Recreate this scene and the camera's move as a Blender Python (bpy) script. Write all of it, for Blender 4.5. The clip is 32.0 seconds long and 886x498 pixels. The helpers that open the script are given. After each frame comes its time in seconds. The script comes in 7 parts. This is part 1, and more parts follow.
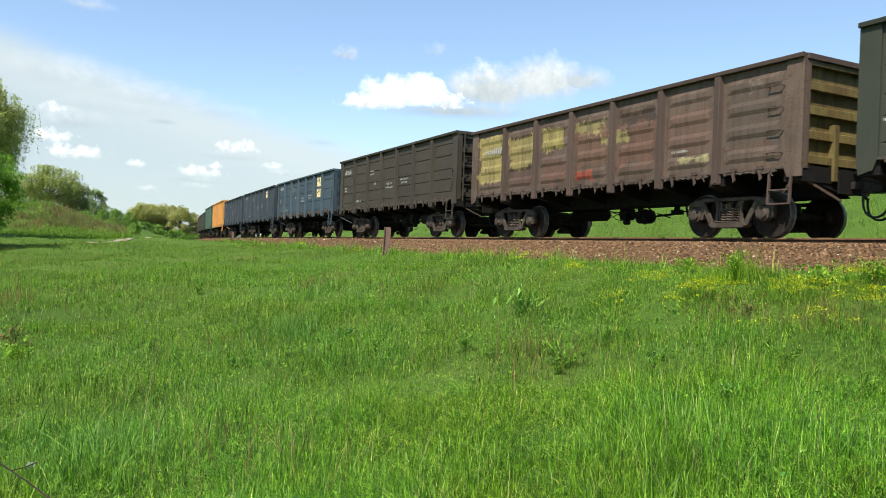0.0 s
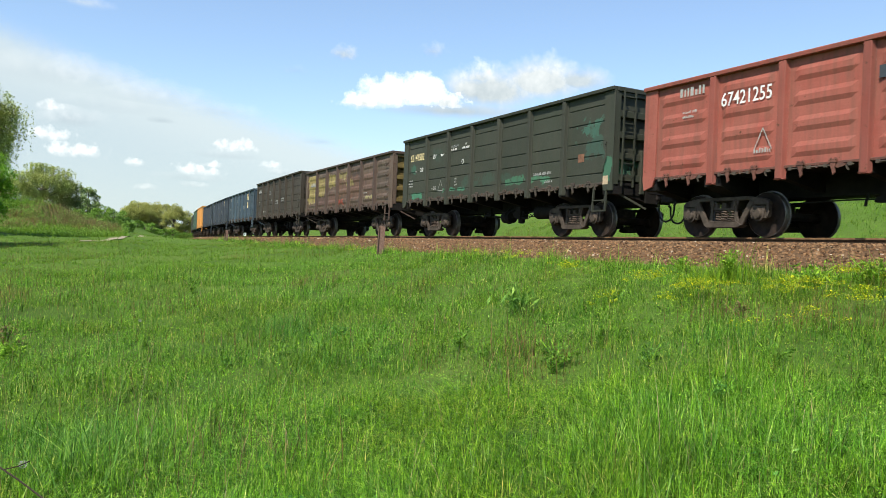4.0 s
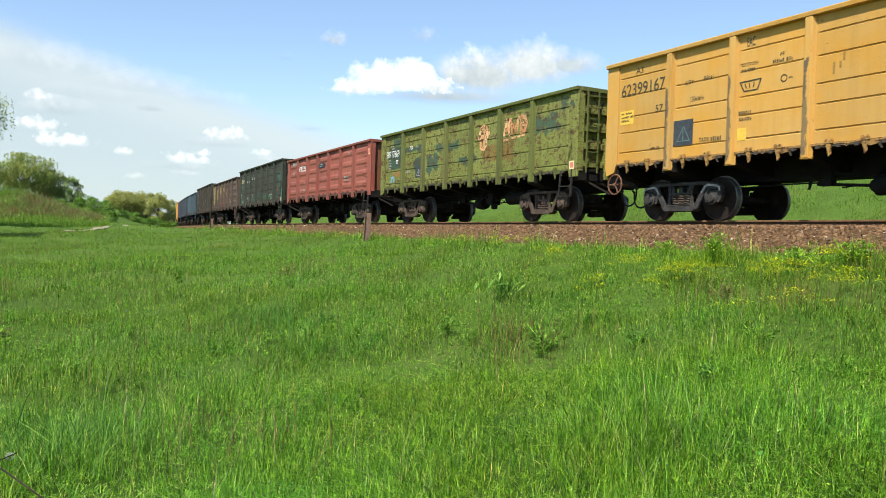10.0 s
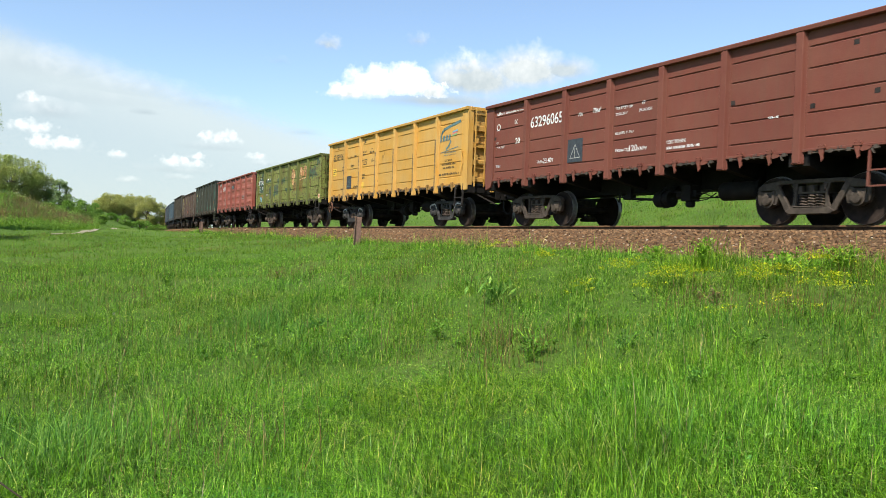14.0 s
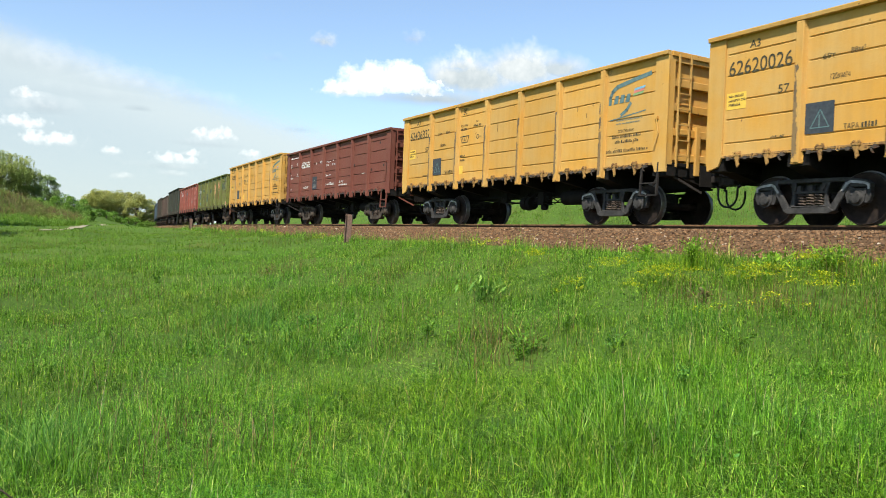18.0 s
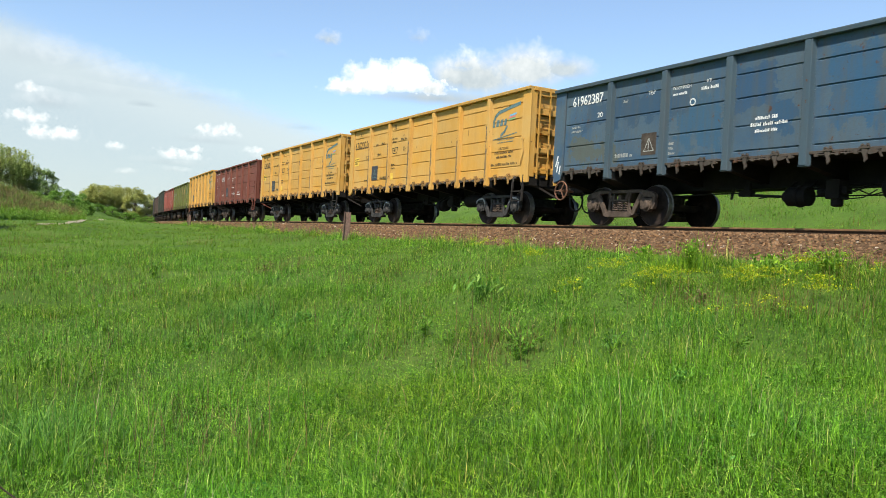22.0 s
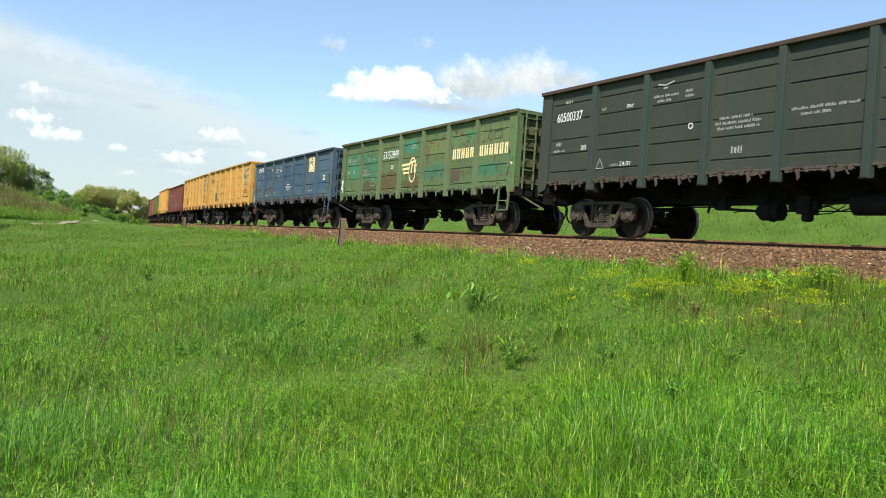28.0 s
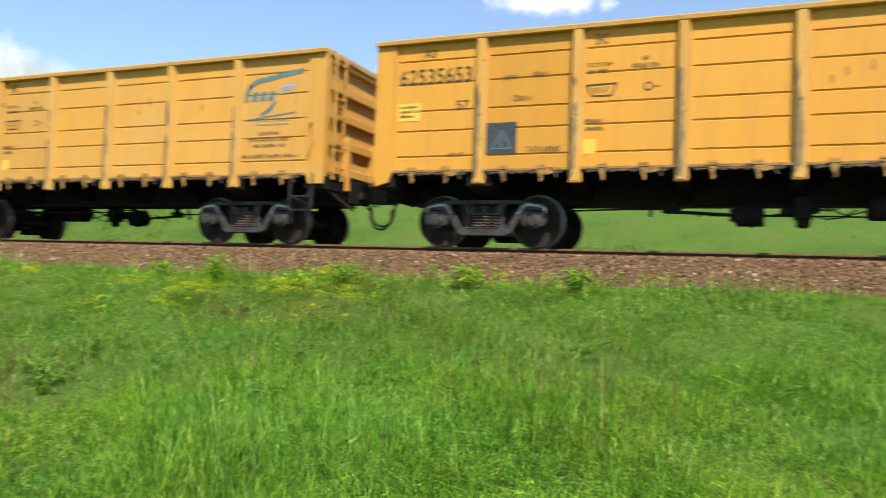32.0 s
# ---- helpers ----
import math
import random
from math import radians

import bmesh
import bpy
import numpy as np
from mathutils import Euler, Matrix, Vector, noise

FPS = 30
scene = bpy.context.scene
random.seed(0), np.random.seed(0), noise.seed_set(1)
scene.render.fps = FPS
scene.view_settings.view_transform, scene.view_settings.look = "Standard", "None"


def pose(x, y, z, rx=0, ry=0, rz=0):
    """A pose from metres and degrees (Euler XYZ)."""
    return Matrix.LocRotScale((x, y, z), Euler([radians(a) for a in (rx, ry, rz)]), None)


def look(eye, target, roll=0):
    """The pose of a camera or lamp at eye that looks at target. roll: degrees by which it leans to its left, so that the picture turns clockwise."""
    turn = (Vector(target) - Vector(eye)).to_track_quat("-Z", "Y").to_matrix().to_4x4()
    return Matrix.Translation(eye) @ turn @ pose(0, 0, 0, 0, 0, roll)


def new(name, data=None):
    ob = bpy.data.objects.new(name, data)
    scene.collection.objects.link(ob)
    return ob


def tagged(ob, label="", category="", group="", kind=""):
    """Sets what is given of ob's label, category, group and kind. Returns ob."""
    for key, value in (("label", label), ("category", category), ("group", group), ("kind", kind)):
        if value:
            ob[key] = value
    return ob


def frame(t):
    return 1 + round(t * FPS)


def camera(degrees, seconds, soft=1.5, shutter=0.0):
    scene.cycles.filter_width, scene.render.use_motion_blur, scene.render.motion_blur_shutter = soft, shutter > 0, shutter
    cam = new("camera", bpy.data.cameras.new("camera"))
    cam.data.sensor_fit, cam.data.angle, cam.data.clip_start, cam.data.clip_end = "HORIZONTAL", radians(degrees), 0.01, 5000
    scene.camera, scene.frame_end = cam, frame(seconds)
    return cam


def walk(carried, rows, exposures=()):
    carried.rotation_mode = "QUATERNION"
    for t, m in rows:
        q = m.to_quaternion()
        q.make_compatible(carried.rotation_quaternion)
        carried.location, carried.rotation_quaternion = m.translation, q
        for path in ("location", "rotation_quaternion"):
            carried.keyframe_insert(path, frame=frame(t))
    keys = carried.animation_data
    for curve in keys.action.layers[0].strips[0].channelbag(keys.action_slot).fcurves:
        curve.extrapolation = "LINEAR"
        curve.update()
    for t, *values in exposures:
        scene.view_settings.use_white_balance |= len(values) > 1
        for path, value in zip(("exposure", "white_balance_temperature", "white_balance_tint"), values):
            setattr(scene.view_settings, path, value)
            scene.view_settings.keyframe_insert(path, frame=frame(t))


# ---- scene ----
# World: z = 0 at rail top, the camera stands at x = y = 0, the track runs ahead on its right.
cam = camera(60.0, 32.0, soft=0.85, shutter=0.16)
EYE = -0.56
ROWS = [(0, 27.53, 0.19, 2.30), (0.5, 27.53, 0.19, 2.39), (1, 27.64, 0.22, 2.60), (1.5, 27.84, 0.33, 2.94), (2, 27.84, 0.37, 3.16), (2.5, 27.82, 
0.33, 3.17), (3, 27.86, 0.26, 2.85), (3.5, 27.93, 0.19, 2.43), (5.5, 28.00, -0.15, 2.48), (6, 27.99, -0.28, 2.20), (6.5, 28.04, -0.46, 1.85), (7, 
28.08, -0.59, 1.52), (7.5, 28.14, -0.68, 1.41), (8, 28.25, -0.77, 1.36), (8.5, 28.40, -0.83, 1.52), (9, 28.58, -0.85, 1.66), (9.5, 28.81, -0.86, 
1.73), (10, 28.99, -0.86, 1.79), (10.5, 29.17, -0.86, 1.65), (11, 29.33, -0.84, 1.63), (11.5, 29.41, -0.85, 1.84), (12, 29.48, -0.88, 1.96), (12.5, 
29.55, -0.85, 1.79), (13, 29.60, -0.75, 1.59), (13.5, 29.66, -0.61, 1.71), (14, 29.70, -0.53, 1.96), (14.5, 29.83, -0.50, 2.09), (16.5, 30.22, -0.57, 
2.28), (17, 30.29, -0.60, 2.24), (17.5, 30.33, -0.61, 2.15), (18, 30.41, -0.65, 2.24), (18.5, 30.46, -0.71, 2.37), (19, 30.52, -0.75, 2.49), (19.5, 
30.57, -0.77, 2.73), (20, 30.63, -0.76, 2.96), (20.5, 30.56, -0.74, 3.00), (21, 30.50, -0.73, 2.95), (21.5, 30.48, -0.71, 2.94), (22, 30.54, -0.72, 
2.93), (22.5, 30.60, -0.73, 2.99), (23, 30.65, -0.76, 2.95), (23.5, 30.65, -0.78, 2.95), (24, 30.67, -0.75, 2.97), (24.5, 30.68, -0.70, 2.94), (25, 
30.77, -0.45, 2.89), (25.5, 30.90, -0.40, 3.16), (26, 31.04, -0.39, 3.48), (26.5, 31.03, -0.39, 3.77), (28.5, 30.93, -0.02, 4.17), (29, 31.17, 0.09, 
4.53), (29.5, 31.49, 0.20, 4.64), (30, 31.79, 0.31, 4.22), (30.5, 31.88, 0.33, 3.94), (31, 32.15, 0.43, 3.93), (31.2, 34.10, 0.70, 3.85, 0.06, 0.05, -0.03),
(31.5, 39.81, 1.29, 3.82, 0.31, 0.22, -0.10), (31.6, 43.60, 1.50, 3.50, 0.26, 0.32, -0.11), (31.8, 55.60, 1.95, 2.85, 0.05, 0.56, -0.12),
(31.9, 61.90, 2.22, 2.50, -0.04, 0.68, -0.12), (32, 67.85, 2.50, 2.20, -0.12, 0.79, -0.12)]


def view(yaw, pitch, lean, dx=0.0, dy=0.0, dz=0.0):
    return pose(dx, dy, EYE + dz, 0, 0, -yaw) @ pose(0, 0, 0, 90 + pitch) @ pose(0, 0, 0, 0, 0, lean)


walk(cam, [(t, view(*row)) for t, *row in ROWS], [(0, 0.75), (18, 0.75), (21, 0.69), (24, 0.74), (28, 0.76), (31, 0.78), (32, 0.84)])

# ---- light ----
SUN_AZ, SUN_EL = 236.0, 52.0      # degrees clockwise from +y, and above the horizon
world = bpy.data.worlds.new("sky")
scene.world = world
world.use_nodes = True
wn = world.node_tree
wn.nodes.clear()
sky = wn.nodes.new("ShaderNodeTexSky")
sky.sky_type = "NISHITA"
sky.sun_disc = False
sky.sun_elevation, sky.sun_rotation = radians(SUN_EL), radians(SUN_AZ)
sky.air_density, sky.dust_density, sky.ozone_density = 1.0, 0.35, 3.2
bg = wn.nodes.new("ShaderNodeBackground")
bg.inputs["Strength"].default_value = 0.125
wo = wn.nodes.new("ShaderNodeOutputWorld")
wn.links.new(sky.outputs[0], bg.inputs[0])
wn.links.new(bg.outputs[0], wo.inputs[0])
sun_data = bpy.data.lights.new("sun", "SUN")
sun_data.energy, sun_data.angle, sun_data.color = 4.7, radians(0.6), (1.0, 0.95, 0.86)
sun = new("sun", sun_data)
sa, se = radians(SUN_AZ), radians(SUN_EL)
TO_SUN = Vector((math.sin(sa) * math.cos(se), math.cos(sa) * math.cos(se), math.sin(se)))
sun.matrix_world = look(TO_SUN * 100, (0, 0, 0))


# ---- node helpers ----
class Nodes:
    """Short-hand for a node material."""

    def __init__(self, name, rough=0.7, metal=0.0):
        self.mat = bpy.data.materials.new(name)
        self.mat.use_nodes = True
        self.t = self.mat.node_tree
        self.b = self.t.nodes["Principled BSDF"]
        self.out = self.t.nodes["Material Output"]
        self.b.inputs["Roughness"].default_value = rough
        self.b.inputs["Metallic"].default_value = metal
        self.co = None

    def add(self, kind, **kw):
        n = self.t.nodes.new("ShaderNode" + kind)
        for k, v in kw.items():
            setattr(n, k, v)
        return n

    def link(self, a, b):
        self.t.links.new(a, b)

    def coords(self, kind="Object"):
        if self.co is None:
            self.co = self.add("TexCoord")
        return self.co.outputs[kind]

    def scaled(self, sx, sy, sz, at=(0, 0, 0), kind="Object"):
        m = self.add("Mapping")
        m.inputs["Scale"].default_value = (sx, sy, sz)
        m.inputs["Location"].default_value = at
        self.link(self.coords(kind), m.inputs[0])
        return m.outputs[0]

    def noise(self, scale, detail=4, rough=0.55, vec=None, out="Fac"):
        n = self.add("TexNoise")
        n.inputs["Scale"].default_value, n.inputs["Detail"].default_value, n.inputs["Roughness"].default_value = scale, detail, rough
        self.link(vec if vec is not None else self.coords(), n.inputs["Vector"])
        return n.outputs[out]

    def ramp(self, fac, stops):
        r = self.add("ValToRGB")
        while len(r.color_ramp.elements) < len(stops):
            r.color_ramp.elements.new(0.5)
        for e, (p, c) in zip(r.color_ramp.elements, stops):
            e.position = p
            e.color = (*c, 1) if not isinstance(c, (int, float)) else (c, c, c, 1)
        self.link(fac, r.inputs[0])
        return r.outputs[0]

    def math(self, op, a, b=0.5, clamp=False):
        n = self.add("Math", operation=op, use_clamp=clamp)
        for k, v in ((0, a), (1, b)):
            if isinstance(v, (int, float)):
                n.inputs[k].default_value = v
            else:
                self.link(v, n.inputs[k])
        return n.outputs[0]

    def mix(self, fac, a, b, blend="MIX"):
        n = self.add("MixRGB", blend_type=blend)
        for k, v in ((0, fac), (1, a), (2, b)):
            if isinstance(v, (int, float)):
                n.inputs[k].default_value = v
            elif isinstance(v, tuple):
                n.inputs[k].default_value = (*v, 1)
            else:
                self.link(v, n.inputs[k])
        return n.outputs[0]

    def base(self, c):
        if isinstance(c, tuple):
            self.b.inputs["Base Color"].default_value = (*c, 1)
        else:
            self.link(c, self.b.inputs["Base Color"])
        return self

    def bump(self, height, strength=0.3, dist=0.01):
        n = self.add("Bump")
        n.inputs["Strength"].default_value, n.inputs["Distance"].default_value = strength, dist
        self.link(height, n.inputs["Height"])
        self.link(n.outputs[0], self.b.inputs["Normal"])
        return self

    def rough(self, v):
        self.link(v, self.b.inputs["Roughness"])
        return self


def leaf_material(name, stops, rough=0.55, through_light=0.35, gloss=0.14, patchy=True):
    """Leaves or grass: colour by piece, half of the light let through."""
    n = Nodes(name, rough)
    g = n.add("NewGeometry")
    col = n.ramp(g.outputs["Random Per Island"], stops)
    big = n.noise(0.45, 4, 0.6)
    mid = n.noise(1.9, 5, 0.7)
    col = n.mix(n.ramp(big, [(0.40, 0.0), (0.62, 0.8 if patchy else 0.4)]), col, n.mix(1.0, col, (1.0, 0.84, 0.62), "MULTIPLY"))
    if patchy:
        cool = n.noise(0.85, 4, 0.65, n.scaled(1, 1, 1, (7.3, 2.1, 0.0)))
        tuft = n.noise(17.0, 3, 0.6)
        col = n.mix(n.ramp(tuft, [(0.48, 0.0), (0.62, 0.8)]), col, n.mix(1.0, col, (0.47, 0.58, 0.45), "MULTIPLY"))
        col = n.mix(n.ramp(tuft, [(0.36, 0.9), (0.49, 0.0)]), col, n.mix(1.0, col, (1.80, 1.55, 1.40), "MULTIPLY"))
        col = n.mix(n.ramp(mid, [(0.45, 0.0), (0.66, 0.75)]), col, n.mix(1.0, col, (0.52, 0.72, 0.58), "MULTIPLY"))
        col = n.mix(n.ramp(cool, [(0.52, 0.0), (0.68, 0.6)]), col, n.mix(1.0, col, (0.76, 1.0, 1.10), "MULTIPLY"))
    else:
        col = n.mix(n.ramp(mid, [(0.48, 0.0), (0.70, 0.4)]), col, n.mix(1.0, col, (0.70, 0.80, 0.75), "MULTIPLY"))
    n.base(col)
    n.b.inputs["Specular IOR Level"].default_value = gloss
    tr = n.add("BsdfTranslucent")
    n.link(col, tr.inputs[0])
    mx = n.add("MixShader")
    mx.inputs[0].default_value = through_light
    n.link(n.b.outputs[0], mx.inputs[1])
    n.link(tr.outputs[0], mx.inputs[2])
    n.link(mx.outputs[0], n.out.inputs[0])
    return n.mat


# ---- mesh helpers ----
class Shape:
    """Gathers vertices and faces for one mesh."""

    def __init__(self):
        self.v, self.f = [], []

    def box(self, x0, x1, y0, y1, z0, z1, m=None):
        b = len(self.v)
        p = [(x, y, z) for z in (z0, z1) for y in (y0, y1) for x in (x0, x1)]
        if m is not None:
            p = [tuple(m @ Vector(q)) for q in p]
        self.v += p
        self.f += [tuple(b + i for i in q) for q in ((0, 2, 3, 1), (4, 5, 7, 6), (0, 1, 5, 4), (2, 6, 7, 3), (0, 4, 6, 2), (1, 3, 7, 5))]
        return self

    def beam(self, a, c, w, h):
        """A bar with a w by h section from a to c."""
        a, c = Vector(a), Vector(c)
        m = Matrix.Translation(a) @ (c - a).to_track_quat("Y", "Z").to_matrix().to_4x4()
        return self.box(-w / 2, w / 2, 0, (c - a).length, -h / 2, h / 2, m)

    def prism(self, pts, lo, hi, axis="x"):
        """A flat outline (two coordinates a point) thickened along an axis."""
        b, n = len(self.v), len(pts)
        put = {"x": lambda a, c, d: (d, a, c), "y": lambda a, c, d: (a, d, c), "z": lambda a, c, d: (a, c, d)}[axis]
        for d in (lo, hi):
            self.v += [put(a, c, d) for a, c in pts]
        self.f += [tuple(b + i for i in reversed(range(n))), tuple(b + n + i for i in range(n))]
        self.f += [(b + i, b + (i + 1) % n, b + n + (i + 1) % n, b + n + i) for i in range(n)]
        return self

    def turn(self, profile, centre=(0, 0, 0), axis="x", n=24, caps=True):
        """A turned body: profile of (distance along the axis, radius)."""
        b = len(self.v)
        for d, r in profile:
            for i in range(n):
                a = 2 * math.pi * i / n
                u, w = r * math.cos(a), r * math.sin(a)
                q = {"x": (d, u, w), "y": (u, d, w), "z": (u, w, d)}[axis]
                self.v.append(tuple(q[k] + centre[k] for k in range(3)))
        for j in range(len(profile) - 1):
            for i in range(n):
                self.f.append((b + j * n + i, b + j * n + (i + 1) % n, b + (j + 1) * n + (i + 1) % n, b + (j + 1) * n + i))
        if caps:
            self.f.append(tuple(b + i for i in reversed(range(n))))
            self.f.append(tuple(b + (len(profile) - 1) * n + i for i in range(n)))
        return self

    def tube(self, pts, r, n=6, radii=None):
        """A round bar along points."""
        b = len(self.v)
        pts = [Vector(p) for p in pts]
        for k, p in enumerate(pts):
            d = (pts[min(k + 1, len(pts) - 1)] - pts[max(k - 1, 0)]).normalized()
            u = d.cross(Vector((0.31, 0.17, 0.93)) if abs(d.z) < 0.9 else Vector((1, 0.1, 0))).normalized()
            w = d.cross(u)
            rr = radii[k] if radii else r
            self.v += [tuple(p + (u * math.cos(2 * math.pi * i / n) + w * math.sin(2 * math.pi * i / n)) * rr) for i in range(n)]
        for k in range(len(pts) - 1):
            for i in range(n):
                self.f.append((b + k * n + i, b + k * n + (i + 1) % n, b + (k + 1) * n + (i + 1) % n, b + (k + 1) * n + i))
        self.f.append(tuple(b + i for i in reversed(range(n))))
        self.f.append(tuple(b + (len(pts) - 1) * n + i for i in range(n)))
        return self

    def mesh(self, name, mat, bevel=0.0, smooth=False, fix=True):
        me = bpy.data.meshes.new(name)
        me.from_pydata(self.v, [], self.f)
        if bevel or fix:
            bm = bmesh.new()
            bm.from_mesh(me)
            bmesh.ops.recalc_face_normals(bm, faces=bm.faces)
            if bevel:
                es = [e for e in bm.edges if len(e.link_faces) == 2 and e.calc_face_angle(0) > 0.6]
                bmesh.ops.bevel(bm, geom=es, offset=bevel, segments=1, affect="EDGES", clamp_overlap=True)
            bm.to_mesh(me)
            bm.free()
        if smooth:
            me.shade_smooth()
            me.set_sharp_from_angle(angle=radians(38))
        if mat:
            me.materials.append(mat)
        return me


def part(name, me, parent, label="", m=None):
    """One mesh object under a thing or under a part."""
    ob = new(name, me)
    ob.parent = parent
    if m is not None:
        ob.matrix_basis = m
    return tagged(ob, label)


def cloud_mesh(name, verts, faces, mat, smooth=False):
    """A big mesh from arrays: verts (n, 3), faces (m, 3 or 4)."""
    me = bpy.data.meshes.new(name)
    k = faces.shape[1]
    me.vertices.add(len(verts))
    me.vertices.foreach_set("co", np.asarray(verts, np.float32).ravel())
    me.loops.add(faces.size)
    me.loops.foreach_set("vertex_index", faces.astype(np.int32).ravel())
    me.polygons.add(len(faces))
    me.polygons.foreach_set("loop_start", np.arange(0, faces.size, k, dtype=np.int32))
    me.polygons.foreach_set("loop_total", np.full(len(faces), k, np.int32))
    me.update(calc_edges=True)
    if smooth:
        me.shade_smooth()
    me.materials.append(mat)
    return me


# ---- the line of the track ----
_S = np.arange(-70.0, 400.1, 0.5)
_K = np.interp(_S, [-15, 20, 50, 80, 115], [-0.0008, 0.00118, 0.00177, 0.00113, 0.00094])
_H = np.cumsum(_K) * 0.5
_H -= np.interp(0, _S, _H)
_X = np.cumsum(np.sin(_H)) * 0.5
_Y = np.cumsum(np.cos(_H)) * 0.5
_X += 14.16 - np.interp(0, _S, _X)
_Y -= np.interp(0, _S, _Y)


def on_track(s, left=0.0, z=0.0):
    """The point at s metres along the track, left metres towards the camera's side."""
    h = float(np.interp(s, _S, _H))
    return Vector((float(np.interp(s, _S, _X)) - left * math.cos(h), float(np.interp(s, _S, _Y)) + left * math.sin(h), z))


def track_offset(x, y):
    """Metres from the track's middle, positive on the camera's side."""
    h = np.interp(y, _Y, _H)
    return (np.interp(y, _Y, _X) - x) * np.cos(h)


def rough_field(x, y):
    """Gentle bumps of the meadow."""
    return (0.10 * np.sin(x * 0.31 + 1.3) * np.cos(y * 0.27 + 0.4) + 0.06 * np.sin(x * 0.83 - y * 0.61)
            + 0.04 * np.sin(x * 1.7 + y * 1.3 + 2.0) + 0.03 * np.cos(y * 2.3 - x * 0.9))


def ground_z(x, y):
    """Height of the ground."""
    x, y = np.asarray(x, float), np.asarray(y, float)
    lat = track_offset(x, y)
    near = np.interp(lat, [-400, -90, -45, -25, -14, -7, -4.6, -3.0, 3.0, 3.7, 6, 9, 12, 16, 30, 60, 120, 400],
                     [7.6, 7.6, 6.8, 4.9, 2.2, -0.05, -0.62, -0.62, -0.62, -0.78, -1.22, -1.70, -2.08, -2.25, -2.25, -1.6, -1.2, -0.5])
    fade = np.clip((y - 85) / 100, 0, 1)
    near = np.where(lat < -4.6, near * (1 - fade) + np.minimum(near, 3.6) * fade, near)
    # the meadow comes up to the track's level further along
    r, az = np.hypot(x, y), np.degrees(np.arctan2(x, y))
    rise = np.clip((y - 12) / 45, 0, 1)
    near = np.where(lat > 3.0, near * (1 - rise) + np.maximum(near, -0.55) * rise, near)
    near = near + np.clip((lat - 6) / 10, 0, 1) * np.clip(r - 75, 0, 500) * np.interp(az, [-60, 1, 5.2, 8.5, 11.5], [0.012, 0.02, 0.037, 0.029, 0.012]) * np.interp(r, [170, 400], [1.0, 0.35])
    # the overgrown bank beyond the dirt road
    up = np.clip((r - 58) / 14, 0, 1)
    up = up * up * (3 - 2 * up)
    crest = np.interp(az, [-60, -8, -1.5, 0.2, 1.4, 3.4, 5.0, 6.0, 8], [3.0, 2.7, 2.5, 2.4, 1.85, 1.0, 0.55, 0.15, 0])
    near = near + np.where(lat > 3, up * crest, 0)
    bumps = np.clip((np.abs(lat) - 3.6) / 2.5, 0, 1)
    return near + rough_field(x, y) * bumps


# ---- materials ----
def m_ground():
    n = Nodes("meadow_soil", 0.95)
    n.b.inputs["Specular IOR Level"].default_value = 0.1
    a = n.noise(0.35, 5, 0.6)
    b = n.noise(9.0, 6, 0.7)
    col = n.ramp(a, [(0.3, (0.052, 0.10, 0.014)), (0.5, (0.075, 0.142, 0.018)), (0.7, (0.095, 0.14, 0.024))])
    col = n.mix(n.ramp(b, [(0.45, 0.0), (0.75, 0.8)]), col, (0.05, 0.06, 0.02))
    n.base(col).bump(b, 0.8, 0.08)
    return n.mat


def m_ballast():
    n = Nodes("crushed_stone", 0.9)
    n.b.inputs["Specular IOR Level"].default_value = 0.1
    v = n.add("TexVoronoi")
    v.inputs["Scale"].default_value = 17
    n.link(n.coords(), v.inputs["Vector"])
    big = n.noise(0.9, 4)
    col = n.mix(n.ramp(v.outputs["Color"], [(0.1, 0.0), (0.9, 1.0)]), (0.055, 0.031, 0.016), (0.14, 0.084, 0.044))
    col = n.mix(n.ramp(big, [(0.4, 0.0), (0.7, 0.6)]), col, (0.10, 0.062, 0.034))
    n.base(col).bump(v.outputs["Distance"], 1.0, 0.04)
    return n.mat


def m_stone_pieces():
    n = Nodes("ballast_stones", 0.9)
    n.b.inputs["Specular IOR Level"].default_value = 0.1
    g = n.add("NewGeometry")
    col = n.ramp(g.outputs["Random Per Island"], [(0.0, (0.036, 0.020, 0.011)), (0.25, (0.150, 0.080, 0.038)), (0.5, (0.100, 0.066, 0.040)), (0.75, (0.215, 0.122, 0.060)), (0.97, (0.20, 0.125, 0.068)), (0.998, (0.40, 0.34, 0.26))])
    n.base(col).bump(n.noise(60, 4), 0.4, 0.01)
    return n.mat


def m_rail():
    n = Nodes("rusty_rail", 0.85, 0.0)
    n.b.inputs["Specular IOR Level"].default_value = 0.1
    n.base(n.ramp(n.noise(14, 5), [(0.3, (0.032, 0.021, 0.014)), (0.7, (0.070, 0.043, 0.025))])).bump(n.noise(90, 3), 0.2, 0.003)
    return n.mat


def m_railhead():
    n = Nodes("worn_rail_head", 0.75, 0.0)
    n.b.inputs["Specular IOR Level"].default_value = 0.12
    n.base(n.ramp(n.noise(8, 3), [(0.3, (0.085, 0.047, 0.022)), (0.7, (0.15, 0.086, 0.042))]))
    return n.mat


def m_plain(name, a, b, scale=6.0, rough=0.75, metal=0.0, bump=0.2):
    n = Nodes(name, rough, metal)
    n.b.inputs["Specular IOR Level"].default_value = 0.15
    f = n.noise(scale, 5, 0.65)
    n.base(n.ramp(f, [(0.3, a), (0.7, b)])).bump(n.noise(scale * 9, 4), bump, 0.004)
    return n.mat


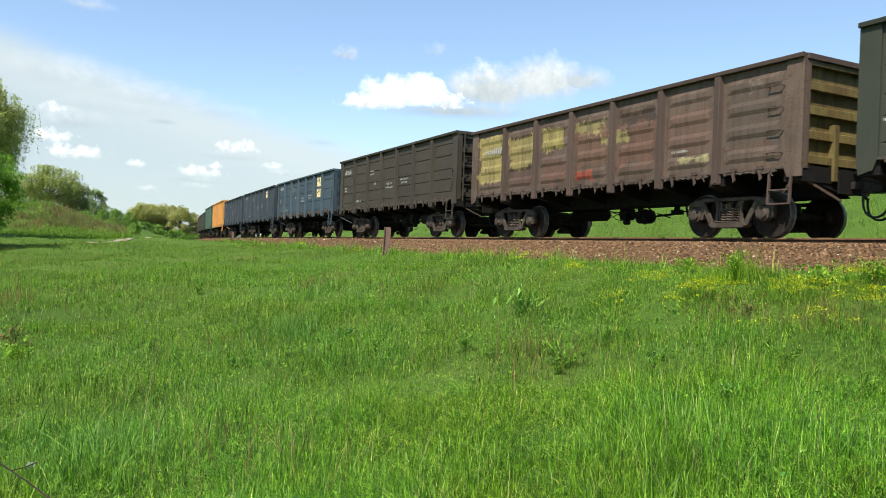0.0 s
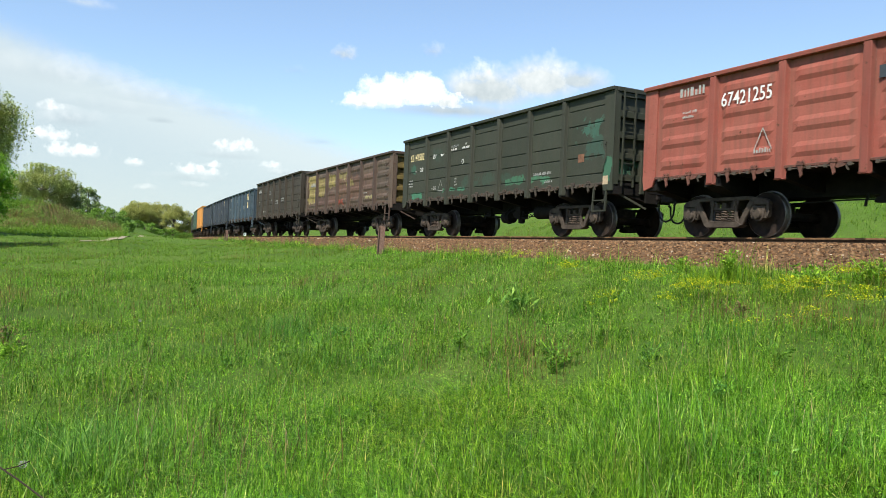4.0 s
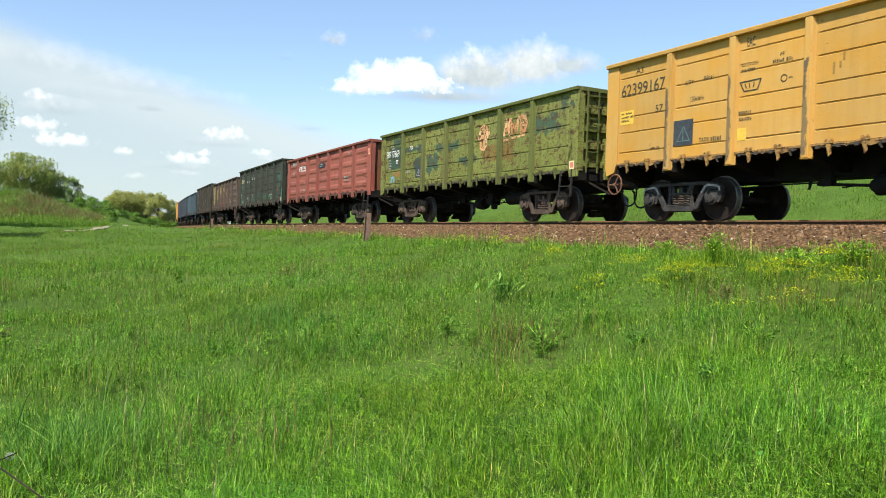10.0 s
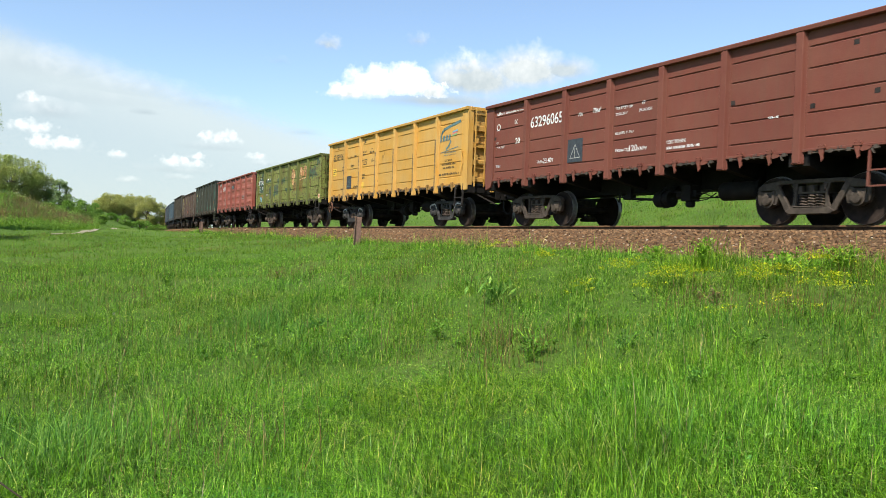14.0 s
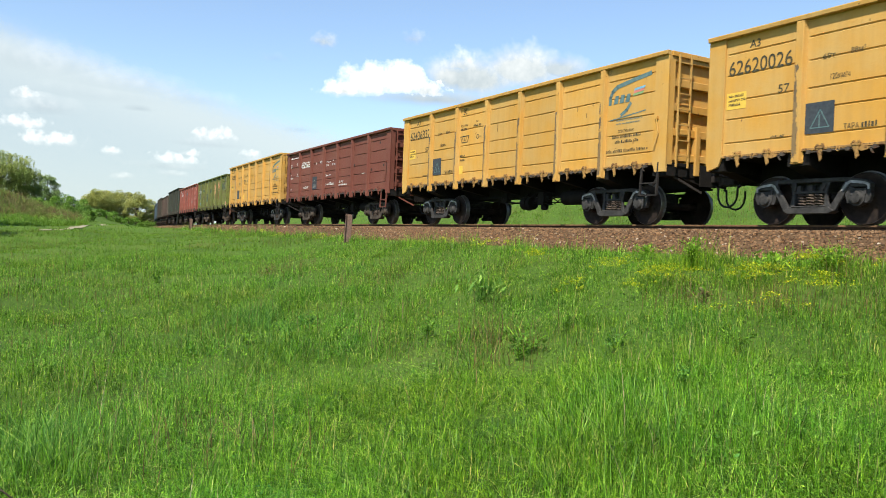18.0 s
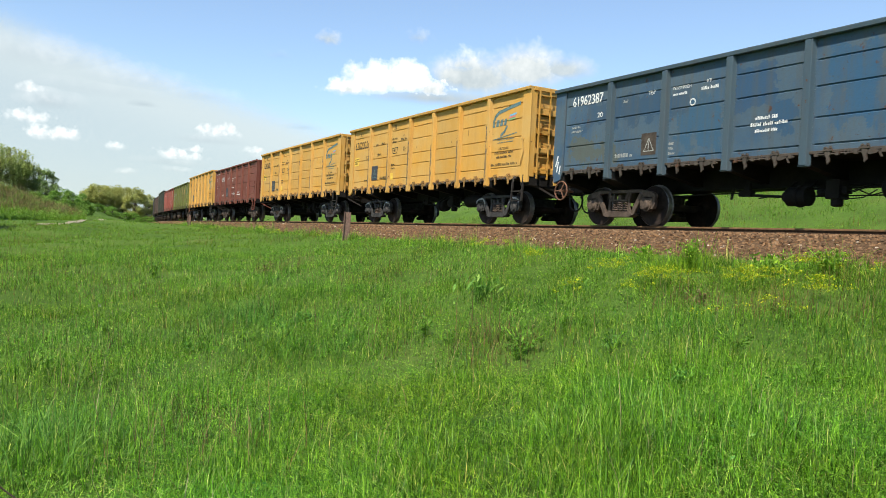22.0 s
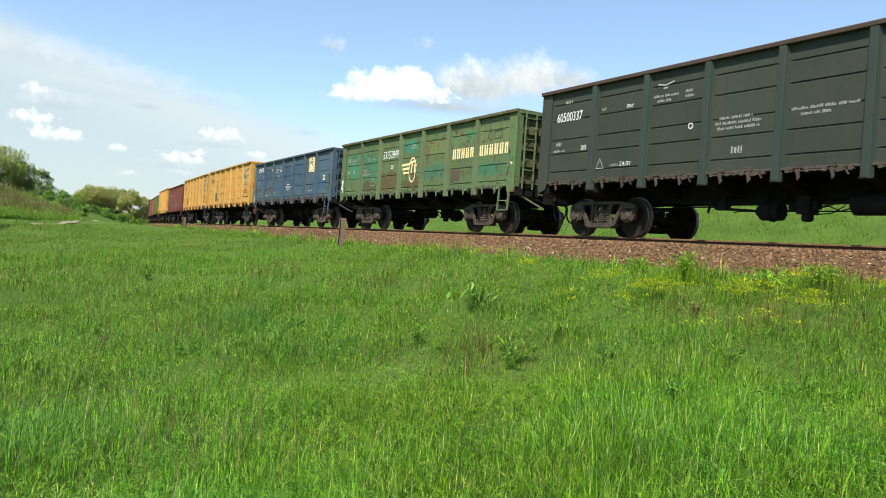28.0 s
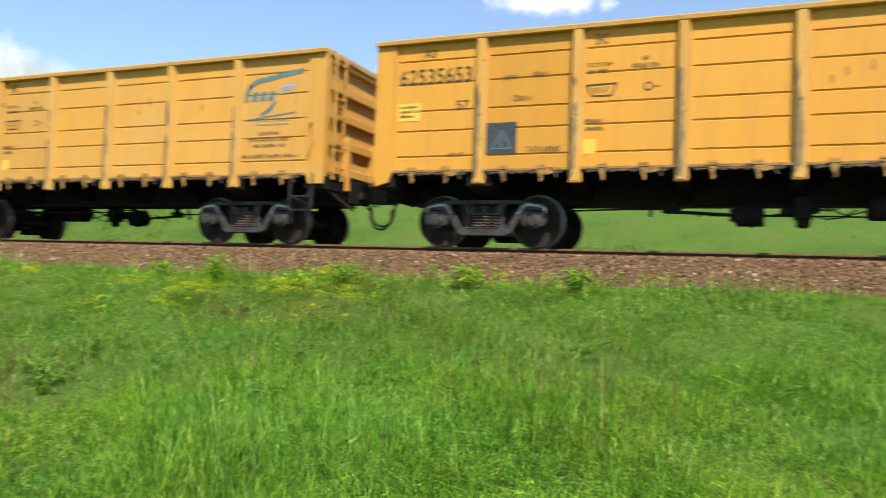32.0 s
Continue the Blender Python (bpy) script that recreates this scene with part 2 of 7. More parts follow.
def m_paint(name, col, faded=None, dirt=(0.09, 0.07, 0.055), dirty=0.45, rust=0.12, patches=(), rough=0.55, mottle=0.35, seed=0.0, scrapes=0.0):
    """Weathered wagon paint: faded areas, dust streaks that run down, rust spots, and overpainted patches
    (y, z, half width, half height, colour, raggedness) in the wagon's own metres."""
    n = Nodes(name, rough)
    faded = faded or tuple(c * 0.8 + 0.05 for c in col)
    off = (seed * 3.7, seed * 5.1, seed * 1.3)
    own = n.add("ObjectInfo").outputs["Random"]
    shift = n.add("CombineXYZ")
    for k, f in enumerate((23.0, 41.0, 13.0)):
        n.link(n.math("MULTIPLY", own, f), shift.inputs[k])

    def spread(sx, sy, sz, at):
        add = n.add("VectorMath", operation="ADD")
        n.link(n.scaled(sx, sy, sz, at), add.inputs[0])
        n.link(shift.outputs[0], add.inputs[1])
        return add.outputs[0]

    wide = n.noise(0.9, 5, 0.65, spread(1, 1, 1, off))
    c = n.mix(n.ramp(wide, [(0.35, 0.0), (0.65, mottle * 2)]), col, faded)
    sep = n.add("SeparateXYZ")
    n.link(n.coords(), sep.inputs[0])
    for y, z, hy, hz, pc, rag, *fine_rag in patches:
        edge = n.noise(fine_rag[0], 5, 0.7, spread(1, 1, 0.35, (y, z, seed))) if fine_rag else n.noise(2.2, 5, 0.7, n.scaled(1, 1, 1, (y, z, seed)))
        wob = n.math("MULTIPLY", n.math("SUBTRACT", edge, 0.5), rag)
        dy = n.math("SUBTRACT", n.math("ABSOLUTE", n.math("SUBTRACT", sep.outputs[1], y)), hy)
        dz = n.math("SUBTRACT", n.math("ABSOLUTE", n.math("SUBTRACT", sep.outputs[2], z)), hz)
        d = n.math("ADD", n.math("MAXIMUM", dy, dz), wob)
        c = n.mix(n.ramp(d, [(0.0, 1.0), (0.015, 0.0)]), c, pc)
    streak = n.noise(1.0, 6, 0.6, spread(7, 7, 0.55, off))
    fine = n.noise(26, 5, 0.7)
    fac = n.math("MULTIPLY", n.ramp(streak, [(0.45, 0.0), (0.72, 1.0)]), dirty)
    c = n.mix(fac, c, dirt)
    c = n.mix(n.math("MULTIPLY", n.ramp(fine, [(0.4, 0.0), (0.75, 1.0)]), dirty * 0.45), c, dirt)
    if scrapes:
        long = n.noise(1.0, 6, 0.75, spread(2.4, 2.4, 9.0, off))
        c = n.mix(n.ramp(long, [(0.66 - scrapes, 0.0), (0.70 - scrapes, 0.85)]), c, (0.075, 0.040, 0.024))
    spots = n.noise(5.5, 7, 0.72, spread(1, 1, 0.8, off))
    lim = 0.71 - rust * 0.62
    c = n.mix(n.ramp(spots, [(lim, 0.0), (lim + 0.03, 0.9)]), c, (0.085, 0.04, 0.022))
    chips = n.noise(15, 5, 0.7, spread(1, 1, 1.3, off))
    lim = 0.76 - rust * 0.75
    c = n.mix(n.ramp(chips, [(lim, 0.0), (lim + 0.02, 0.85)]), c, (0.06, 0.032, 0.02))
    n.base(n.mix(1.0, c, n.ramp(own, [(0.0, (0.90, 0.90, 0.90)), (0.5, (1.0, 0.99, 0.98)), (1.0, (1.07, 1.06, 1.04))]), "MULTIPLY"))
    n.rough(n.ramp(fine, [(0.3, rough - 0.1), (0.7, rough + 0.2)]))
    n.b.inputs["Specular IOR Level"].default_value = 0.16
    n.bump(n.mix(0.4, wide, fine), 0.40, 0.022)
    return n.mat


FLIP = Matrix.Rotation(math.pi, 4, "Z")
SOIL, BALLAST, STONES = m_ground(), m_ballast(), m_stone_pieces()
RAIL, RAILHEAD = m_rail(), m_railhead()
SLEEPER = m_plain("weathered_concrete", (0.24, 0.22, 0.20), (0.36, 0.33, 0.30), 5)
IRON = m_plain("greasy_cast_iron", (0.016, 0.014, 0.013), (0.045, 0.038, 0.033), 7, 0.65, 0.2)
FRAME_BROWN = m_plain("dusty_cast_steel", (0.030, 0.0235, 0.018), (0.085, 0.066, 0.05), 6, 0.75, 0.0)
FRAME_RUST = m_plain("rusty_cast_steel", (0.036, 0.026, 0.020), (0.12, 0.087, 0.064), 6, 0.8, 0.0)
FRAME_GREY = m_plain("grey_cast_steel", (0.018, 0.017, 0.016), (0.066, 0.062, 0.057), 6, 0.7, 0.0)
# near-black: dark steel with the deep shade below the floor put into its colour
UNDER = m_plain("shade_dark_underframe", (0.006, 0.0055, 0.005), (0.016, 0.014, 0.012), 5, 0.8)
WHEEL = m_plain("wheel_steel", (0.006, 0.005, 0.0045), (0.040, 0.027, 0.020), 3.5, 0.75, 0.0)
TREAD = m_plain("polished_tread", (0.13, 0.12, 0.11), (0.24, 0.22, 0.20), 9, 0.42, 0.65)
SILVER = m_plain("silver_brushed_paint", (0.10, 0.10, 0.09), (0.50, 0.49, 0.46), 11, 0.55)
RUBBER = m_plain("black_rubber", (0.012, 0.012, 0.012), (0.025, 0.024, 0.023), 20, 0.6)
RUSTY = m_plain("rust", (0.11, 0.055, 0.035), (0.20, 0.10, 0.06), 9, 0.85)
WHITE_INK = m_plain("chalky_white_paint", (0.5, 0.5, 0.47), (0.72, 0.71, 0.67), 22, 0.7)
DIM_INK = m_plain("faded_white_paint", (0.21, 0.215, 0.195), (0.36, 0.355, 0.32), 22, 0.7)
CREAM_INK = m_plain("cream_paint", (0.58, 0.46, 0.22), (0.75, 0.62, 0.34), 14, 0.7)
BLACK_INK = m_plain("black_stencil_paint", (0.03, 0.028, 0.02), (0.09, 0.075, 0.04), 22, 0.7)
TEAL_INK = m_plain("faded_teal_paint", (0.06, 0.12, 0.13), (0.13, 0.19, 0.17), 12, 0.7)
PLATE = m_plain("dark_plate", (0.030, 0.036, 0.042), (0.055, 0.064, 0.072), 12, 0.6)
LEMON = m_plain("lemon_patch_paint", (0.56, 0.36, 0.055), (0.66, 0.43, 0.07), 12, 0.6)
ORANGE_INK = m_paint("orange_spray_paint", (0.56, 0.24, 0.09), (0.66, 0.40, 0.21), dirt=(0.30, 0.16, 0.06), dirty=0.5, rust=0.25, mottle=0.7, seed=22)
TIMBER = m_plain("old_post_wood", (0.10, 0.06, 0.045), (0.19, 0.12, 0.09), 12, 0.9)
DUST = m_plain("sandy_road", (0.22, 0.185, 0.125), (0.31, 0.265, 0.19), 2, 0.95)


# ---- ground ----
def build_ground():
    xs = np.concatenate([-np.geomspace(1500, 26, 46), np.arange(-25, 40.1, 0.5), np.geomspace(41, 1500, 46)])
    ys = np.concatenate([-np.geomspace(1500, 26, 40), np.arange(-25, 60.1, 0.5), np.geomspace(61, 2500, 70)])
    gx, gy = np.meshgrid(xs, ys)
    gz = ground_z(gx, gy)
    v = np.stack([gx, gy, gz], -1).reshape(-1, 3)
    nx, ny = len(xs), len(ys)
    i = np.arange(nx * ny).reshape(ny, nx)
    f = np.stack([i[:-1, :-1], i[:-1, 1:], i[1:, 1:], i[1:, :-1]], -1).reshape(-1, 4)
    ob = new("ground", cloud_mesh("ground", v, f, SOIL, True))
    tagged(ob, "green spring meadow that rises gently to the railway", "meadow", kind="structure")


build_ground()


def strip(name, prof, s0, s1, step, mat, smooth=False):
    """A section of (left, z) points drawn along the track."""
    ss = np.arange(s0, s1 + 0.01, step)
    v = np.array([[tuple(on_track(s, a, z)) for a, z in prof] for s in ss]).reshape(-1, 3)
    k, m = len(prof), len(ss)
    i = np.arange(m * k).reshape(m, k)
    f = np.stack([i[:-1, :-1], i[1:, :-1], i[1:, 1:], i[:-1, 1:]], -1).reshape(-1, 4)
    return cloud_mesh(name, v, f, mat, smooth)


bed = new("ballast_bed", strip("ballast_bed", [(-3.3, -0.85), (-2.1, -0.20), (-1.3, -0.14), (1.3, -0.14), (2.1, -0.19), (3.5, -0.88)], -60, 330, 1.0, BALLAST))
tagged(bed, "reddish-brown crushed stone ballast under the rails", "ballast", kind="structure")


def build_stones():
    """Loose stones on the shoulder that faces the meadow."""
    rng = np.random.default_rng(5)
    s = np.concatenate([rng.uniform(-12, 28, 42000), rng.uniform(28, 100, 7000)])
    left = rng.uniform(0.9, 3.45, len(s))
    h = np.interp(s, _S, _H)
    x = np.interp(s, _S, _X) - left * np.cos(h)
    y = np.interp(s, _S, _Y) + left * np.sin(h)
    z = np.interp(left, [0.9, 1.3, 2.1, 3.5], [-0.14, -0.14, -0.19, -0.88]) + rng.uniform(-0.012, 0.02, len(s))
    r = rng.uniform(0.010, 0.028, len(s)) * np.where(s > 28, 1.6, 1.0)
    corners = np.array([[a, b, c] for c in (-1, 1) for b in (-1, 1) for a in (-1, 1)], float)
    v = corners[None] * (r[:, None, None] * rng.uniform(0.3, 1.35, (len(s), 8, 3)))
    a = rng.uniform(0, 6.28, len(s))
    ca, sa_ = np.cos(a)[:, None], np.sin(a)[:, None]
    vx, vy = v[..., 0] * ca - v[..., 1] * sa_, v[..., 0] * sa_ + v[..., 1] * ca
    v = np.stack([vx + x[:, None], vy + y[:, None], v[..., 2] * 0.75 + z[:, None]], -1).reshape(-1, 3)
    q = np.array([(4, 5, 7, 6), (0, 1, 5, 4), (2, 6, 7, 3), (0, 4, 6, 2), (1, 3, 7, 5)])
    f = (q[None] + (np.arange(len(s)) * 8)[:, None, None]).reshape(-1, 4)
    tagged(new("ballast_stones", cloud_mesh("ballast_stones", v, f, STONES)), "loose reddish crushed stones on the ballast shoulder", "stones", kind="stuff")


build_stones()


def build_track():
    line = tagged(new("railway_track"), "single railway track with rusty rails on concrete sleepers", "railway track")
    head = [(-0.036, -0.035), (-0.036, -0.008), (-0.028, 0), (0.028, 0), (0.036, -0.008), (0.036, -0.035)]
    web = [(-0.075, -0.178), (-0.075, -0.165), (-0.012, -0.15), (-0.010, -0.05), (-0.036, -0.036), (0.036, -0.036), (0.010, -0.05), (0.012, -0.15), (0.075, -0.165), (0.075, -0.178)]
    for side in (0.795, -0.795):
        r = part("rail", strip("rail", [(side + a, z) for a, z in web], -60, 330, 1.0, RAIL), line, "rusty steel rail")
        part("rail_head", strip("rail_head", [(side + a, z) for a, z in head], -60, 330, 1.0, RAILHEAD), r, "rail head polished by wheels")
    me = Shape().prism([(-1.35, -0.36), (-1.35, -0.21), (-0.95, -0.175), (-0.6, -0.178), (-0.5, -0.22), (0.5, -0.22), (0.6, -0.178), (0.95, -0.175), (1.35, -0.21), (1.35, -0.36)], -0.13, 0.13, "y").mesh("sleeper", SLEEPER, 0.01)
    clip = Shape().box(-0.93, -0.69, -0.06, 0.06, -0.185, -0.155).mesh("fastening", RAIL)
    for i in range(230):
        s = -40 + i * 0.6
        h = float(np.interp(s, _S, _H))
        p = on_track(s)
        sl = part("sleeper", me, line, m=Matrix.Translation(p) @ Matrix.Rotation(-h, 4, "Z"))
        if s < 30:
            part("fastening", clip, sl)
            part("fastening", clip, sl, m=FLIP)


build_track()


# ---- freight wagons ----
# A wagon's own axes: y ahead, x away from the camera's side, z up from the rail; the side seen is at x = -1.5.
HALF = 6.42
POSTS = (4.325, 2.595, 0.865, -0.865, -2.595, -4.325)
BAYS = ((6.02, 4.42), (4.23, 2.69), (2.50, 0.96), (0.77, -0.77), (-0.96, -2.50), (-2.69, -4.23), (-4.42, -6.02))
SIDE = 1.475


def ridged(y0, y1, z0, z1, ridges, taper, mat, name="panel", soft=0.05):
    """A side panel: a sheet with pressed ridges (z middle, half height, depth), which run out before its ends."""
    s = Shape()
    a, b = max(y0, y1), min(y0, y1)
    rows = [(z0, 0.0)]
    for zc, hz, d in sorted(ridges):
        rows += [(zc - hz, 0.0), (zc - hz * 0.38, d), (zc + hz * 0.38, d), (zc + hz, 0.0)]
    rows.append((z1, 0.0))
    cols = [a, a - taper, a - taper - soft, b + taper + soft, b + taper, b]
    k = len(cols)
    for z, d in rows:
        for j, y in enumerate(cols):
            s.v.append((-SIDE - (d if 2 <= j <= 3 else 0.0), y, z))
    for i in range(len(rows) - 1):
        for j in range(k - 1):
            s.f.append((i * k + j, i * k + j + 1, (i + 1) * k + j + 1, (i + 1) * k + j))
    s.box(-SIDE + 0.030, -SIDE + 0.036, b, a, z0, z1)
    return s.mesh(name, mat, fix=False)


def latch_mesh(mat, wing):
    """A hatch lock: a bolted bracket on the sill with a hooked tooth below it, and beside some teeth a flat wing."""
    s = Shape()
    s.prism([(-0.05, 0.03), (0.05, 0.03), (0.045, -0.05), (0.012, -0.13), (-0.008, -0.235), (-0.052, -0.185), (-0.04, -0.11), (-0.06, -0.05)], -0.075, -0.040, "x")
    s.box(-0.085, -0.045, -0.085, 0.085, 0.0, 0.035)
    s.prism([(-0.085, 0.03), (0.085, 0.03), (0.06, 0.085), (0.03, 0.085), (0.015, 0.055), (-0.015, 0.055), (-0.03, 0.085), (-0.06, 0.085)], -0.065, -0.035, "x")
    for y in (-0.05, 0.05):
        s.turn([(-0.085, 0.016), (-0.06, 0.018)], (0, y, 0.055), "x", 6)
    if wing:
        s.prism([(-0.035, -0.025), (-0.11, -0.012), (-0.27, -0.045), (-0.20, -0.085), (-0.09, -0.105), (-0.04, -0.075)], -0.06, -0.035, "x")
    return s.mesh("hatch_latch", mat)


def hinge_mesh(mat):
    """The dark torsion bar and dogs behind the locks of one bay."""
    s = Shape()
    s.tube([(-0.035, -0.66, -0.030), (-0.04, -0.2, -0.022), (-0.04, 0.3, -0.024), (-0.035, 0.66, -0.030)], 0.016, 5)
    for y in (-0.60, -0.12, 0.22, 0.62):
        s.box(-0.065, -0.02, y - 0.035, y + 0.035, -0.055, 0.012)
    s.prism([(-0.50, -0.04), (-0.54, -0.04), (-0.58, -0.13), (-0.55, -0.13)], -0.05, -0.03, "x")
    return s.mesh("hatch_hinge", mat)


def ring_mesh(mat):
    s = Shape()
    s.tube([(-0.03, -0.028, 0.03), (-0.04, -0.03, -0.05), (-0.04, 0.0, -0.075), (-0.04, 0.03, -0.05), (-0.03, 0.028, 0.03)], 0.010, 5)
    return s.mesh("hook_ring", mat)


def side_frame(mat):
    """The cast side of a bogie round its middle: top chord, pedestals over the axle boxes, slanting struts, spring pocket."""
    s = Shape()
    x0, x1 = -1.10, -1.045
    s.prism([(-0.70, 0.855), (0.70, 0.855), (0.68, 0.775), (-0.68, 0.775)], x0 + 0.012, x1 + 0.06)
    for g in (1, -1):
        # pedestal: roof over the axle box, outer jaw, inner jaw
        s.prism([(g * 0.66, 0.855), (g * 0.80, 0.835), (g * 1.08, 0.785), (g * 1.165, 0.72), (g * 1.165, 0.66), (g * 0.78, 0.665), (g * 0.66, 0.775)], x0, x1 + 0.07)
        s.prism([(g * 1.165, 0.67), (g * 1.165, 0.50), (g * 1.13, 0.40), (g * 1.095, 0.40), (g * 1.085, 0.67)], x0, x1 + 0.06)
        s.prism([(g * 0.84, 0.67), (g * 0.76, 0.67), (g * 0.69, 0.54), (g * 0.73, 0.40), (g * 0.79, 0.40)], x0, x1 + 0.06)
        # slanting strut down to the spring pocket
        s.prism([(g * 0.80, 0.735), (g * 0.70, 0.785), (g * 0.445, 0.37), (g * 0.40, 0.25), (g * 0.52, 0.245)], x0 - 0.012, x1)
        # column beside the springs, with its foot
        s.prism([(g * 0.295, 0.30), (g * 0.44, 0.30), (g * 0.375, 0.42), (g * 0.355, 0.60), (g * 0.40, 0.78), (g * 0.295, 0.78)], x0 + 0.004, x1)
        s.prism([(g * 0.26, 0.78), (g * 0.36, 0.78), (g * 0.31, 0.64), (g * 0.27, 0.62)], x0 - 0.016, x0 + 0.03)
    s.prism([(-0.52, 0.25), (-0.40, 0.325), (0.40, 0.325), (0.52, 0.25), (0.42, 0.195), (-0.42, 0.195)], x0 - 0.035, x1 + 0.12)
    s.box(x0 - 0.045, x1 + 0.06, -0.34, 0.34, 0.318, 0.345)
    return s.mesh("side_frame", mat, 0.011)


def bolster_end(mat):
    """The bolster's end over the springs: a cast plate with two deep pockets between the friction wedges."""
    half = [(0.29, 0.575), (0.285, 0.70), (0.235, 0.735), (0.19, 0.735), (0.185, 0.62), (0.06, 0.62), (0.05, 0.735)]
    ring = [(-y, z) for y, z in half] + [(y, z) for y, z in reversed(half)]
    return Shape().prism(ring, -1.08, -0.97).mesh("bolster_end", mat, 0.006)


def shoulder_mark(mat):
    """Silver paint brushed round the top of a pedestal."""
    out = [(0.625, 0.61), (0.715, 0.745), (0.80, 0.79), (1.05, 0.76), (1.14, 0.715), (1.15, 0.62)]
    back = [(1.11, 0.62), (1.105, 0.69), (1.035, 0.715), (0.81, 0.742), (0.75, 0.71), (0.665, 0.59)]
    return Shape().prism(out + back, -1.116, -1.110).mesh("paint_mark", mat)


def spring_mesh():
    s = Shape()
    for y in (-0.17, 0.0, 0.17):
        pts = []
        for i in range(41):
            a = i / 40 * 4.5 * 2 * math.pi
            pts.append((-1.03 + 0.072 * math.sin(a), y + 0.072 * math.cos(a), 0.345 + 0.24 * i / 40))
        s.tube(pts, 0.019, 5)
    return s.mesh("spring_nest", FRAME_RUST, fix=False, smooth=True)


def axle_box(mat):
    s = Shape()
    s.turn([(-1.185, 0.075), (-1.18, 0.10), (-1.14, 0.115), (-1.13, 0.115), (-1.125, 0.15), (-0.98, 0.15)], axis="x", n=16)
    s.box(-1.115, -0.97, -0.16, 0.16, 0.05, 0.165)
    for g in (1, -1):
        s.box(-1.10, -0.98, min(g * 0.12, g * 0.185), max(g * 0.12, g * 0.185), -0.09, 0.06)
    for i in range(4):
        a = radians(45 + 90 * i)
        s.turn([(-1.195, 0.014), (-1.17, 0.014)], (0, 0.07 * math.cos(a), 0.07 * math.sin(a)), "x", 6)
    return s.mesh("axle_box", mat, fix=True)


R_WHEEL = 0.475


def wheelset_meshes():
    """Two wheels on an axle, turning about x."""
    prof = [(0.92, 0.11), (0.92, 0.14), (0.885, 0.15), (0.865, 0.20), (0.85, 0.34), (0.865, 0.395), (0.87, 0.42), (0.868, 0.460)]
    tread = [(0.868, 0.460), (0.862, R_WHEEL - 0.006), (0.80, R_WHEEL), (0.755, R_WHEEL + 0.002), (0.752, R_WHEEL + 0.022), (0.74, R_WHEEL + 0.028), (0.725, R_WHEEL + 0.02)]
    back = [(0.725, R_WHEEL + 0.02), (0.73, 0.40), (0.76, 0.34), (0.78, 0.2), (0.74, 0.15), (0.72, 0.11)]
    disc, rim = Shape(), Shape()
    for g in (1, -1):
        disc.turn([(g * a, r) for a, r in prof], n=32, caps=False)
        disc.turn([(g * a, r) for a, r in back], n=32, caps=False)
        rim.turn([(g * a, r) for a, r in tread], n=40, caps=False)
        for i in range(3):
            a = 2 * math.pi * i / 3
            disc.turn([(g * 0.84, 0.024), (g * 0.875, 0.02)], (0, 0.27 * math.cos(a), 0.27 * math.sin(a)), "x", 6)
    disc.turn([(-1.08, 0.07), (-0.95, 0.085), (-0.7, 0.085), (0.7, 0.085), (0.95, 0.085), (1.08, 0.07)], n=12)
    n, base = len(disc.f), len(disc.v)
    disc.v += rim.v
    disc.f += [tuple(base + i for i in q) for q in rim.f]
    me = disc.mesh("wheelset", WHEEL, smooth=True)
    me.materials.append(TREAD)
    for q in me.polygons:
        q.material_index = 1 if q.index >= n else 0
    return me


WHEELSET_ME = wheelset_meshes()
SPRING_ME = spring_mesh()
SPIN = {1: [], -1: []}


def build_bogie(wagon, y, kit):
    """One two-axle bogie under a wagon."""
    frame_me, box_me, bolster_me, shoe_me, end_me, mark_me = kit
    b = part("bogie", bolster_me, wagon, "cast steel two-axle bogie", pose(0, y, 0))
    for m in (Matrix.Identity(4), FLIP):
        part("side_frame", frame_me, b, m=m)
        part("spring_nest", SPRING_ME, b, "coil springs of the bogie", m=m)
        part("bolster_end", end_me, b, m=m)
        if mark_me:
            part("paint_mark", mark_me, b, "silver paint mark on the bogie frame", m=m)
            part("paint_mark", mark_me, b, "silver paint mark on the bogie frame", m=m @ Matrix.Diagonal((1, -1, 1, 1)))
        for g in (1, -1):
            part("axle_box", box_me, b, m=m @ pose(0, g * 0.925, R_WHEEL))
    for g in (1, -1):
        part("brake_beam", shoe_me, b, m=pose(0, g * 0.36, 0))
        w = part("wheelset", WHEELSET_ME, b, "dark steel wheelset", pose(0, g * 0.925, R_WHEEL))
        w.rotation_mode = "QUATERNION"
        SPIN[g].append(w)
    return b


def bogie_kit(mat, box_mat, mark=None):
    bol = Shape().box(-0.92, 0.92, -0.235, 0.235, 0.58, 0.80).box(-0.9, 0.9, -0.13, 0.13, 0.70, 0.86).turn([(0.84, 0.22), (0.93, 0.22)], (0, 0, 0), "z", 16)
    shoe = Shape().beam((-0.8, 0, 0.42), (0.8, 0, 0.42), 0.07, 0.09).box(-0.84, -0.70, -0.06, 0.09, 0.30, 0.60).box(0.70, 0.84, -0.06, 0.09, 0.30, 0.60)
    return side_frame(mat), axle_box(box_mat), bol.mesh("bolster", mat, 0.01), shoe.mesh("brake_beam", IRON), bolster_end(mat), shoulder_mark(mark) if mark else None


KIT_BROWN, KIT_RUST, KIT_GREY = bogie_kit(FRAME_BROWN, FRAME_BROWN), bogie_kit(FRAME_RUST, FRAME_RUST), bogie_kit(FRAME_GREY, FRAME_GREY, SILVER)


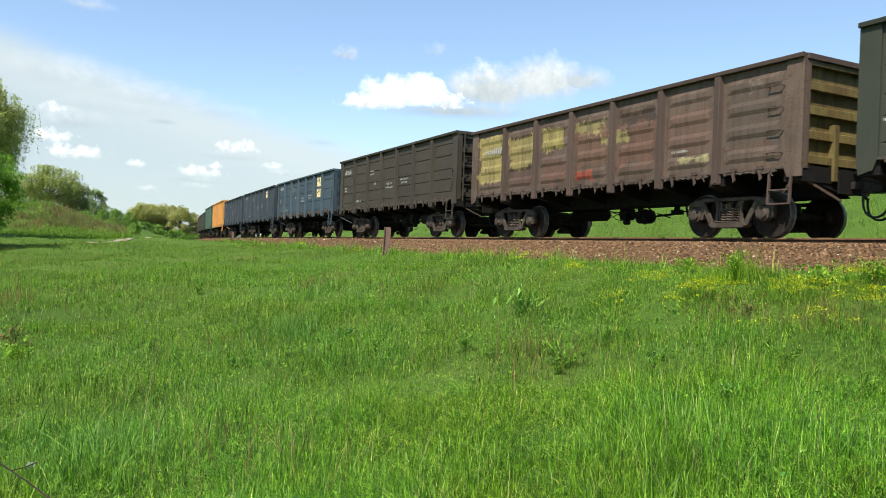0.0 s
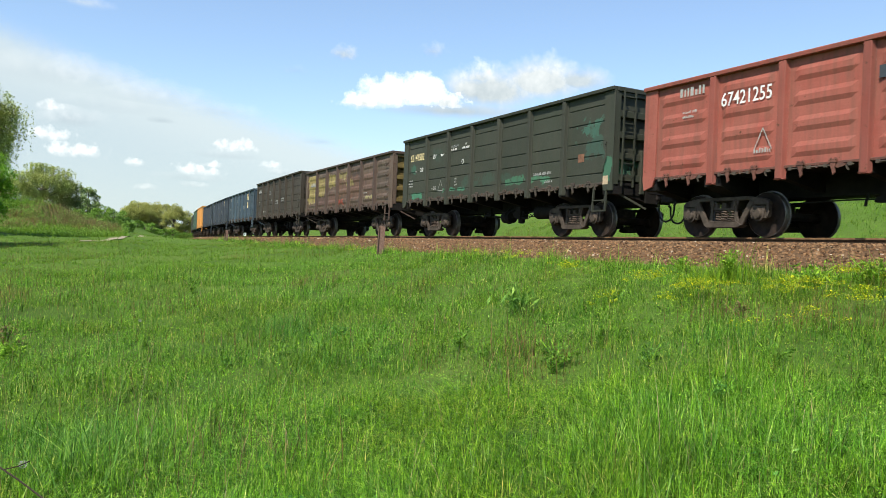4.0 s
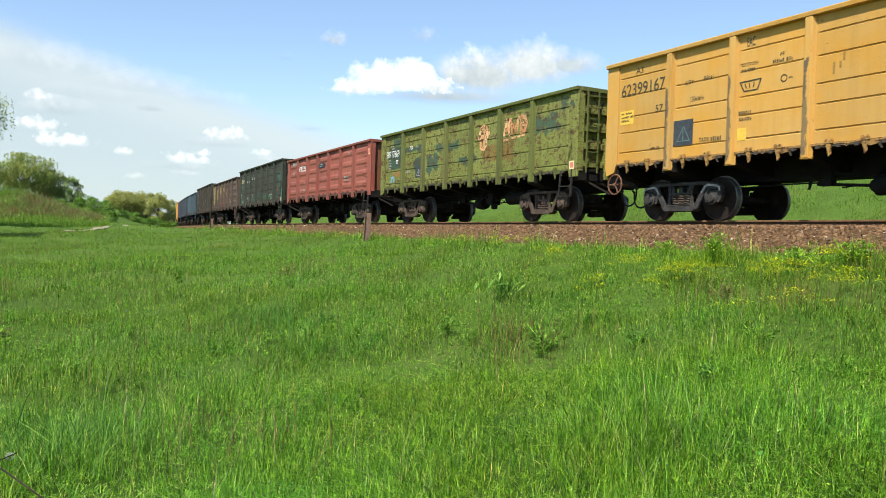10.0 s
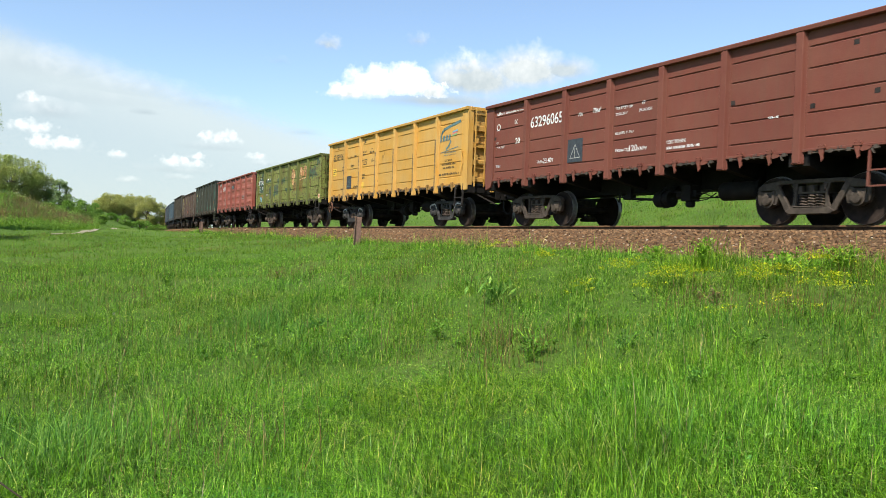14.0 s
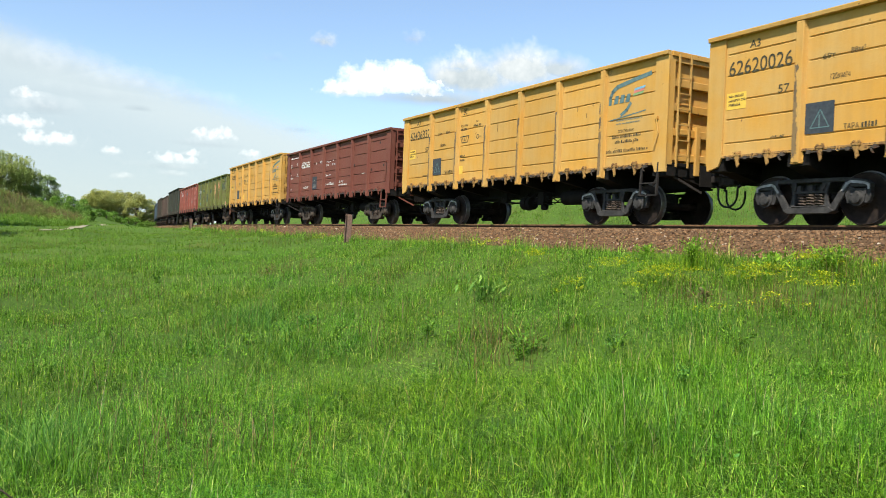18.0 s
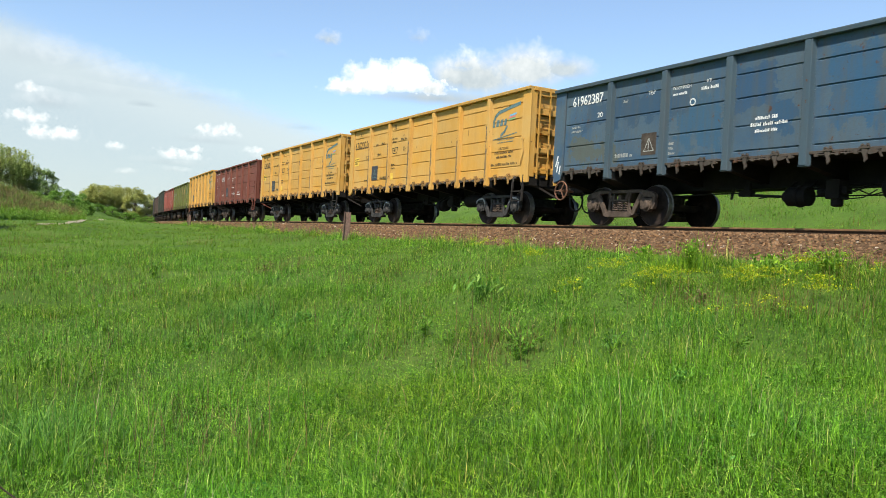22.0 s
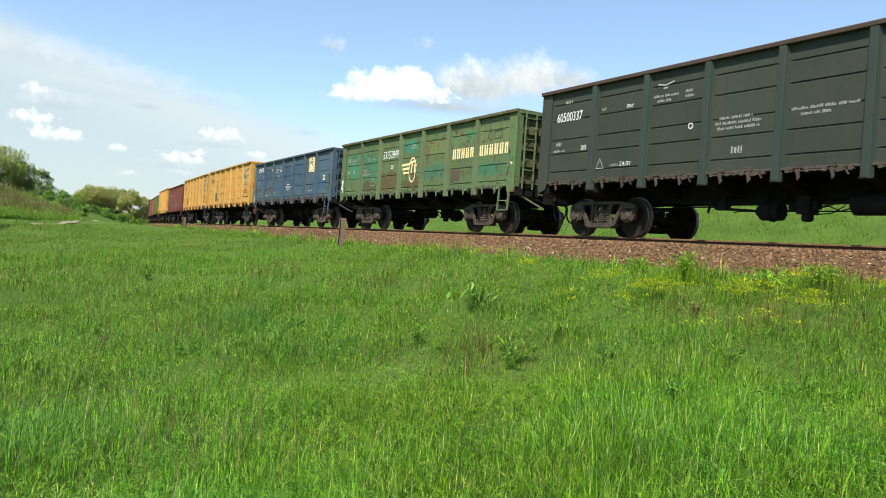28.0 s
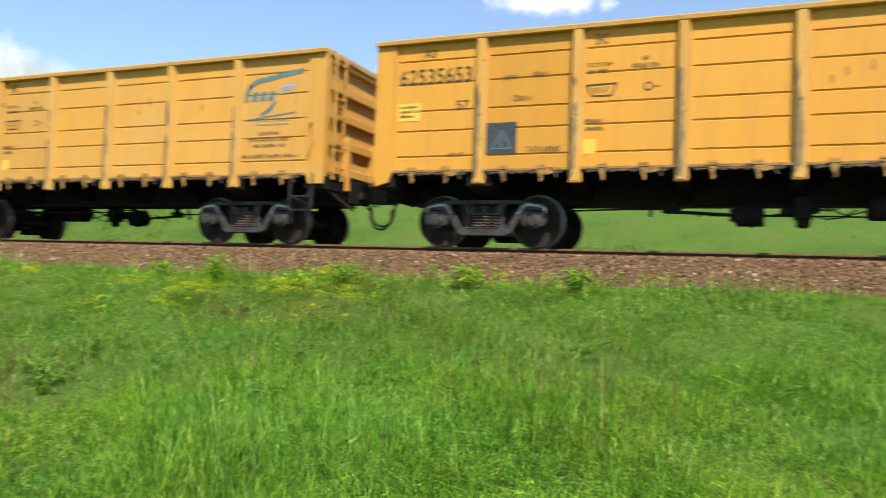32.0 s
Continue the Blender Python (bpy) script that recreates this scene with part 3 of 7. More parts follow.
def underframe_meshes():
    """The dark parts below the floor that every wagon has; UNDER's near-black includes shade."""
    sill = Shape().box(-0.27, 0.27, -6.15, 6.15, 0.86, 1.30)
    sill.box(-0.33, 0.33, -6.15, 6.15, 0.84, 0.88)
    floor = Shape().box(-1.44, 1.44, -6.3, 6.3, 1.30, 1.38)
    cross = Shape().prism([(-1.46, 1.12), (-1.46, 1.30), (1.46, 1.30), (1.46, 1.12), (0.3, 0.93), (-0.3, 0.93)], -0.09, 0.09, "y")
    bolster = Shape().prism([(-1.46, 1.06), (-1.46, 1.30), (1.46, 1.30), (1.46, 1.06), (0.8, 0.88), (-0.8, 0.88)], -0.22, 0.22, "y")
    tank = Shape().turn([(-0.50, 0.02), (-0.50, 0.16), (-0.46, 0.20), (0.46, 0.20), (0.50, 0.16), (0.50, 0.02)], (-0.62, -2.38, 0.74), "y", 18)
    cyl = Shape().turn([(-0.27, 0.06), (-0.27, 0.19), (0.16, 0.19), (0.18, 0.13), (0.27, 0.10)], (-0.60, -0.12, 0.63), "y", 18)
    cyl.turn([(0.0, 0.05), (0.0, 0.215), (0.05, 0.215), (0.05, 0.05)], (-0.60, -0.22, 0.63), "y", 18)
    cyl.beam((-0.60, -0.3, 0.8), (-0.40, -0.3, 0.95), 0.2, 0.03).beam((-0.60, 0.05, 0.8), (-0.40, 0.05, 0.95), 0.05, 0.03)
    valve = Shape().box(-0.78, -0.46, -1.10, -0.82, 0.56, 0.92).turn([(0.42, 0.07), (0.45, 0.11), (0.72, 0.11)], (-0.62, -0.97, 0), "z", 12)
    valve.turn([(-0.10, 0.085), (0.12, 0.085)], (-0.66, -0.74, 0.70), "y", 12).box(-0.70, -0.52, -1.20, -1.08, 0.66, 0.80)
    rods = Shape()
    rods.tube([(-0.50, 3.35, 0.70), (-0.55, 1.9, 0.735), (-0.58, 1.05, 0.73)], 0.016, 6)
    rods.tube([(-0.60, 1.25, 0.70), (-0.60, 0.6, 0.66), (-0.60, 0.1, 0.63)], 0.030, 7)
    rods.box(-0.66, -0.50, 0.92, 1.20, 0.66, 0.78).box(-0.62, -0.54, 0.98, 1.12, 0.74, 0.95)
    rods.beam((-0.75, 0.62, 0.60), (-0.30, 0.62, 0.68), 0.05, 0.02).beam((-0.58, 1.45, 0.60), (-0.56, 1.40, 0.86), 0.03, 0.05)
    rods.tube([(0.35, -3.3, 0.66), (0.32, -1.6, 0.70), (0.20, 0.5, 0.70)], 0.015, 6)
    for x, z, bow in ((-0.66, 0.74, 0.05), (-0.58, 0.68, -0.06), (-0.52, 0.80, 0.03)):
        rods.tube([(x, -0.30, z - 0.02), (x - 0.03, -0.46, z + bow), (x, -0.62, z + bow * 0.4), (x + 0.02, -0.84, z)], 0.013, 5)
        rods.tube([(x, -1.12, z), (x - 0.04, -1.34, z - bow), (x, -1.60, z + bow * 0.9), (x, -1.92, z + 0.03)], 0.013, 5)
    rods.tube([(-0.72, -1.08, 0.62), (-0.74, -1.30, 0.555), (-0.70, -1.52, 0.58), (-0.66, -1.74, 0.72)], 0.012, 5)
    for y in (-2.72, -2.02):
        rods.beam((-0.62, y, 0.88), (-0.45, y, 1.02), 0.05, 0.03)
    beam = Shape().box(-1.46, 1.46, 6.0, 6.40, 1.06, 1.36).prism([(-1.30, 1.10), (-0.32, 1.10), (-0.32, 0.90)], 6.02, 6.38, "y").prism([(1.30, 1.10), (0.32, 1.10), (0.32, 0.90)], 6.02, 6.38, "y")
    beam.box(-0.42, 0.42, 6.40, 6.44, 0.88, 1.30)
    coup = Shape().box(-0.075, 0.075, 6.40, 6.74, 0.985, 1.135)
    coup.prism([(-0.19, 6.76), (-0.10, 6.70), (0.13, 6.70), (0.22, 6.82), (0.17, 7.03), (0.06, 7.05), (0.05, 6.92), (-0.08, 6.92), (-0.12, 7.03), (-0.20, 6.98)], 0.90, 1.22, "z")
    coup.box(-0.03, 0.05, 6.72, 6.84, 1.22, 1.30)
    lever = Shape().tube([(-1.25, 6.46, 1.10), (-1.22, 6.5, 1.02), (-0.5, 6.5, 1.00), (-0.22, 6.62, 0.98)], 0.012, 5)
    lever.tube([(-0.22, 6.62, 0.98), (-0.16, 6.66, 0.86), (-0.1, 6.72, 0.94)], 0.008, 4)
    hose = Shape().tube([(-0.42, 6.40, 0.86), (-0.42, 6.47, 0.82)], 0.03, 8)
    hose.tube([(-0.42 + 0.02 * math.sin(a * 2.1), 6.47 + 0.26 * (1 - math.cos(a)), 0.82 - 0.42 * math.sin(a) ** 0.8) for a in np.linspace(0, math.pi, 13)], 0.023, 8)
    chain = Shape().tube([(-0.9, 6.45, 0.92), (-0.85, 6.6, 0.80), (-0.7, 6.72, 0.76), (-0.6, 6.9, 0.85)], 0.012, 5)
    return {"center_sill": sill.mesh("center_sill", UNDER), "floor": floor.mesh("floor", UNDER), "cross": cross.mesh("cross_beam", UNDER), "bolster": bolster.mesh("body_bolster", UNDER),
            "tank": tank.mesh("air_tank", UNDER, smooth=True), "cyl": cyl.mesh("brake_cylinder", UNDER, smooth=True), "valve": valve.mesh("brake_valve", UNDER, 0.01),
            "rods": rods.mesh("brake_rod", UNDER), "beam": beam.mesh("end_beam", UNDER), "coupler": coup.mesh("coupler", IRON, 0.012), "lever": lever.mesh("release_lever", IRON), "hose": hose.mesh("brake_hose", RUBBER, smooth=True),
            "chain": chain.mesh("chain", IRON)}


UM = underframe_meshes()


def text_mesh(txt, size, mat, bold=0.0):
    cu = bpy.data.curves.new("lettering", "FONT")
    cu.body, cu.size, cu.offset, cu.resolution_u = txt, size, bold, 3
    cu.extrude = 0.0015
    ob = bpy.data.objects.new("lettering", cu)
    me = bpy.data.meshes.new_from_object(ob)
    bpy.data.objects.remove(ob)
    bpy.data.curves.remove(cu)
    me.materials.clear()
    me.materials.append(mat)
    return me


def bars(wagon, rows, y, z, mat, proud=0.006, name="stencil_print"):
    """Lines of small writing too worn to read: (offset, drop, length, height) each."""
    s = Shape()
    rng = random.Random(int(abs(y) * 1000 + z * 77))
    for oy, dz, ln, h in rows:
        p, left = 0.0, rng.randrange(4, 10)
        while p < ln - 0.01:
            w = min(ln - p, h * rng.uniform(0.22, 0.5))
            cut = h * rng.choice((0.0, 0.0, 0.15, 0.35))
            s.box(-SIDE - proud - 0.0015, -SIDE - proud, y - oy - p - w, y - oy - p, z - dz, z - dz + h - cut)
            left -= 1
            p += w + h * (0.24 if left else 0.75)
            left = left or rng.randrange(4, 10)
    return tagged(part(name, s.mesh(name, mat, fix=False), wagon), kind="stuff")


def plate(wagon, y, z, w, h, mat, name="plate", label="", proud=0.040):
    s = Shape().box(-SIDE - proud - 0.0015, -SIDE - proud, y - w, y, z, z + h)
    return part(name, s.mesh(name, mat, fix=False), wagon, label)


def build_wagon(label, paint, top, pressed=False, kit=KIT_BROWN, trim=None, step_paint=True, handles=False, wheel=False, solid_end=False, iron=None, end_paint=None, rail=None, ladder=True, turned=False):
    """An open-top freight wagon."""
    w = tagged(new("freight_wagon"), label, "freight wagon", "wagons of the freight train")
    trim = trim or paint
    z0, z1 = 1.36, top - 0.10
    end_paint = end_paint or paint
    # side panels
    if pressed:
        n = 4
        pitch = (z1 - z0 - 0.1) / n
        ridges = [(z0 + 0.05 + pitch * (i + 0.5), pitch * 0.30, 0.031) for i in range(n)]
        tap = 0.11
    else:
        parts = (0.106, 0.308, 0.467, 0.684, 0.867) if top > 3.6 else (0.06, 0.30, 0.575, 0.81)
        ridges = [(z0 + (z1 - z0) * u, 0.022, -0.020) for u in parts]
        tap = 0.03
    for a, b in BAYS:
        me = ridged(a, b, z0, z1, ridges, tap, paint, soft=0.13 if pressed else 0.05)
        part("side_panel", me, w)
        part("side_panel", me, w, m=FLIP)
    post = Shape().prism([(-SIDE, -0.115), (-SIDE, 0.115), (-SIDE - 0.035, 0.095), (-SIDE - 0.105, 0.075), (-SIDE - 0.105, -0.075), (-SIDE - 0.035, -0.095)], 1.11, z1, "z")
    post.box(-SIDE - 0.095, -SIDE + 0.02, -0.10, 0.10, 1.09, 1.115)
    post_me = post.mesh("side_post", trim, 0.008)
    for y in POSTS:
        part("side_post", post_me, w, m=pose(0, y, 0))
        part("side_post", post_me, w, m=FLIP @ pose(0, -y, 0))
    # corner plates, cut at a slant below
    for g in (1, -1):
        c = Shape().prism([(g * 6.02, 1.34), (g * 6.10, 1.14), (g * HALF, 1.14) if g < 0 else (g * (HALF - 0.05), 1.06), (g * HALF, 1.3), (g * HALF, z1 + 0.02), (g * 6.02, z1 + 0.02)], -SIDE - 0.045, -SIDE + 0.01, "x")
        c.box(-SIDE - 0.04, -SIDE + 0.16, g * HALF - (0.05 if g > 0 else 0), g * HALF + (0.05 if g < 0 else 0), 1.3, z1 + 0.02)
        me = c.mesh("corner_plate", paint, 0.006)
        part("corner_plate", me, w)
        part("corner_plate", me, w, m=Matrix.Diagonal((-1, 1, 1, 1)))
    rail_me = Shape().prism([(-SIDE - 0.11, z1 + 0.005), (-SIDE - 0.12, z1 + 0.085), (-SIDE - 0.10, top), (-SIDE + 0.03, top), (-SIDE + 0.03, z1), (-SIDE, z1)], -HALF, HALF, "y").mesh("top_rail", rail or trim, 0.008)
    part("top_rail", rail_me, w)
    part("top_rail", rail_me, w, m=FLIP)
    sill_me = Shape().box(-SIDE - 0.05, -SIDE + 0.12, -6.02, 6.02, 1.31, 1.362).mesh("side_sill", iron or trim, 0.006)
    part("side_sill", sill_me, w)
    part("side_sill", sill_me, w, m=FLIP)
    # hatch locks and rings along the sill
    latches, ring, hinge = (latch_mesh(iron or trim, False), latch_mesh(iron or trim, True)), ring_mesh(iron or T_GRIME), hinge_mesh(T_GRIME)
    for a, b in BAYS:
        mid = (a + b) / 2
        for latch, y in zip(latches, (mid + 0.40, mid - 0.27)):
            part("hatch_latch", latch, w, m=pose(-SIDE - 0.01, y, 1.335))
            part("hatch_latch", latch, w, m=pose(SIDE + 0.01, -y, 1.335) @ FLIP)
        part("hatch_hinge", hinge, w, m=pose(-SIDE - 0.014, mid, 1.31))
        part("hook_ring", ring, w, m=pose(-SIDE - 0.02, mid + 0.06, 1.335))
    # ends
    for g in (1, -1):
        e = Shape().box(-SIDE + 0.02, SIDE - 0.02, min(g * 6.28, g * 6.31), max(g * 6.28, g * 6.31), 1.34, top - 0.06)
        em = part("end_wall", e.mesh("end_wall", end_paint), w)
        lo, hi = min(g * 6.31, g * 6.41), max(g * 6.31, g * 6.41)
        if solid_end:
            for x in (-0.62, 0.62):
                part("end_post", Shape().box(x - 0.09, x + 0.09, lo, hi, 1.1, top - 0.1).mesh("end_post", end_paint, 0.01), em)
        else:
            for i in range(5):
                zz = 1.40 + (top - 1.62) * i / 4
                part("end_rib", Shape().box(-SIDE + 0.05, SIDE - 0.05, lo, hi, zz, zz + 0.17).mesh("end_rib", end_paint, 0.012), em)
            for x in (-0.55, 0.55):
                part("end_post", Shape().box(x - 0.07, x + 0.07, lo - (0.04 if g < 0 else 0), hi + (0.04 if g > 0 else 0), 1.1, 2.2).mesh("end_post", end_paint, 0.01), em)
        part("end_rail", Shape().box(-SIDE + 0.03, SIDE - 0.03, min(g * 6.24, g * 6.45), max(g * 6.24, g * 6.45), top - 0.12, top - 0.004).mesh("end_rail", trim, 0.01), em)
        part("end_beam", UM["beam"], w, m=Matrix.Identity(4) if g > 0 else FLIP)
        part("coupler", UM["coupler"], w, "grey cast automatic coupler", Matrix.Identity(4) if g > 0 else FLIP)
        part("release_lever", UM["lever"], w, m=Matrix.Identity(4) if g > 0 else FLIP)
        part("brake_hose", UM["hose"], w, "black rubber brake hose", Matrix.Identity(4) if g > 0 else FLIP)
    part("chain", UM["chain"], w)
    # ladder and stirrup at the rear corner
    lad = Shape()
    for x in (-1.28, -0.92):
        lad.beam((x, -6.50, 1.25), (x, -6.50, top - 0.05), 0.035, 0.035)
    for i in range(7):
        zz = 1.5 + i * (top - 1.75) / 6
        lad.beam((-1.28, -6.51, zz), (-0.92, -6.51, zz), 0.024, 0.024)
    if ladder:
        part("ladder", lad.mesh("ladder", trim), w)
    st = Shape()
    for y in (-5.70, -6.20):
        st.beam((-SIDE - 0.02, y, 1.36), (-SIDE - 0.06, y, 0.62), 0.04, 0.05)
    for zz in (0.63, 0.90):
        st.beam((-SIDE - 0.055, -5.70, zz), (-SIDE - 0.055, -6.20, zz), 0.05, 0.03)
    part("step", st.mesh("step", trim if step_paint else IRON), w, "hanging two-rung step")
    brace = Shape().beam((-SIDE + 0.03, -6.25, 1.2), (-0.5, -6.55, 0.72), 0.03, 0.05).beam((-SIDE + 0.03, -6.25, 1.2), (-SIDE + 0.03, -6.0, 0.85), 0.03, 0.04)
    part("step_brace", brace.mesh("step_brace", trim if step_paint else IRON), w)
    if handles:
        for i in range(4):
            zz = 1.62 + i * 0.44
            h = Shape().tube([(-SIDE, -5.62, zz), (-SIDE - 0.09, -5.64, zz + 0.02), (-SIDE - 0.09, -5.94, zz + 0.02), (-SIDE, -5.96, zz)], 0.013, 5)
            part("grab_handle", h.mesh("grab_handle", trim), w)
    else:
        h = Shape().tube([(-SIDE - 0.05, -6.12, 2.35), (-SIDE - 0.09, -6.14, 2.3), (-SIDE - 0.08, -6.2, 2.0), (-SIDE - 0.09, -6.1, 1.7), (-SIDE - 0.06, -6.08, 1.62)], 0.014, 5)
        h.box(-SIDE - 0.09, -SIDE - 0.03, -6.17, -6.09, 2.32, 2.38)
        part("grab_handle", h.mesh("grab_handle", trim), w)
    if wheel:
        hw = Shape().turn([(-0.015, 0.225), (-0.02, 0.245), (0.0, 0.26), (0.02, 0.245), (0.015, 0.225)], axis="x", n=20, caps=False)
        for i in range(3):
            a = 2 * math.pi * i / 3
            hw.beam((0, 0, 0), (0, 0.23 * math.cos(a), 0.23 * math.sin(a)), 0.02, 0.03)
        hw.turn([(-0.03, 0.04), (0.4, 0.03)], axis="x", n=8)
        part("handbrake_wheel", hw.mesh("handbrake_wheel", RUSTY), w, "rusty red handbrake wheel", pose(-SIDE - 0.03, 6.05, 0.86))
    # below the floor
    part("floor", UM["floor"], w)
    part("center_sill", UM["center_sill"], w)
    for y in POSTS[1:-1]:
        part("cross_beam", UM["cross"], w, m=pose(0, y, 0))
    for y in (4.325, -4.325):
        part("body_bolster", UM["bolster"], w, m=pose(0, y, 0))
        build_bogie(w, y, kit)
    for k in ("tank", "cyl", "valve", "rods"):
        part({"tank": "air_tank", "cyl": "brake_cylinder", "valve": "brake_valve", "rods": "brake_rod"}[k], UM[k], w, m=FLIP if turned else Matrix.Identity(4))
    return w


TRAIN = {}
Y_COL, Y_FADE = (0.50, 0.26, 0.046), (0.47, 0.29, 0.09)
P_YELLOW = m_paint("yellow_wagon_paint", Y_COL, Y_FADE, dirt=(0.30, 0.165, 0.05), dirty=0.28, rust=0.07, mottle=0.5)
GREASE = (0.11, 0.085, 0.055)
T_YPOST = m_paint("yellow_post_paint", (0.50, 0.255, 0.045), Y_FADE, dirt=(0.27, 0.15, 0.05), dirty=0.4, rust=0.10, mottle=0.5, seed=26,
                  patches=((0.042, 2.05, 0.026, 0.85, GREASE, 0.34, 7.0), (0.03, 1.75, 0.035, 0.45, (0.17, 0.12, 0.06), 0.30, 9.0)))
P_YELLOW2 = m_paint("orange_yellow_wagon_paint", (0.54, 0.245, 0.03), (0.52, 0.265, 0.045), dirt=(0.30, 0.16, 0.05), dirty=0.3, rust=0.03, seed=2)
P_YELLOW3 = m_paint("warm_yellow_wagon_paint", (0.53, 0.255, 0.040), (0.50, 0.275, 0.07), dirt=(0.30, 0.16, 0.05), dirty=0.28, rust=0.06, mottle=0.5, seed=27)
P_MAROON = m_paint("maroon_wagon_paint", (0.145, 0.043, 0.030), (0.165, 0.062, 0.042), dirt=(0.11, 0.062, 0.042), dirty=0.3, rust=0.02)
P_RED = m_paint("red_wagon_paint", (0.265, 0.064, 0.045), (0.30, 0.092, 0.066), dirt=(0.13, 0.07, 0.05), dirty=0.6, rust=0.11, mottle=0.8, scrapes=0.0)
P_BLUE = m_paint("blue_wagon_paint", (0.036, 0.082, 0.138), (0.062, 0.100, 0.132), dirt=(0.078, 0.078, 0.066), dirty=0.6, rust=0.13, mottle=0.8, patches=((-1.8, 2.5, 0.5, 0.7, (0.03, 0.085, 0.15), 1.8), (-4.6, 2.0, 1.2, 0.25, (0.03, 0.08, 0.14), 1.6), (-6.0, 1.8, 0.3, 0.5, (0.05, 0.095, 0.09), 1.2), (4.9, 1.8, 0.8, 0.2, (0.075, 0.09, 0.08), 1.6), (1.7, 2.2, 0.5, 0.5, (0.032, 0.085, 0.14), 1.7), (0.3, 2.75, 0.45, 0.4, (0.03, 0.075, 0.135), 0.9), (-0.3, 2.1, 0.25, 0.3, (0.03, 0.075, 0.13), 0.9), (3.6, 2.7, 1.6, 0.3, (0.032, 0.07, 0.115), 1.2)))
P_NAVY = m_paint("dark_blue_wagon_paint", (0.032, 0.048, 0.066), (0.048, 0.056, 0.062), dirt=(0.062, 0.058, 0.048), dirty=0.4, rust=0.05, seed=1)
P_SLATE = m_paint("slate_blue_wagon_paint", (0.034, 0.058, 0.078), (0.050, 0.068, 0.080), dirt=(0.066, 0.064, 0.054), dirty=0.45, rust=0.08, seed=23)
P_DGREEN = m_paint("dark_green_wagon_paint", (0.031, 0.041, 0.030), (0.046, 0.052, 0.038), dirt=(0.055, 0.05, 0.036), dirty=0.5, rust=0.03)
P_DGREEN2 = m_paint("bottle_green_wagon_paint", (0.033, 0.040, 0.028), (0.047, 0.050, 0.037), dirt=(0.055, 0.048, 0.035), dirty=0.5, rust=0.04, seed=3,
                    patches=((5.2, 1.52, 0.45, 0.09, (0.05, 0.17, 0.10), 0.5), (2.2, 1.62, 0.8, 0.05, (0.05, 0.15, 0.09), 0.6), (-2.5, 1.65, 1.2, 0.07, (0.05, 0.14, 0.08), 0.7), (-5.4, 2.75, 0.45, 0.16, (0.045, 0.105, 0.075), 1.5), (-5.6, 2.3, 0.3, 0.2, (0.040, 0.075, 0.055), 1.6), (-6.2, 1.7, 0.12, 0.3, (0.05, 0.13, 0.08), 0.5), (3.5, 2.9, 0.4, 0.2, (0.037, 0.056, 0.040), 1.2), (0.0, 1.8, 1.6, 0.1, (0.037, 0.060, 0.042), 1.4), (5.6, 2.5, 0.2, 0.12, (0.035, 0.09, 0.06), 0.8)))
P_GREYB = m_paint("grey_brown_wagon_paint", (0.040, 0.034, 0.026), (0.054, 0.046, 0.035), dirt=(0.046, 0.037, 0.026), dirty=0.4, rust=0.04)
P_ORANGE = m_paint("orange_wagon_paint", (0.52, 0.24, 0.05), None, dirty=0.3, rust=0.03, seed=4)
BR = (0.072, 0.050, 0.036)
P_BROWN = m_paint("patched_brown_wagon_paint", BR, (0.112, 0.080, 0.060), dirt=(0.046, 0.034, 0.026), dirty=0.7, rust=0.17, mottle=0.9, seed=5, scrapes=0.06,
                  patches=((5.2, 2.45, 0.75, 0.75, (0.26, 0.21, 0.075), 1.0), (3.4, 2.55, 0.7, 0.45, (0.25, 0.20, 0.075), 1.1), (1.8, 2.75, 0.55, 0.28, (0.28, 0.23, 0.08), 0.7),
                           (0.1, 2.85, 0.6, 0.22, (0.22, 0.18, 0.075), 0.8), (0.0, 2.3, 0.7, 0.45, (0.128, 0.074, 0.050), 1.0), (-1.8, 2.3, 0.7, 0.6, (0.130, 0.074, 0.052), 1.4),
                           (-3.4, 2.35, 0.6, 0.5, (0.115, 0.072, 0.054), 1.5), (0.3, 1.62, 0.35, 0.10, (0.24, 0.05, 0.03), 0.6), (-3.6, 1.72, 0.45, 0.05, (0.24, 0.21, 0.10), 0.6), (-1.8, 2.9, 0.5, 0.12, (0.062, 0.045, 0.036), 0.9), (-0.9, 2.5, 0.5, 0.10, (0.23, 0.19, 0.08), 0.9), (-5.4, 2.9, 0.3, 0.2, (0.14, 0.11, 0.085), 1.2), (3.2, 1.75, 0.7, 0.25, (0.105, 0.062, 0.048), 1.2), (1.6, 1.8, 0.6, 0.28, (0.125, 0.070, 0.052), 1.2), (-5.2, 2.4, 0.6, 0.6, (0.088, 0.066, 0.050), 1.6)))
LIME = (0.18, 0.205, 0.043)
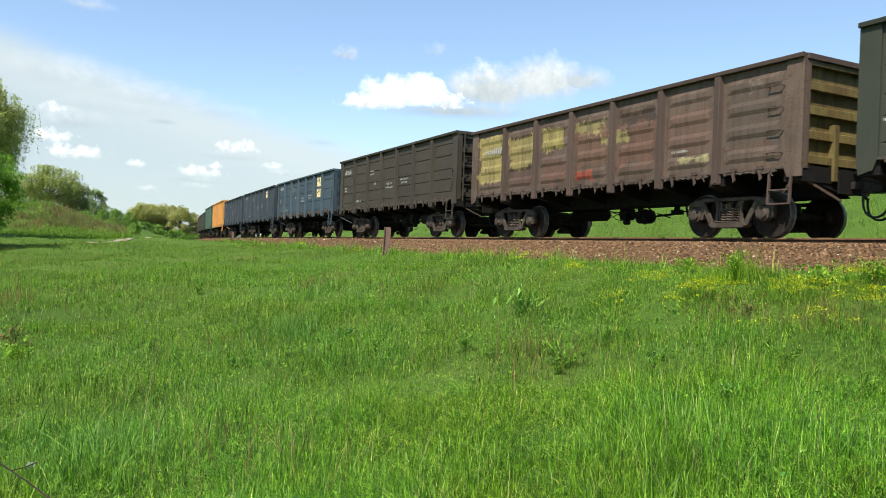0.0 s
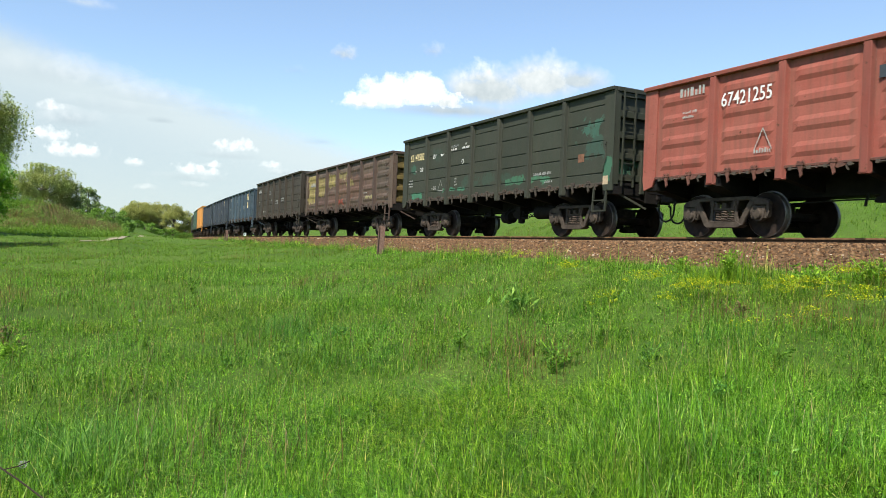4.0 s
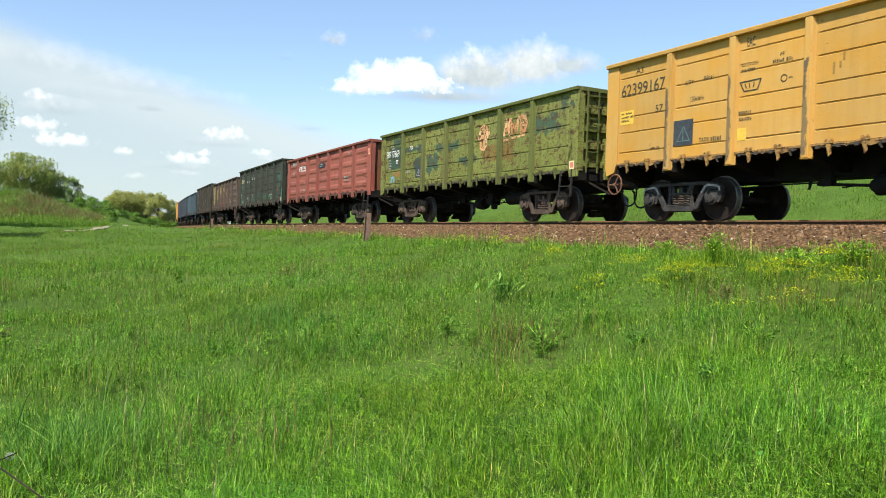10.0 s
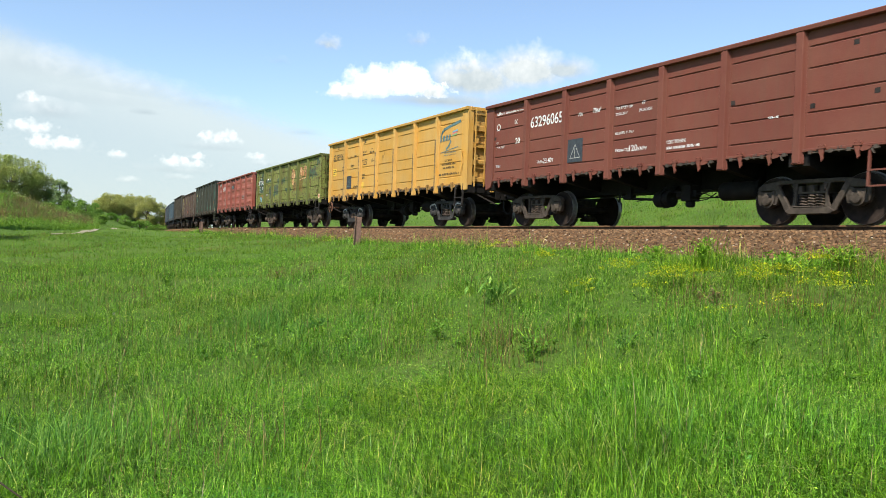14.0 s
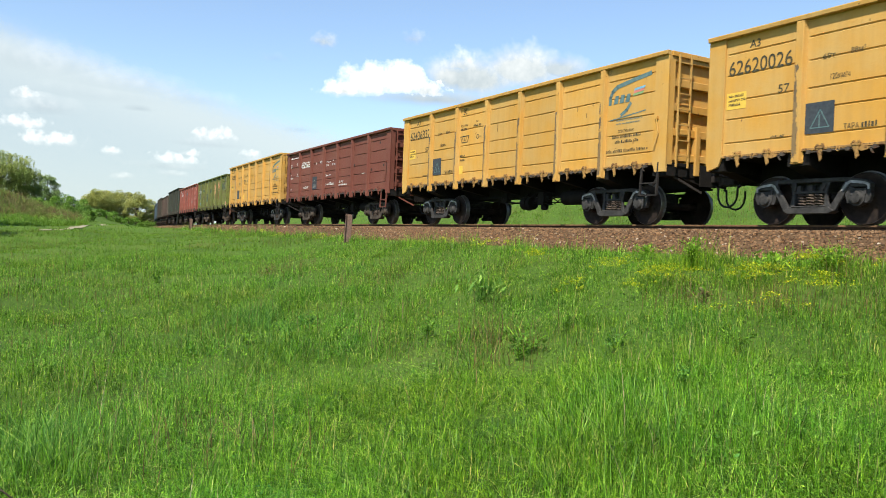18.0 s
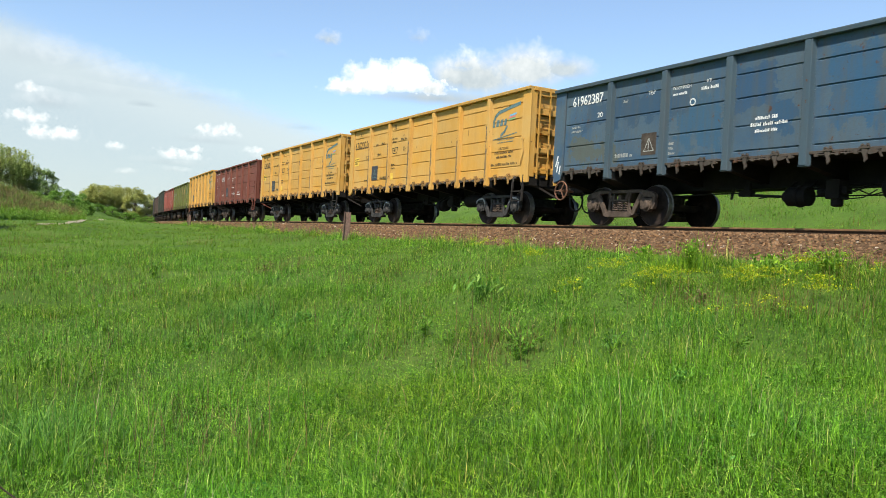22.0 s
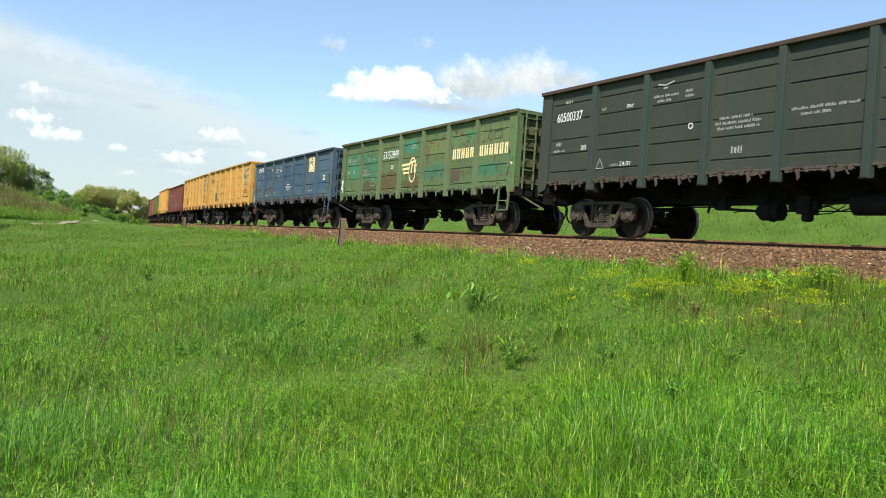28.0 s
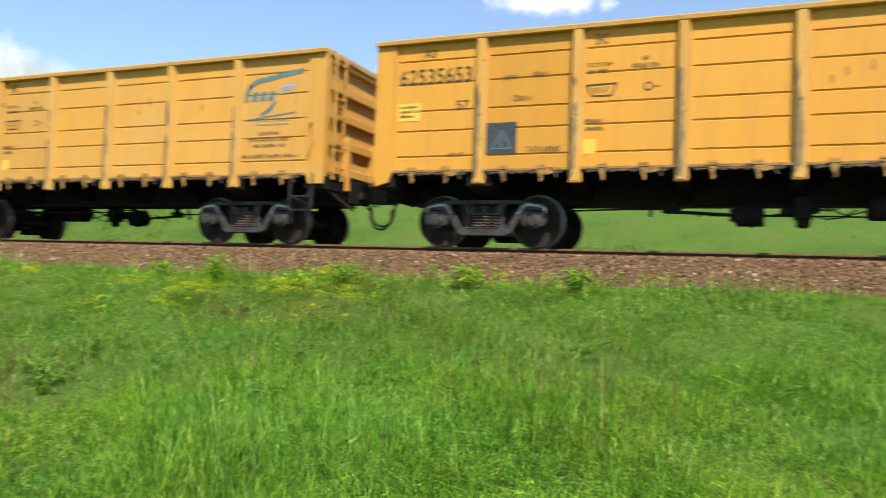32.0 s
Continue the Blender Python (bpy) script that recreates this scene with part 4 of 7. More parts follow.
P_LIME = m_paint("chipped_lime_wagon_paint", LIME, (0.19, 0.215, 0.055), dirt=(0.075, 0.06, 0.028), dirty=0.55, rust=0.255, mottle=0.6, seed=6, scrapes=0.09,
                 patches=((5.1, 2.5, 0.62, 0.42, (0.034, 0.095, 0.061), 0.25), (5.0, 3.1, 0.35, 0.12, (0.046, 0.110, 0.065), 0.3), (3.6, 2.7, 0.8, 0.12, (0.040, 0.100, 0.065), 0.8), (3.1, 2.1, 0.4, 0.25, (0.034, 0.075, 0.054), 0.9),
                          (4.9, 1.82, 0.4, 0.12, (0.30, 0.16, 0.05), 0.7), (0.9, 2.55, 0.75, 0.13, (0.046, 0.100, 0.061), 0.8), (-2.4, 2.1, 0.9, 0.28, (0.20, 0.14, 0.035), 1.2), (-0.6, 2.0, 0.6, 0.10, (0.040, 0.090, 0.058), 0.9),
                          (1.9, 2.05, 0.45, 0.28, (0.046, 0.095, 0.061), 1.0), (-4.9, 2.75, 0.6, 0.2, (0.05, 0.10, 0.06), 1.3), (-5.9, 3.1, 0.3, 0.1, (0.05, 0.10, 0.07), 1.0)))
GRN = (0.078, 0.165, 0.062)
P_GREEN = m_paint("worn_green_wagon_paint", GRN, (0.095, 0.145, 0.06), dirt=(0.085, 0.068, 0.037), dirty=0.5, rust=0.20, mottle=0.8, seed=7, scrapes=0.07,
                  patches=((1.7, 1.75, 0.75, 0.28, (0.10, 0.085, 0.035), 1.6), (0.0, 1.62, 0.7, 0.14, (0.09, 0.075, 0.035), 1.2), (3.4, 1.65, 0.7, 0.16, (0.085, 0.085, 0.04), 1.2), (-1.7, 2.75, 0.7, 0.22, (0.13, 0.17, 0.06), 0.4), (-3.4, 2.85, 0.75, 0.3, (0.11, 0.18, 0.075), 0.3), (-5.2, 2.8, 0.8, 0.3, (0.12, 0.17, 0.07), 0.3), (4.9, 2.5, 0.9, 0.5, (0.045, 0.19, 0.095), 0.7), (3.4, 2.35, 0.7, 0.5, (0.05, 0.18, 0.09), 0.8), (0.2, 2.95, 0.6, 0.2, (0.04, 0.19, 0.105), 0.7), (-1.7, 1.95, 0.7, 0.2, (0.05, 0.15, 0.085), 0.5),
                           (-4.9, 1.85, 0.9, 0.16, (0.04, 0.15, 0.08), 0.4), (-3.1, 1.75, 0.25, 0.18, (0.095, 0.075, 0.05), 0.3), (-3.9, 3.0, 0.25, 0.09, (0.05, 0.20, 0.09), 0.3)))
T_BROWN = m_paint("brown_trim_paint", (0.07, 0.048, 0.037), (0.09, 0.062, 0.05), dirt=(0.05, 0.036, 0.029), dirty=0.6, rust=0.1, seed=11)
T_LIME = m_paint("olive_trim_paint", (0.105, 0.125, 0.03), (0.12, 0.125, 0.04), dirt=(0.06, 0.05, 0.028), dirty=0.6, rust=0.16, seed=12)
T_GREEN = m_paint("green_trim_paint", (0.095, 0.145, 0.068), (0.13, 0.165, 0.08), dirt=(0.085, 0.07, 0.045), dirty=0.5, rust=0.15, seed=13)
T_DGREEN = m_paint("dark_green_trim_paint", (0.032, 0.036, 0.026), (0.044, 0.046, 0.034), dirt=(0.055, 0.048, 0.034), dirty=0.4, rust=0.05, seed=14)
T_YELLOW = m_paint("dusty_yellow_ironwork", (0.36, 0.20, 0.055), (0.30, 0.17, 0.06), dirt=(0.11, 0.07, 0.035), dirty=0.75, rust=0.24, seed=15)
E_OCHRE = m_paint("ochre_end_paint", (0.11, 0.075, 0.03), (0.19, 0.15, 0.05), dirt=(0.05, 0.036, 0.02), dirty=0.7, rust=0.12, mottle=0.6, seed=16)
E_RUST = m_paint("rust_orange_end_paint", (0.19, 0.075, 0.036), (0.15, 0.065, 0.04), dirt=(0.08, 0.05, 0.035), dirty=0.5, rust=0.1, seed=17)
T_BLUE = m_paint("grey_blue_trim_paint", (0.044, 0.076, 0.10), (0.062, 0.086, 0.096), dirt=(0.07, 0.066, 0.058), dirty=0.5, rust=0.08, seed=18)
P_FGREEN = m_paint("mid_green_wagon_paint", (0.03, 0.085, 0.055), None, dirty=0.4, rust=0.04, seed=8)

T_GRIME = m_paint("grimy_ironwork", (0.062, 0.050, 0.040), (0.085, 0.068, 0.052), dirt=(0.04, 0.034, 0.028), dirty=0.6, rust=0.2, seed=19)
T_RED = m_paint("dusty_red_trim_paint", (0.22, 0.058, 0.042), (0.24, 0.08, 0.06), dirt=(0.10, 0.06, 0.045), dirty=0.6, rust=0.12, seed=24)
T_REDIRON = m_paint("grimy_red_ironwork", (0.13, 0.052, 0.038), (0.16, 0.07, 0.05), dirt=(0.06, 0.042, 0.034), dirty=0.7, rust=0.2, seed=25)
T_OLIVE = m_paint("rusty_olive_rail_paint", (0.10, 0.105, 0.05), (0.14, 0.14, 0.065), dirt=(0.07, 0.048, 0.03), dirty=0.7, rust=0.26, mottle=0.6, seed=20)
T_TEAL = m_paint("dull_teal_trim_paint", (0.026, 0.042, 0.034), (0.036, 0.050, 0.040), dirt=(0.05, 0.046, 0.034), dirty=0.4, rust=0.06, seed=21)
TALL, LOW = 3.80, 3.495


def yellow(extra_kit=KIT_GREY, paint=P_YELLOW, wheel=False, turned=False):
    return build_wagon("yellow open-top freight wagon with black stencils and a teal emblem", paint, TALL, kit=extra_kit, step_paint=False, wheel=wheel, iron=T_YELLOW, trim=T_YPOST, turned=turned)


TRAIN[-9] = build_wagon("dark green open-top freight wagon far along the train", P_DGREEN, LOW)
TRAIN[-8] = build_wagon("dark grey open-top freight wagon far along the train", P_GREYB, LOW)
TRAIN[-7] = build_wagon("dark green open-top freight wagon", P_DGREEN2, LOW)
TRAIN[-6] = build_wagon("mid green open-top freight wagon", P_FGREEN, TALL)
TRAIN[-5] = build_wagon("orange open-top freight wagon", P_ORANGE, TALL)
TRAIN[-4] = build_wagon("dark blue-grey open-top freight wagon", P_NAVY, LOW)
TRAIN[-3] = build_wagon("dusty blue open-top freight wagon with a cream emblem", P_NAVY, LOW)
TRAIN[-2] = build_wagon("blue open-top freight wagon with two cream emblems", P_SLATE, LOW, trim=T_BLUE, iron=T_GRIME)
TRAIN[-1] = build_wagon("grey-brown open-top freight wagon with faded white stencils", P_GREYB, 3.72, iron=T_GRIME)
TRAIN[0] = build_wagon("rusty brown freight wagon with patchy yellow and pink overpaint", P_BROWN, LOW, pressed=True, trim=T_BROWN, handles=True, solid_end=False, end_paint=E_OCHRE, ladder=False, turned=True)
TRAIN[1] = build_wagon("dark green open-top freight wagon with white stencils", P_DGREEN2, 3.76, trim=T_DGREEN, iron=T_GRIME)
TRAIN[2] = build_wagon("faded red open-top freight wagon with pressed side panels", P_RED, LOW, pressed=True, handles=True, solid_end=True, end_paint=E_RUST, ladder=False, step_paint=False, trim=T_RED, iron=T_REDIRON)
TRAIN[3] = build_wagon("chipped lime green freight wagon with orange graffiti", P_LIME, LOW, trim=T_LIME, kit=KIT_RUST, step_paint=False)
TRAIN[4] = yellow(wheel=True)
TRAIN[5] = build_wagon("maroon open-top freight wagon with white stencils", P_MAROON, 3.62, kit=KIT_BROWN)
TRAIN[6] = yellow()
TRAIN[7] = yellow()
TRAIN[8] = build_wagon("blue open-top freight wagon with a cream square emblem", P_BLUE, LOW, kit=KIT_RUST, wheel=True, trim=T_BLUE, iron=T_GRIME)
TRAIN[9] = build_wagon("worn green freight wagon with cream block lettering", P_GREEN, LOW, trim=T_GREEN, kit=KIT_BROWN, rail=T_OLIVE, end_paint=T_OLIVE, turned=True)
TRAIN[10] = build_wagon("dark green-grey open-top freight wagon with white stencils", P_DGREEN, 3.76, kit=KIT_BROWN, trim=T_TEAL, rail=T_BROWN, end_paint=T_GRIME, iron=T_GRIME)
TRAIN[11] = yellow(paint=P_YELLOW3, turned=True)
TRAIN[12] = yellow(paint=P_YELLOW2)


# ---- meadow plants ----
GRASS_STOPS = [(0.0, (0.020, 0.065, 0.005)), (0.27, (0.066, 0.180, 0.009)), (0.5, (0.135, 0.320, 0.017)), (0.75, (0.225, 0.460, 0.030)), (0.93, (0.33, 0.54, 0.065)), (0.985, (0.52, 0.53, 0.18))]
FARGRASS = leaf_material("distant_grass_blades", [(0.0, (0.095, 0.195, 0.018)), (0.5, (0.128, 0.25, 0.023)), (1.0, (0.18, 0.305, 0.038))], through_light=0.33)
MIDGRASS = leaf_material("meadow_grass_blades", [(0.0, (0.022, 0.07, 0.007)), (0.27, (0.070, 0.175, 0.012)), (0.55, (0.135, 0.295, 0.022)), (0.85, (0.215, 0.41, 0.038)), (0.97, (0.40, 0.44, 0.13))], rough=0.45, through_light=0.33, gloss=0.2)
GRASS = leaf_material("grass_blades", GRASS_STOPS, rough=0.42, through_light=0.33, gloss=0.26)
LUSH = leaf_material("lush_weed_leaves", [(0.0, (0.11, 0.24, 0.015)), (0.5, (0.19, 0.36, 0.028)), (1.0, (0.28, 0.44, 0.05))], through_light=0.4)
DULL = leaf_material("dull_grass_blades", [(0.0, (0.085, 0.15, 0.022)), (0.5, (0.115, 0.19, 0.03)), (1.0, (0.15, 0.225, 0.042))], through_light=0.25)
HERB = leaf_material("meadow_herb_leaves", [(0.0, (0.06, 0.17, 0.012)), (0.5, (0.14, 0.33, 0.025)), (1.0, (0.25, 0.44, 0.05))], through_light=0.4)
BLUEGREEN = leaf_material("blue_green_leaves", [(0.0, (0.045, 0.14, 0.022)), (0.5, (0.10, 0.26, 0.045)), (1.0, (0.19, 0.38, 0.085))], through_light=0.35)
HERBGREY = leaf_material("grey_green_leaves", [(0.0, (0.07, 0.17, 0.026)), (0.5, (0.14, 0.29, 0.048)), (1.0, (0.24, 0.39, 0.085))], through_light=0.35)
DARKLEAF = leaf_material("dark_weed_leaves", [(0.0, (0.065, 0.155, 0.018)), (0.5, (0.115, 0.25, 0.03)), (1.0, (0.18, 0.33, 0.05))], through_light=0.3)
SORREL = leaf_material("reddish_stalks", [(0.0, (0.10, 0.075, 0.03)), (0.5, (0.16, 0.115, 0.05)), (1.0, (0.19, 0.19, 0.07))], through_light=0.15)
DRY = leaf_material("dry_stems", [(0.0, (0.22, 0.17, 0.09)), (1.0, (0.42, 0.35, 0.22))], through_light=0.15)
PETAL = leaf_material("yellow_petals", [(0.0, (0.19, 0.33, 0.014)), (0.5, (0.34, 0.45, 0.015)), (1.0, (0.55, 0.56, 0.022))], through_light=0.3)


def spot(az, el):
    """Where the line of sight at that bearing and height (degrees) meets the ground."""
    r = np.arange(2.0, 300.0, 0.05)
    x, y = r * math.sin(radians(az)), r * math.cos(radians(az))
    hit = np.nonzero(ground_z(x, y) > EYE + r * math.tan(radians(el)))[0]
    i = hit[0] if len(hit) else len(r) - 1
    return Vector((x[i], y[i], float(ground_z(x[i], y[i]))))


def tufty(x, y):
    return np.sin(x * 1.9 + 1) * np.sin(y * 2.3) + np.sin(x * 4.1 - y * 3.3) * 0.6 + 0.35 * np.sin(x * 9 + y * 7.7)


def swathe(x, y):
    """Broad patches of taller and shorter growth, -1 to 1."""
    return 0.5 * np.sin(x * 0.55 + 0.7 * np.sin(y * 0.4)) + 0.5 * np.sin(y * 0.63 - x * 0.35 + 1.1)


def blades(name, n, r0, r1, az0, az1, length, width, seed, mat, label, segs=3, bend=0.45, keep=None, spread=0.3, category="grass", fixed=None):
    """Grass over a ring sector round the standpoint."""
    rng = np.random.default_rng(seed)
    if fixed is None:
        r = np.sqrt(rng.uniform(r0 * r0, r1 * r1, n))
        az = np.radians(rng.uniform(az0, az1, n))
        x, y = r * np.sin(az), r * np.cos(az)
    else:
        x, y = fixed(rng, n)
    lat = track_offset(x, y)
    ok = (lat > 3.22 + rng.normal(0, 0.2, n)) | (lat < -4.0)
    tuft = tufty(x, y)
    ok &= rng.uniform(0, 1, n) < np.maximum(0.66 + spread * tuft, 0.42)
    if keep is not None:
        ok &= keep(x, y, rng)
    x, y, tuft = x[ok], y[ok], tuft[ok]
    n = len(x)
    z = ground_z(x, y) - 0.02
    ln = length * rng.gamma(8, 1 / 8, n) * (1 + 0.30 * tuft + 0.24 * swathe(x, y))
    wd = width * rng.uniform(0.6, 1.4, n)
    head = rng.uniform(0, 2 * np.pi, n)
    face = head + np.pi / 2 + rng.normal(0, 0.5, n)
    lean = np.abs(rng.normal(0, bend, n)) + 0.08
    t = np.linspace(0, 1, segs + 1)
    cols = []
    for k, tk in enumerate(t):
        out = ln * lean * tk ** 1.8 * 0.75
        up = ln * tk * (1 - 0.32 * np.minimum(lean, 1.6) * tk)
        px, py, pz = x + np.cos(head) * out, y + np.sin(head) * out, z + up
        w = wd * (1 - tk ** 1.6) * 0.5
        if k < segs:
            cols += [np.stack([px - np.cos(face) * w, py - np.sin(face) * w, pz], -1), np.stack([px + np.cos(face) * w, py + np.sin(face) * w, pz], -1)]
        else:
            cols.append(np.stack([px, py, pz], -1))
    v = np.stack(cols, 1).reshape(-1, 3)
    m = 2 * segs + 1
    tri = []
    for k in range(segs - 1):
        a = 2 * k
        tri += [(a, a + 1, a + 3), (a, a + 3, a + 2)]
    tri.append((2 * segs - 2, 2 * segs - 1, 2 * segs))
    f = (np.array(tri)[None] + (np.arange(n) * m)[:, None, None]).reshape(-1, 3)
    return tagged(new(name, cloud_mesh(name, v, f, mat)), label, category, kind="stuff")


def leaves(c, size, rng, droop=0.3, narrow=0.5):
    """Leaf diamonds round centres c (n, 3): vertices and faces."""
    n = len(c)
    a = rng.uniform(0, 2 * np.pi, n)
    tilt = rng.normal(droop * -0.6, 0.55, n)
    d = np.stack([np.cos(a) * np.cos(tilt), np.sin(a) * np.cos(tilt), np.sin(tilt)], -1)
    side = np.stack([-np.sin(a), np.cos(a), rng.normal(0, 0.45, n)], -1)
    side /= np.linalg.norm(side, axis=1)[:, None]
    s = (size * rng.uniform(0.6, 1.4, n))[:, None]
    v = np.stack([c - d * s * 0.5, c + side * s * narrow * 0.5 + d * s * 0.05, c + d * s * 0.5, c - side * s * narrow * 0.5 + d * s * 0.05], 1).reshape(-1, 3)
    f = (np.array([0, 1, 2, 3])[None] + (np.arange(n) * 4)[:, None])
    return v, f


def herb_layer(name, n, r0, r1, az0, az1, size, height, seed, mat, label, thresh=-0.6):
    """Low leafy plants between the grass."""
    rng = np.random.default_rng(seed)
    r = np.sqrt(rng.uniform(r0 * r0, r1 * r1, n))
    az = np.radians(rng.uniform(az0, az1, n))
    x, y = r * np.sin(az), r * np.cos(az)
    patch = np.sin(x * 1.3 + 2 * np.sin(y * 0.7)) + np.sin(y * 1.7 + x * 0.6 + seed) + rng.normal(0, 0.5, n)
    ok = (patch > thresh) & (track_offset(x, y) > 3.6)
    x, y = x[ok], y[ok]
    z = ground_z(x, y) + height * rng.beta(2, 2, len(x))
    v, f = leaves(np.stack([x, y, z], -1), size, rng)
    return tagged(new(name, cloud_mesh(name, v, f, mat)), label, "meadow plants", kind="stuff")


def upright(x, y, g):
    """Stands of straight blades, between them a bent tangle."""
    return swathe(x * 1.9 + 2, y * 1.6) + 0.5 * tufty(x * 0.6, y * 0.6) + g.normal(0, 0.35, len(x)) > -0.25


def tangle(x, y, g):
    return swathe(x * 1.9 + 2, y * 1.6) + 0.5 * tufty(x * 0.6, y * 0.6) + g.normal(0, 0.6, len(x)) < 0.35


blades("meadow_grass", 130000, 3.5, 7.5, -12, 112, 0.172, 0.0042, 11, GRASS, "dense fresh green meadow grass", segs=3, bend=0.75, keep=upright)
blades("meadow_grass", 170000, 3.5, 7.5, -12, 112, 0.145, 0.0062, 16, GRASS, "bent fresh green meadow grass", segs=3, bend=2.2, keep=tangle)
blades("meadow_grass", 90000, 3.5, 7.5, -12, 112, 0.10, 0.0060, 19, GRASS, "short under grass", segs=2, bend=1.2)
blades("meadow_grass", 140000, 7.5, 15, -12, 112, 0.165, 0.0060, 12, MIDGRASS, "dense fresh green meadow grass", segs=2, bend=0.8, keep=upright)
blades("meadow_grass", 200000, 7.5, 15, -12, 112, 0.14, 0.0062, 17, MIDGRASS, "bent fresh green meadow grass", segs=2, bend=2.2, keep=tangle)
blades("meadow_grass", 70000, 7.5, 15, -12, 112, 0.11, 0.0095, 20, MIDGRASS, "short under grass", segs=2, bend=1.2)
blades("meadow_grass", 160000, 15, 24, -12, 80, 0.15, 0.0090, 13, MIDGRASS, "fresh green meadow grass further off", segs=2, bend=1.0, spread=0.2)
blades("meadow_grass", 140000, 24, 46, -12, 60, 0.13, 0.0150, 27, FARGRASS, "fresh green meadow grass further off", segs=2, bend=1.0, spread=0.15)
blades("meadow_grass", 60000, 46, 115, -12, 30, 0.13, 0.038, 14, FARGRASS, "fresh green meadow grass far off", segs=2, bend=0.9, spread=0.15)
blades("meadow_grass", 90000, 17, 60, 8, 112, 0.075, 0.019, 15, DULL, "green grass on the rise behind the railway", segs=2, keep=lambda x, y, g: track_offset(x, y) < -4)
def edge_strip(rng, n):
    """A band along the foot of the ballast."""
    s_, left = rng.uniform(-20, 60, n), 3.25 + np.abs(rng.normal(0, 0.45, n))
    h = np.interp(s_, _S, _H)
    return np.interp(s_, _S, _X) - left * np.cos(h), np.interp(s_, _S, _Y) + left * np.sin(h)


blades("edge_grass", 30000, 0, 0, 0, 0, 0.30, 0.010, 18, GRASS, "uneven taller grass along the foot of the ballast", segs=2, bend=0.7, fixed=edge_strip, keep=lambda x, y, g: g.normal(0, 0.6, len(x)) < np.sin(y * 1.1) + np.sin(y * 2.7 + 1) * 0.7)
blades("meadow_grass", 40000, 0.2, 3.5, 0, 360, 0.15, 0.0060, 28, GRASS, "fresh green meadow grass under foot", segs=2, bend=1.1)
blades("meadow_grass", 45000, 3.5, 13, 112, 348, 0.16, 0.0085, 29, GRASS, "fresh green meadow grass", segs=2, bend=1.0)
herb_layer("clover_leaves", 120000, 3.5, 9, -12, 112, 0.018, 0.21, 21, HERB, "low leafy herbs between the grass")
herb_layer("clover_leaves", 150000, 9, 26, -12, 90, 0.034, 0.20, 22, HERB, "low leafy herbs between the grass")
herb_layer("nettle_leaves", 9000, 3.0, 14, -14, 118, 0.04, 0.20, 25, BLUEGREEN, "patches of blue-green nettle leaves", 1.2)
blades("sorrel_stalks", 7000, 4.5, 12, -12, 112, 0.30, 0.0034, 26, SORREL, "thin reddish sorrel stalks over the grass", segs=3, bend=0.3, keep=lambda x, y, g: swathe(x * 1.5 + 3, y * 1.7) + g.normal(0, 0.35, len(x)) > 0.35, category="wild plants")
blades("sorrel_stalks", 42000, 10, 44, -12, 80, 0.27, 0.0075, 23, SORREL, "thin reddish sorrel stalks over the grass", segs=2, bend=0.18, keep=lambda x, y, g: swathe(x + 3, y * 1.3) + g.normal(0, 0.35, len(x)) > 0.1, category="wild plants")
blades("dry_stalks", 2600, 4.0, 20, -12, 112, 0.33, 0.0042, 24, DRY, "pale dry grass stalks", segs=3, bend=0.35, category="wild plants")


def coarse_clump(az, el, n, length, width, mat, label, seed, reach=0.35, bend=0.5):
    """A clump of broad-bladed grass or stalks round one spot."""
    p = spot(az, el)

    def round_spot(rng, k):
        return p.x + rng.normal(0, reach, k), p.y + rng.normal(0, reach * 1.3, k)

    blades("grass_clump", n, 0, 0, 0, 0, length, width, seed, mat, label, segs=3, bend=bend, spread=0.1, fixed=round_spot)


for i, (az, el, n, ln, wd, rc) in enumerate(((0.5, -14.6, 1300, 0.32, 0.013, 0.30), (3.4, -15.0, 1000, 0.30, 0.013, 0.28), (-1.5, -11.5, 500, 0.28, 0.012, 0.25), (16.5, -6.6, 900, 0.30, 0.013, 0.40), (13.5, -6.0, 600, 0.28, 0.013, 0.4),
                                             (40.0, -3.2, 700, 0.28, 0.012, 0.5), (47.0, -6.4, 500, 0.28, 0.012, 0.35), (9.5, -15.5, 500, 0.30, 0.013, 0.3), (44.0, -13.0, 600, 0.28, 0.012, 0.4), (62.0, -5.0, 700, 0.28, 0.013, 0.5), (80.0, -7.0, 700, 0.28, 0.013, 0.5), (15.2, -6.9, 900, 0.27, 0.012, 0.45), (18.5, -9.2, 800, 0.26, 0.012, 0.4), (4.2, -16.0, 900, 0.27, 0.012, 0.3), (38.5, -5.0, 600, 0.26, 0.012, 0.4), (55.0, -5.5, 700, 0.27, 0.012, 0.45))):
    coarse_clump(az, el, int(n * 0.8), ln * 0.8, wd * 0.62, BLUEGREEN if i % 3 == 0 else HERBGREY, "clump of broad blue-green grass in the meadow", 200 + i, rc * 1.15, 1.1)
for i, (az, el, n, ln, rc) in enumerate(((-2.6, -4.6, 500, 0.46, 0.5), (18.8, -2.9, 320, 0.42, 0.5), (34.5, -7.6, 260, 0.34, 0.35), (8.0, -5.2, 260, 0.36, 0.5), (12.5, -14.0, 160, 0.34, 0.25), (49.0, -4.2, 260, 0.34, 0.3), (26.0, -3.4, 300, 0.38, 0.6), (70.0, -9.0, 400, 0.38, 0.4), (55.0, -4.0, 260, 0.34, 0.4))):
    coarse_clump(az, el, n, ln, 0.006, SORREL, "clump of thin reddish-brown stalks in the meadow", 230 + i, rc, 0.35)


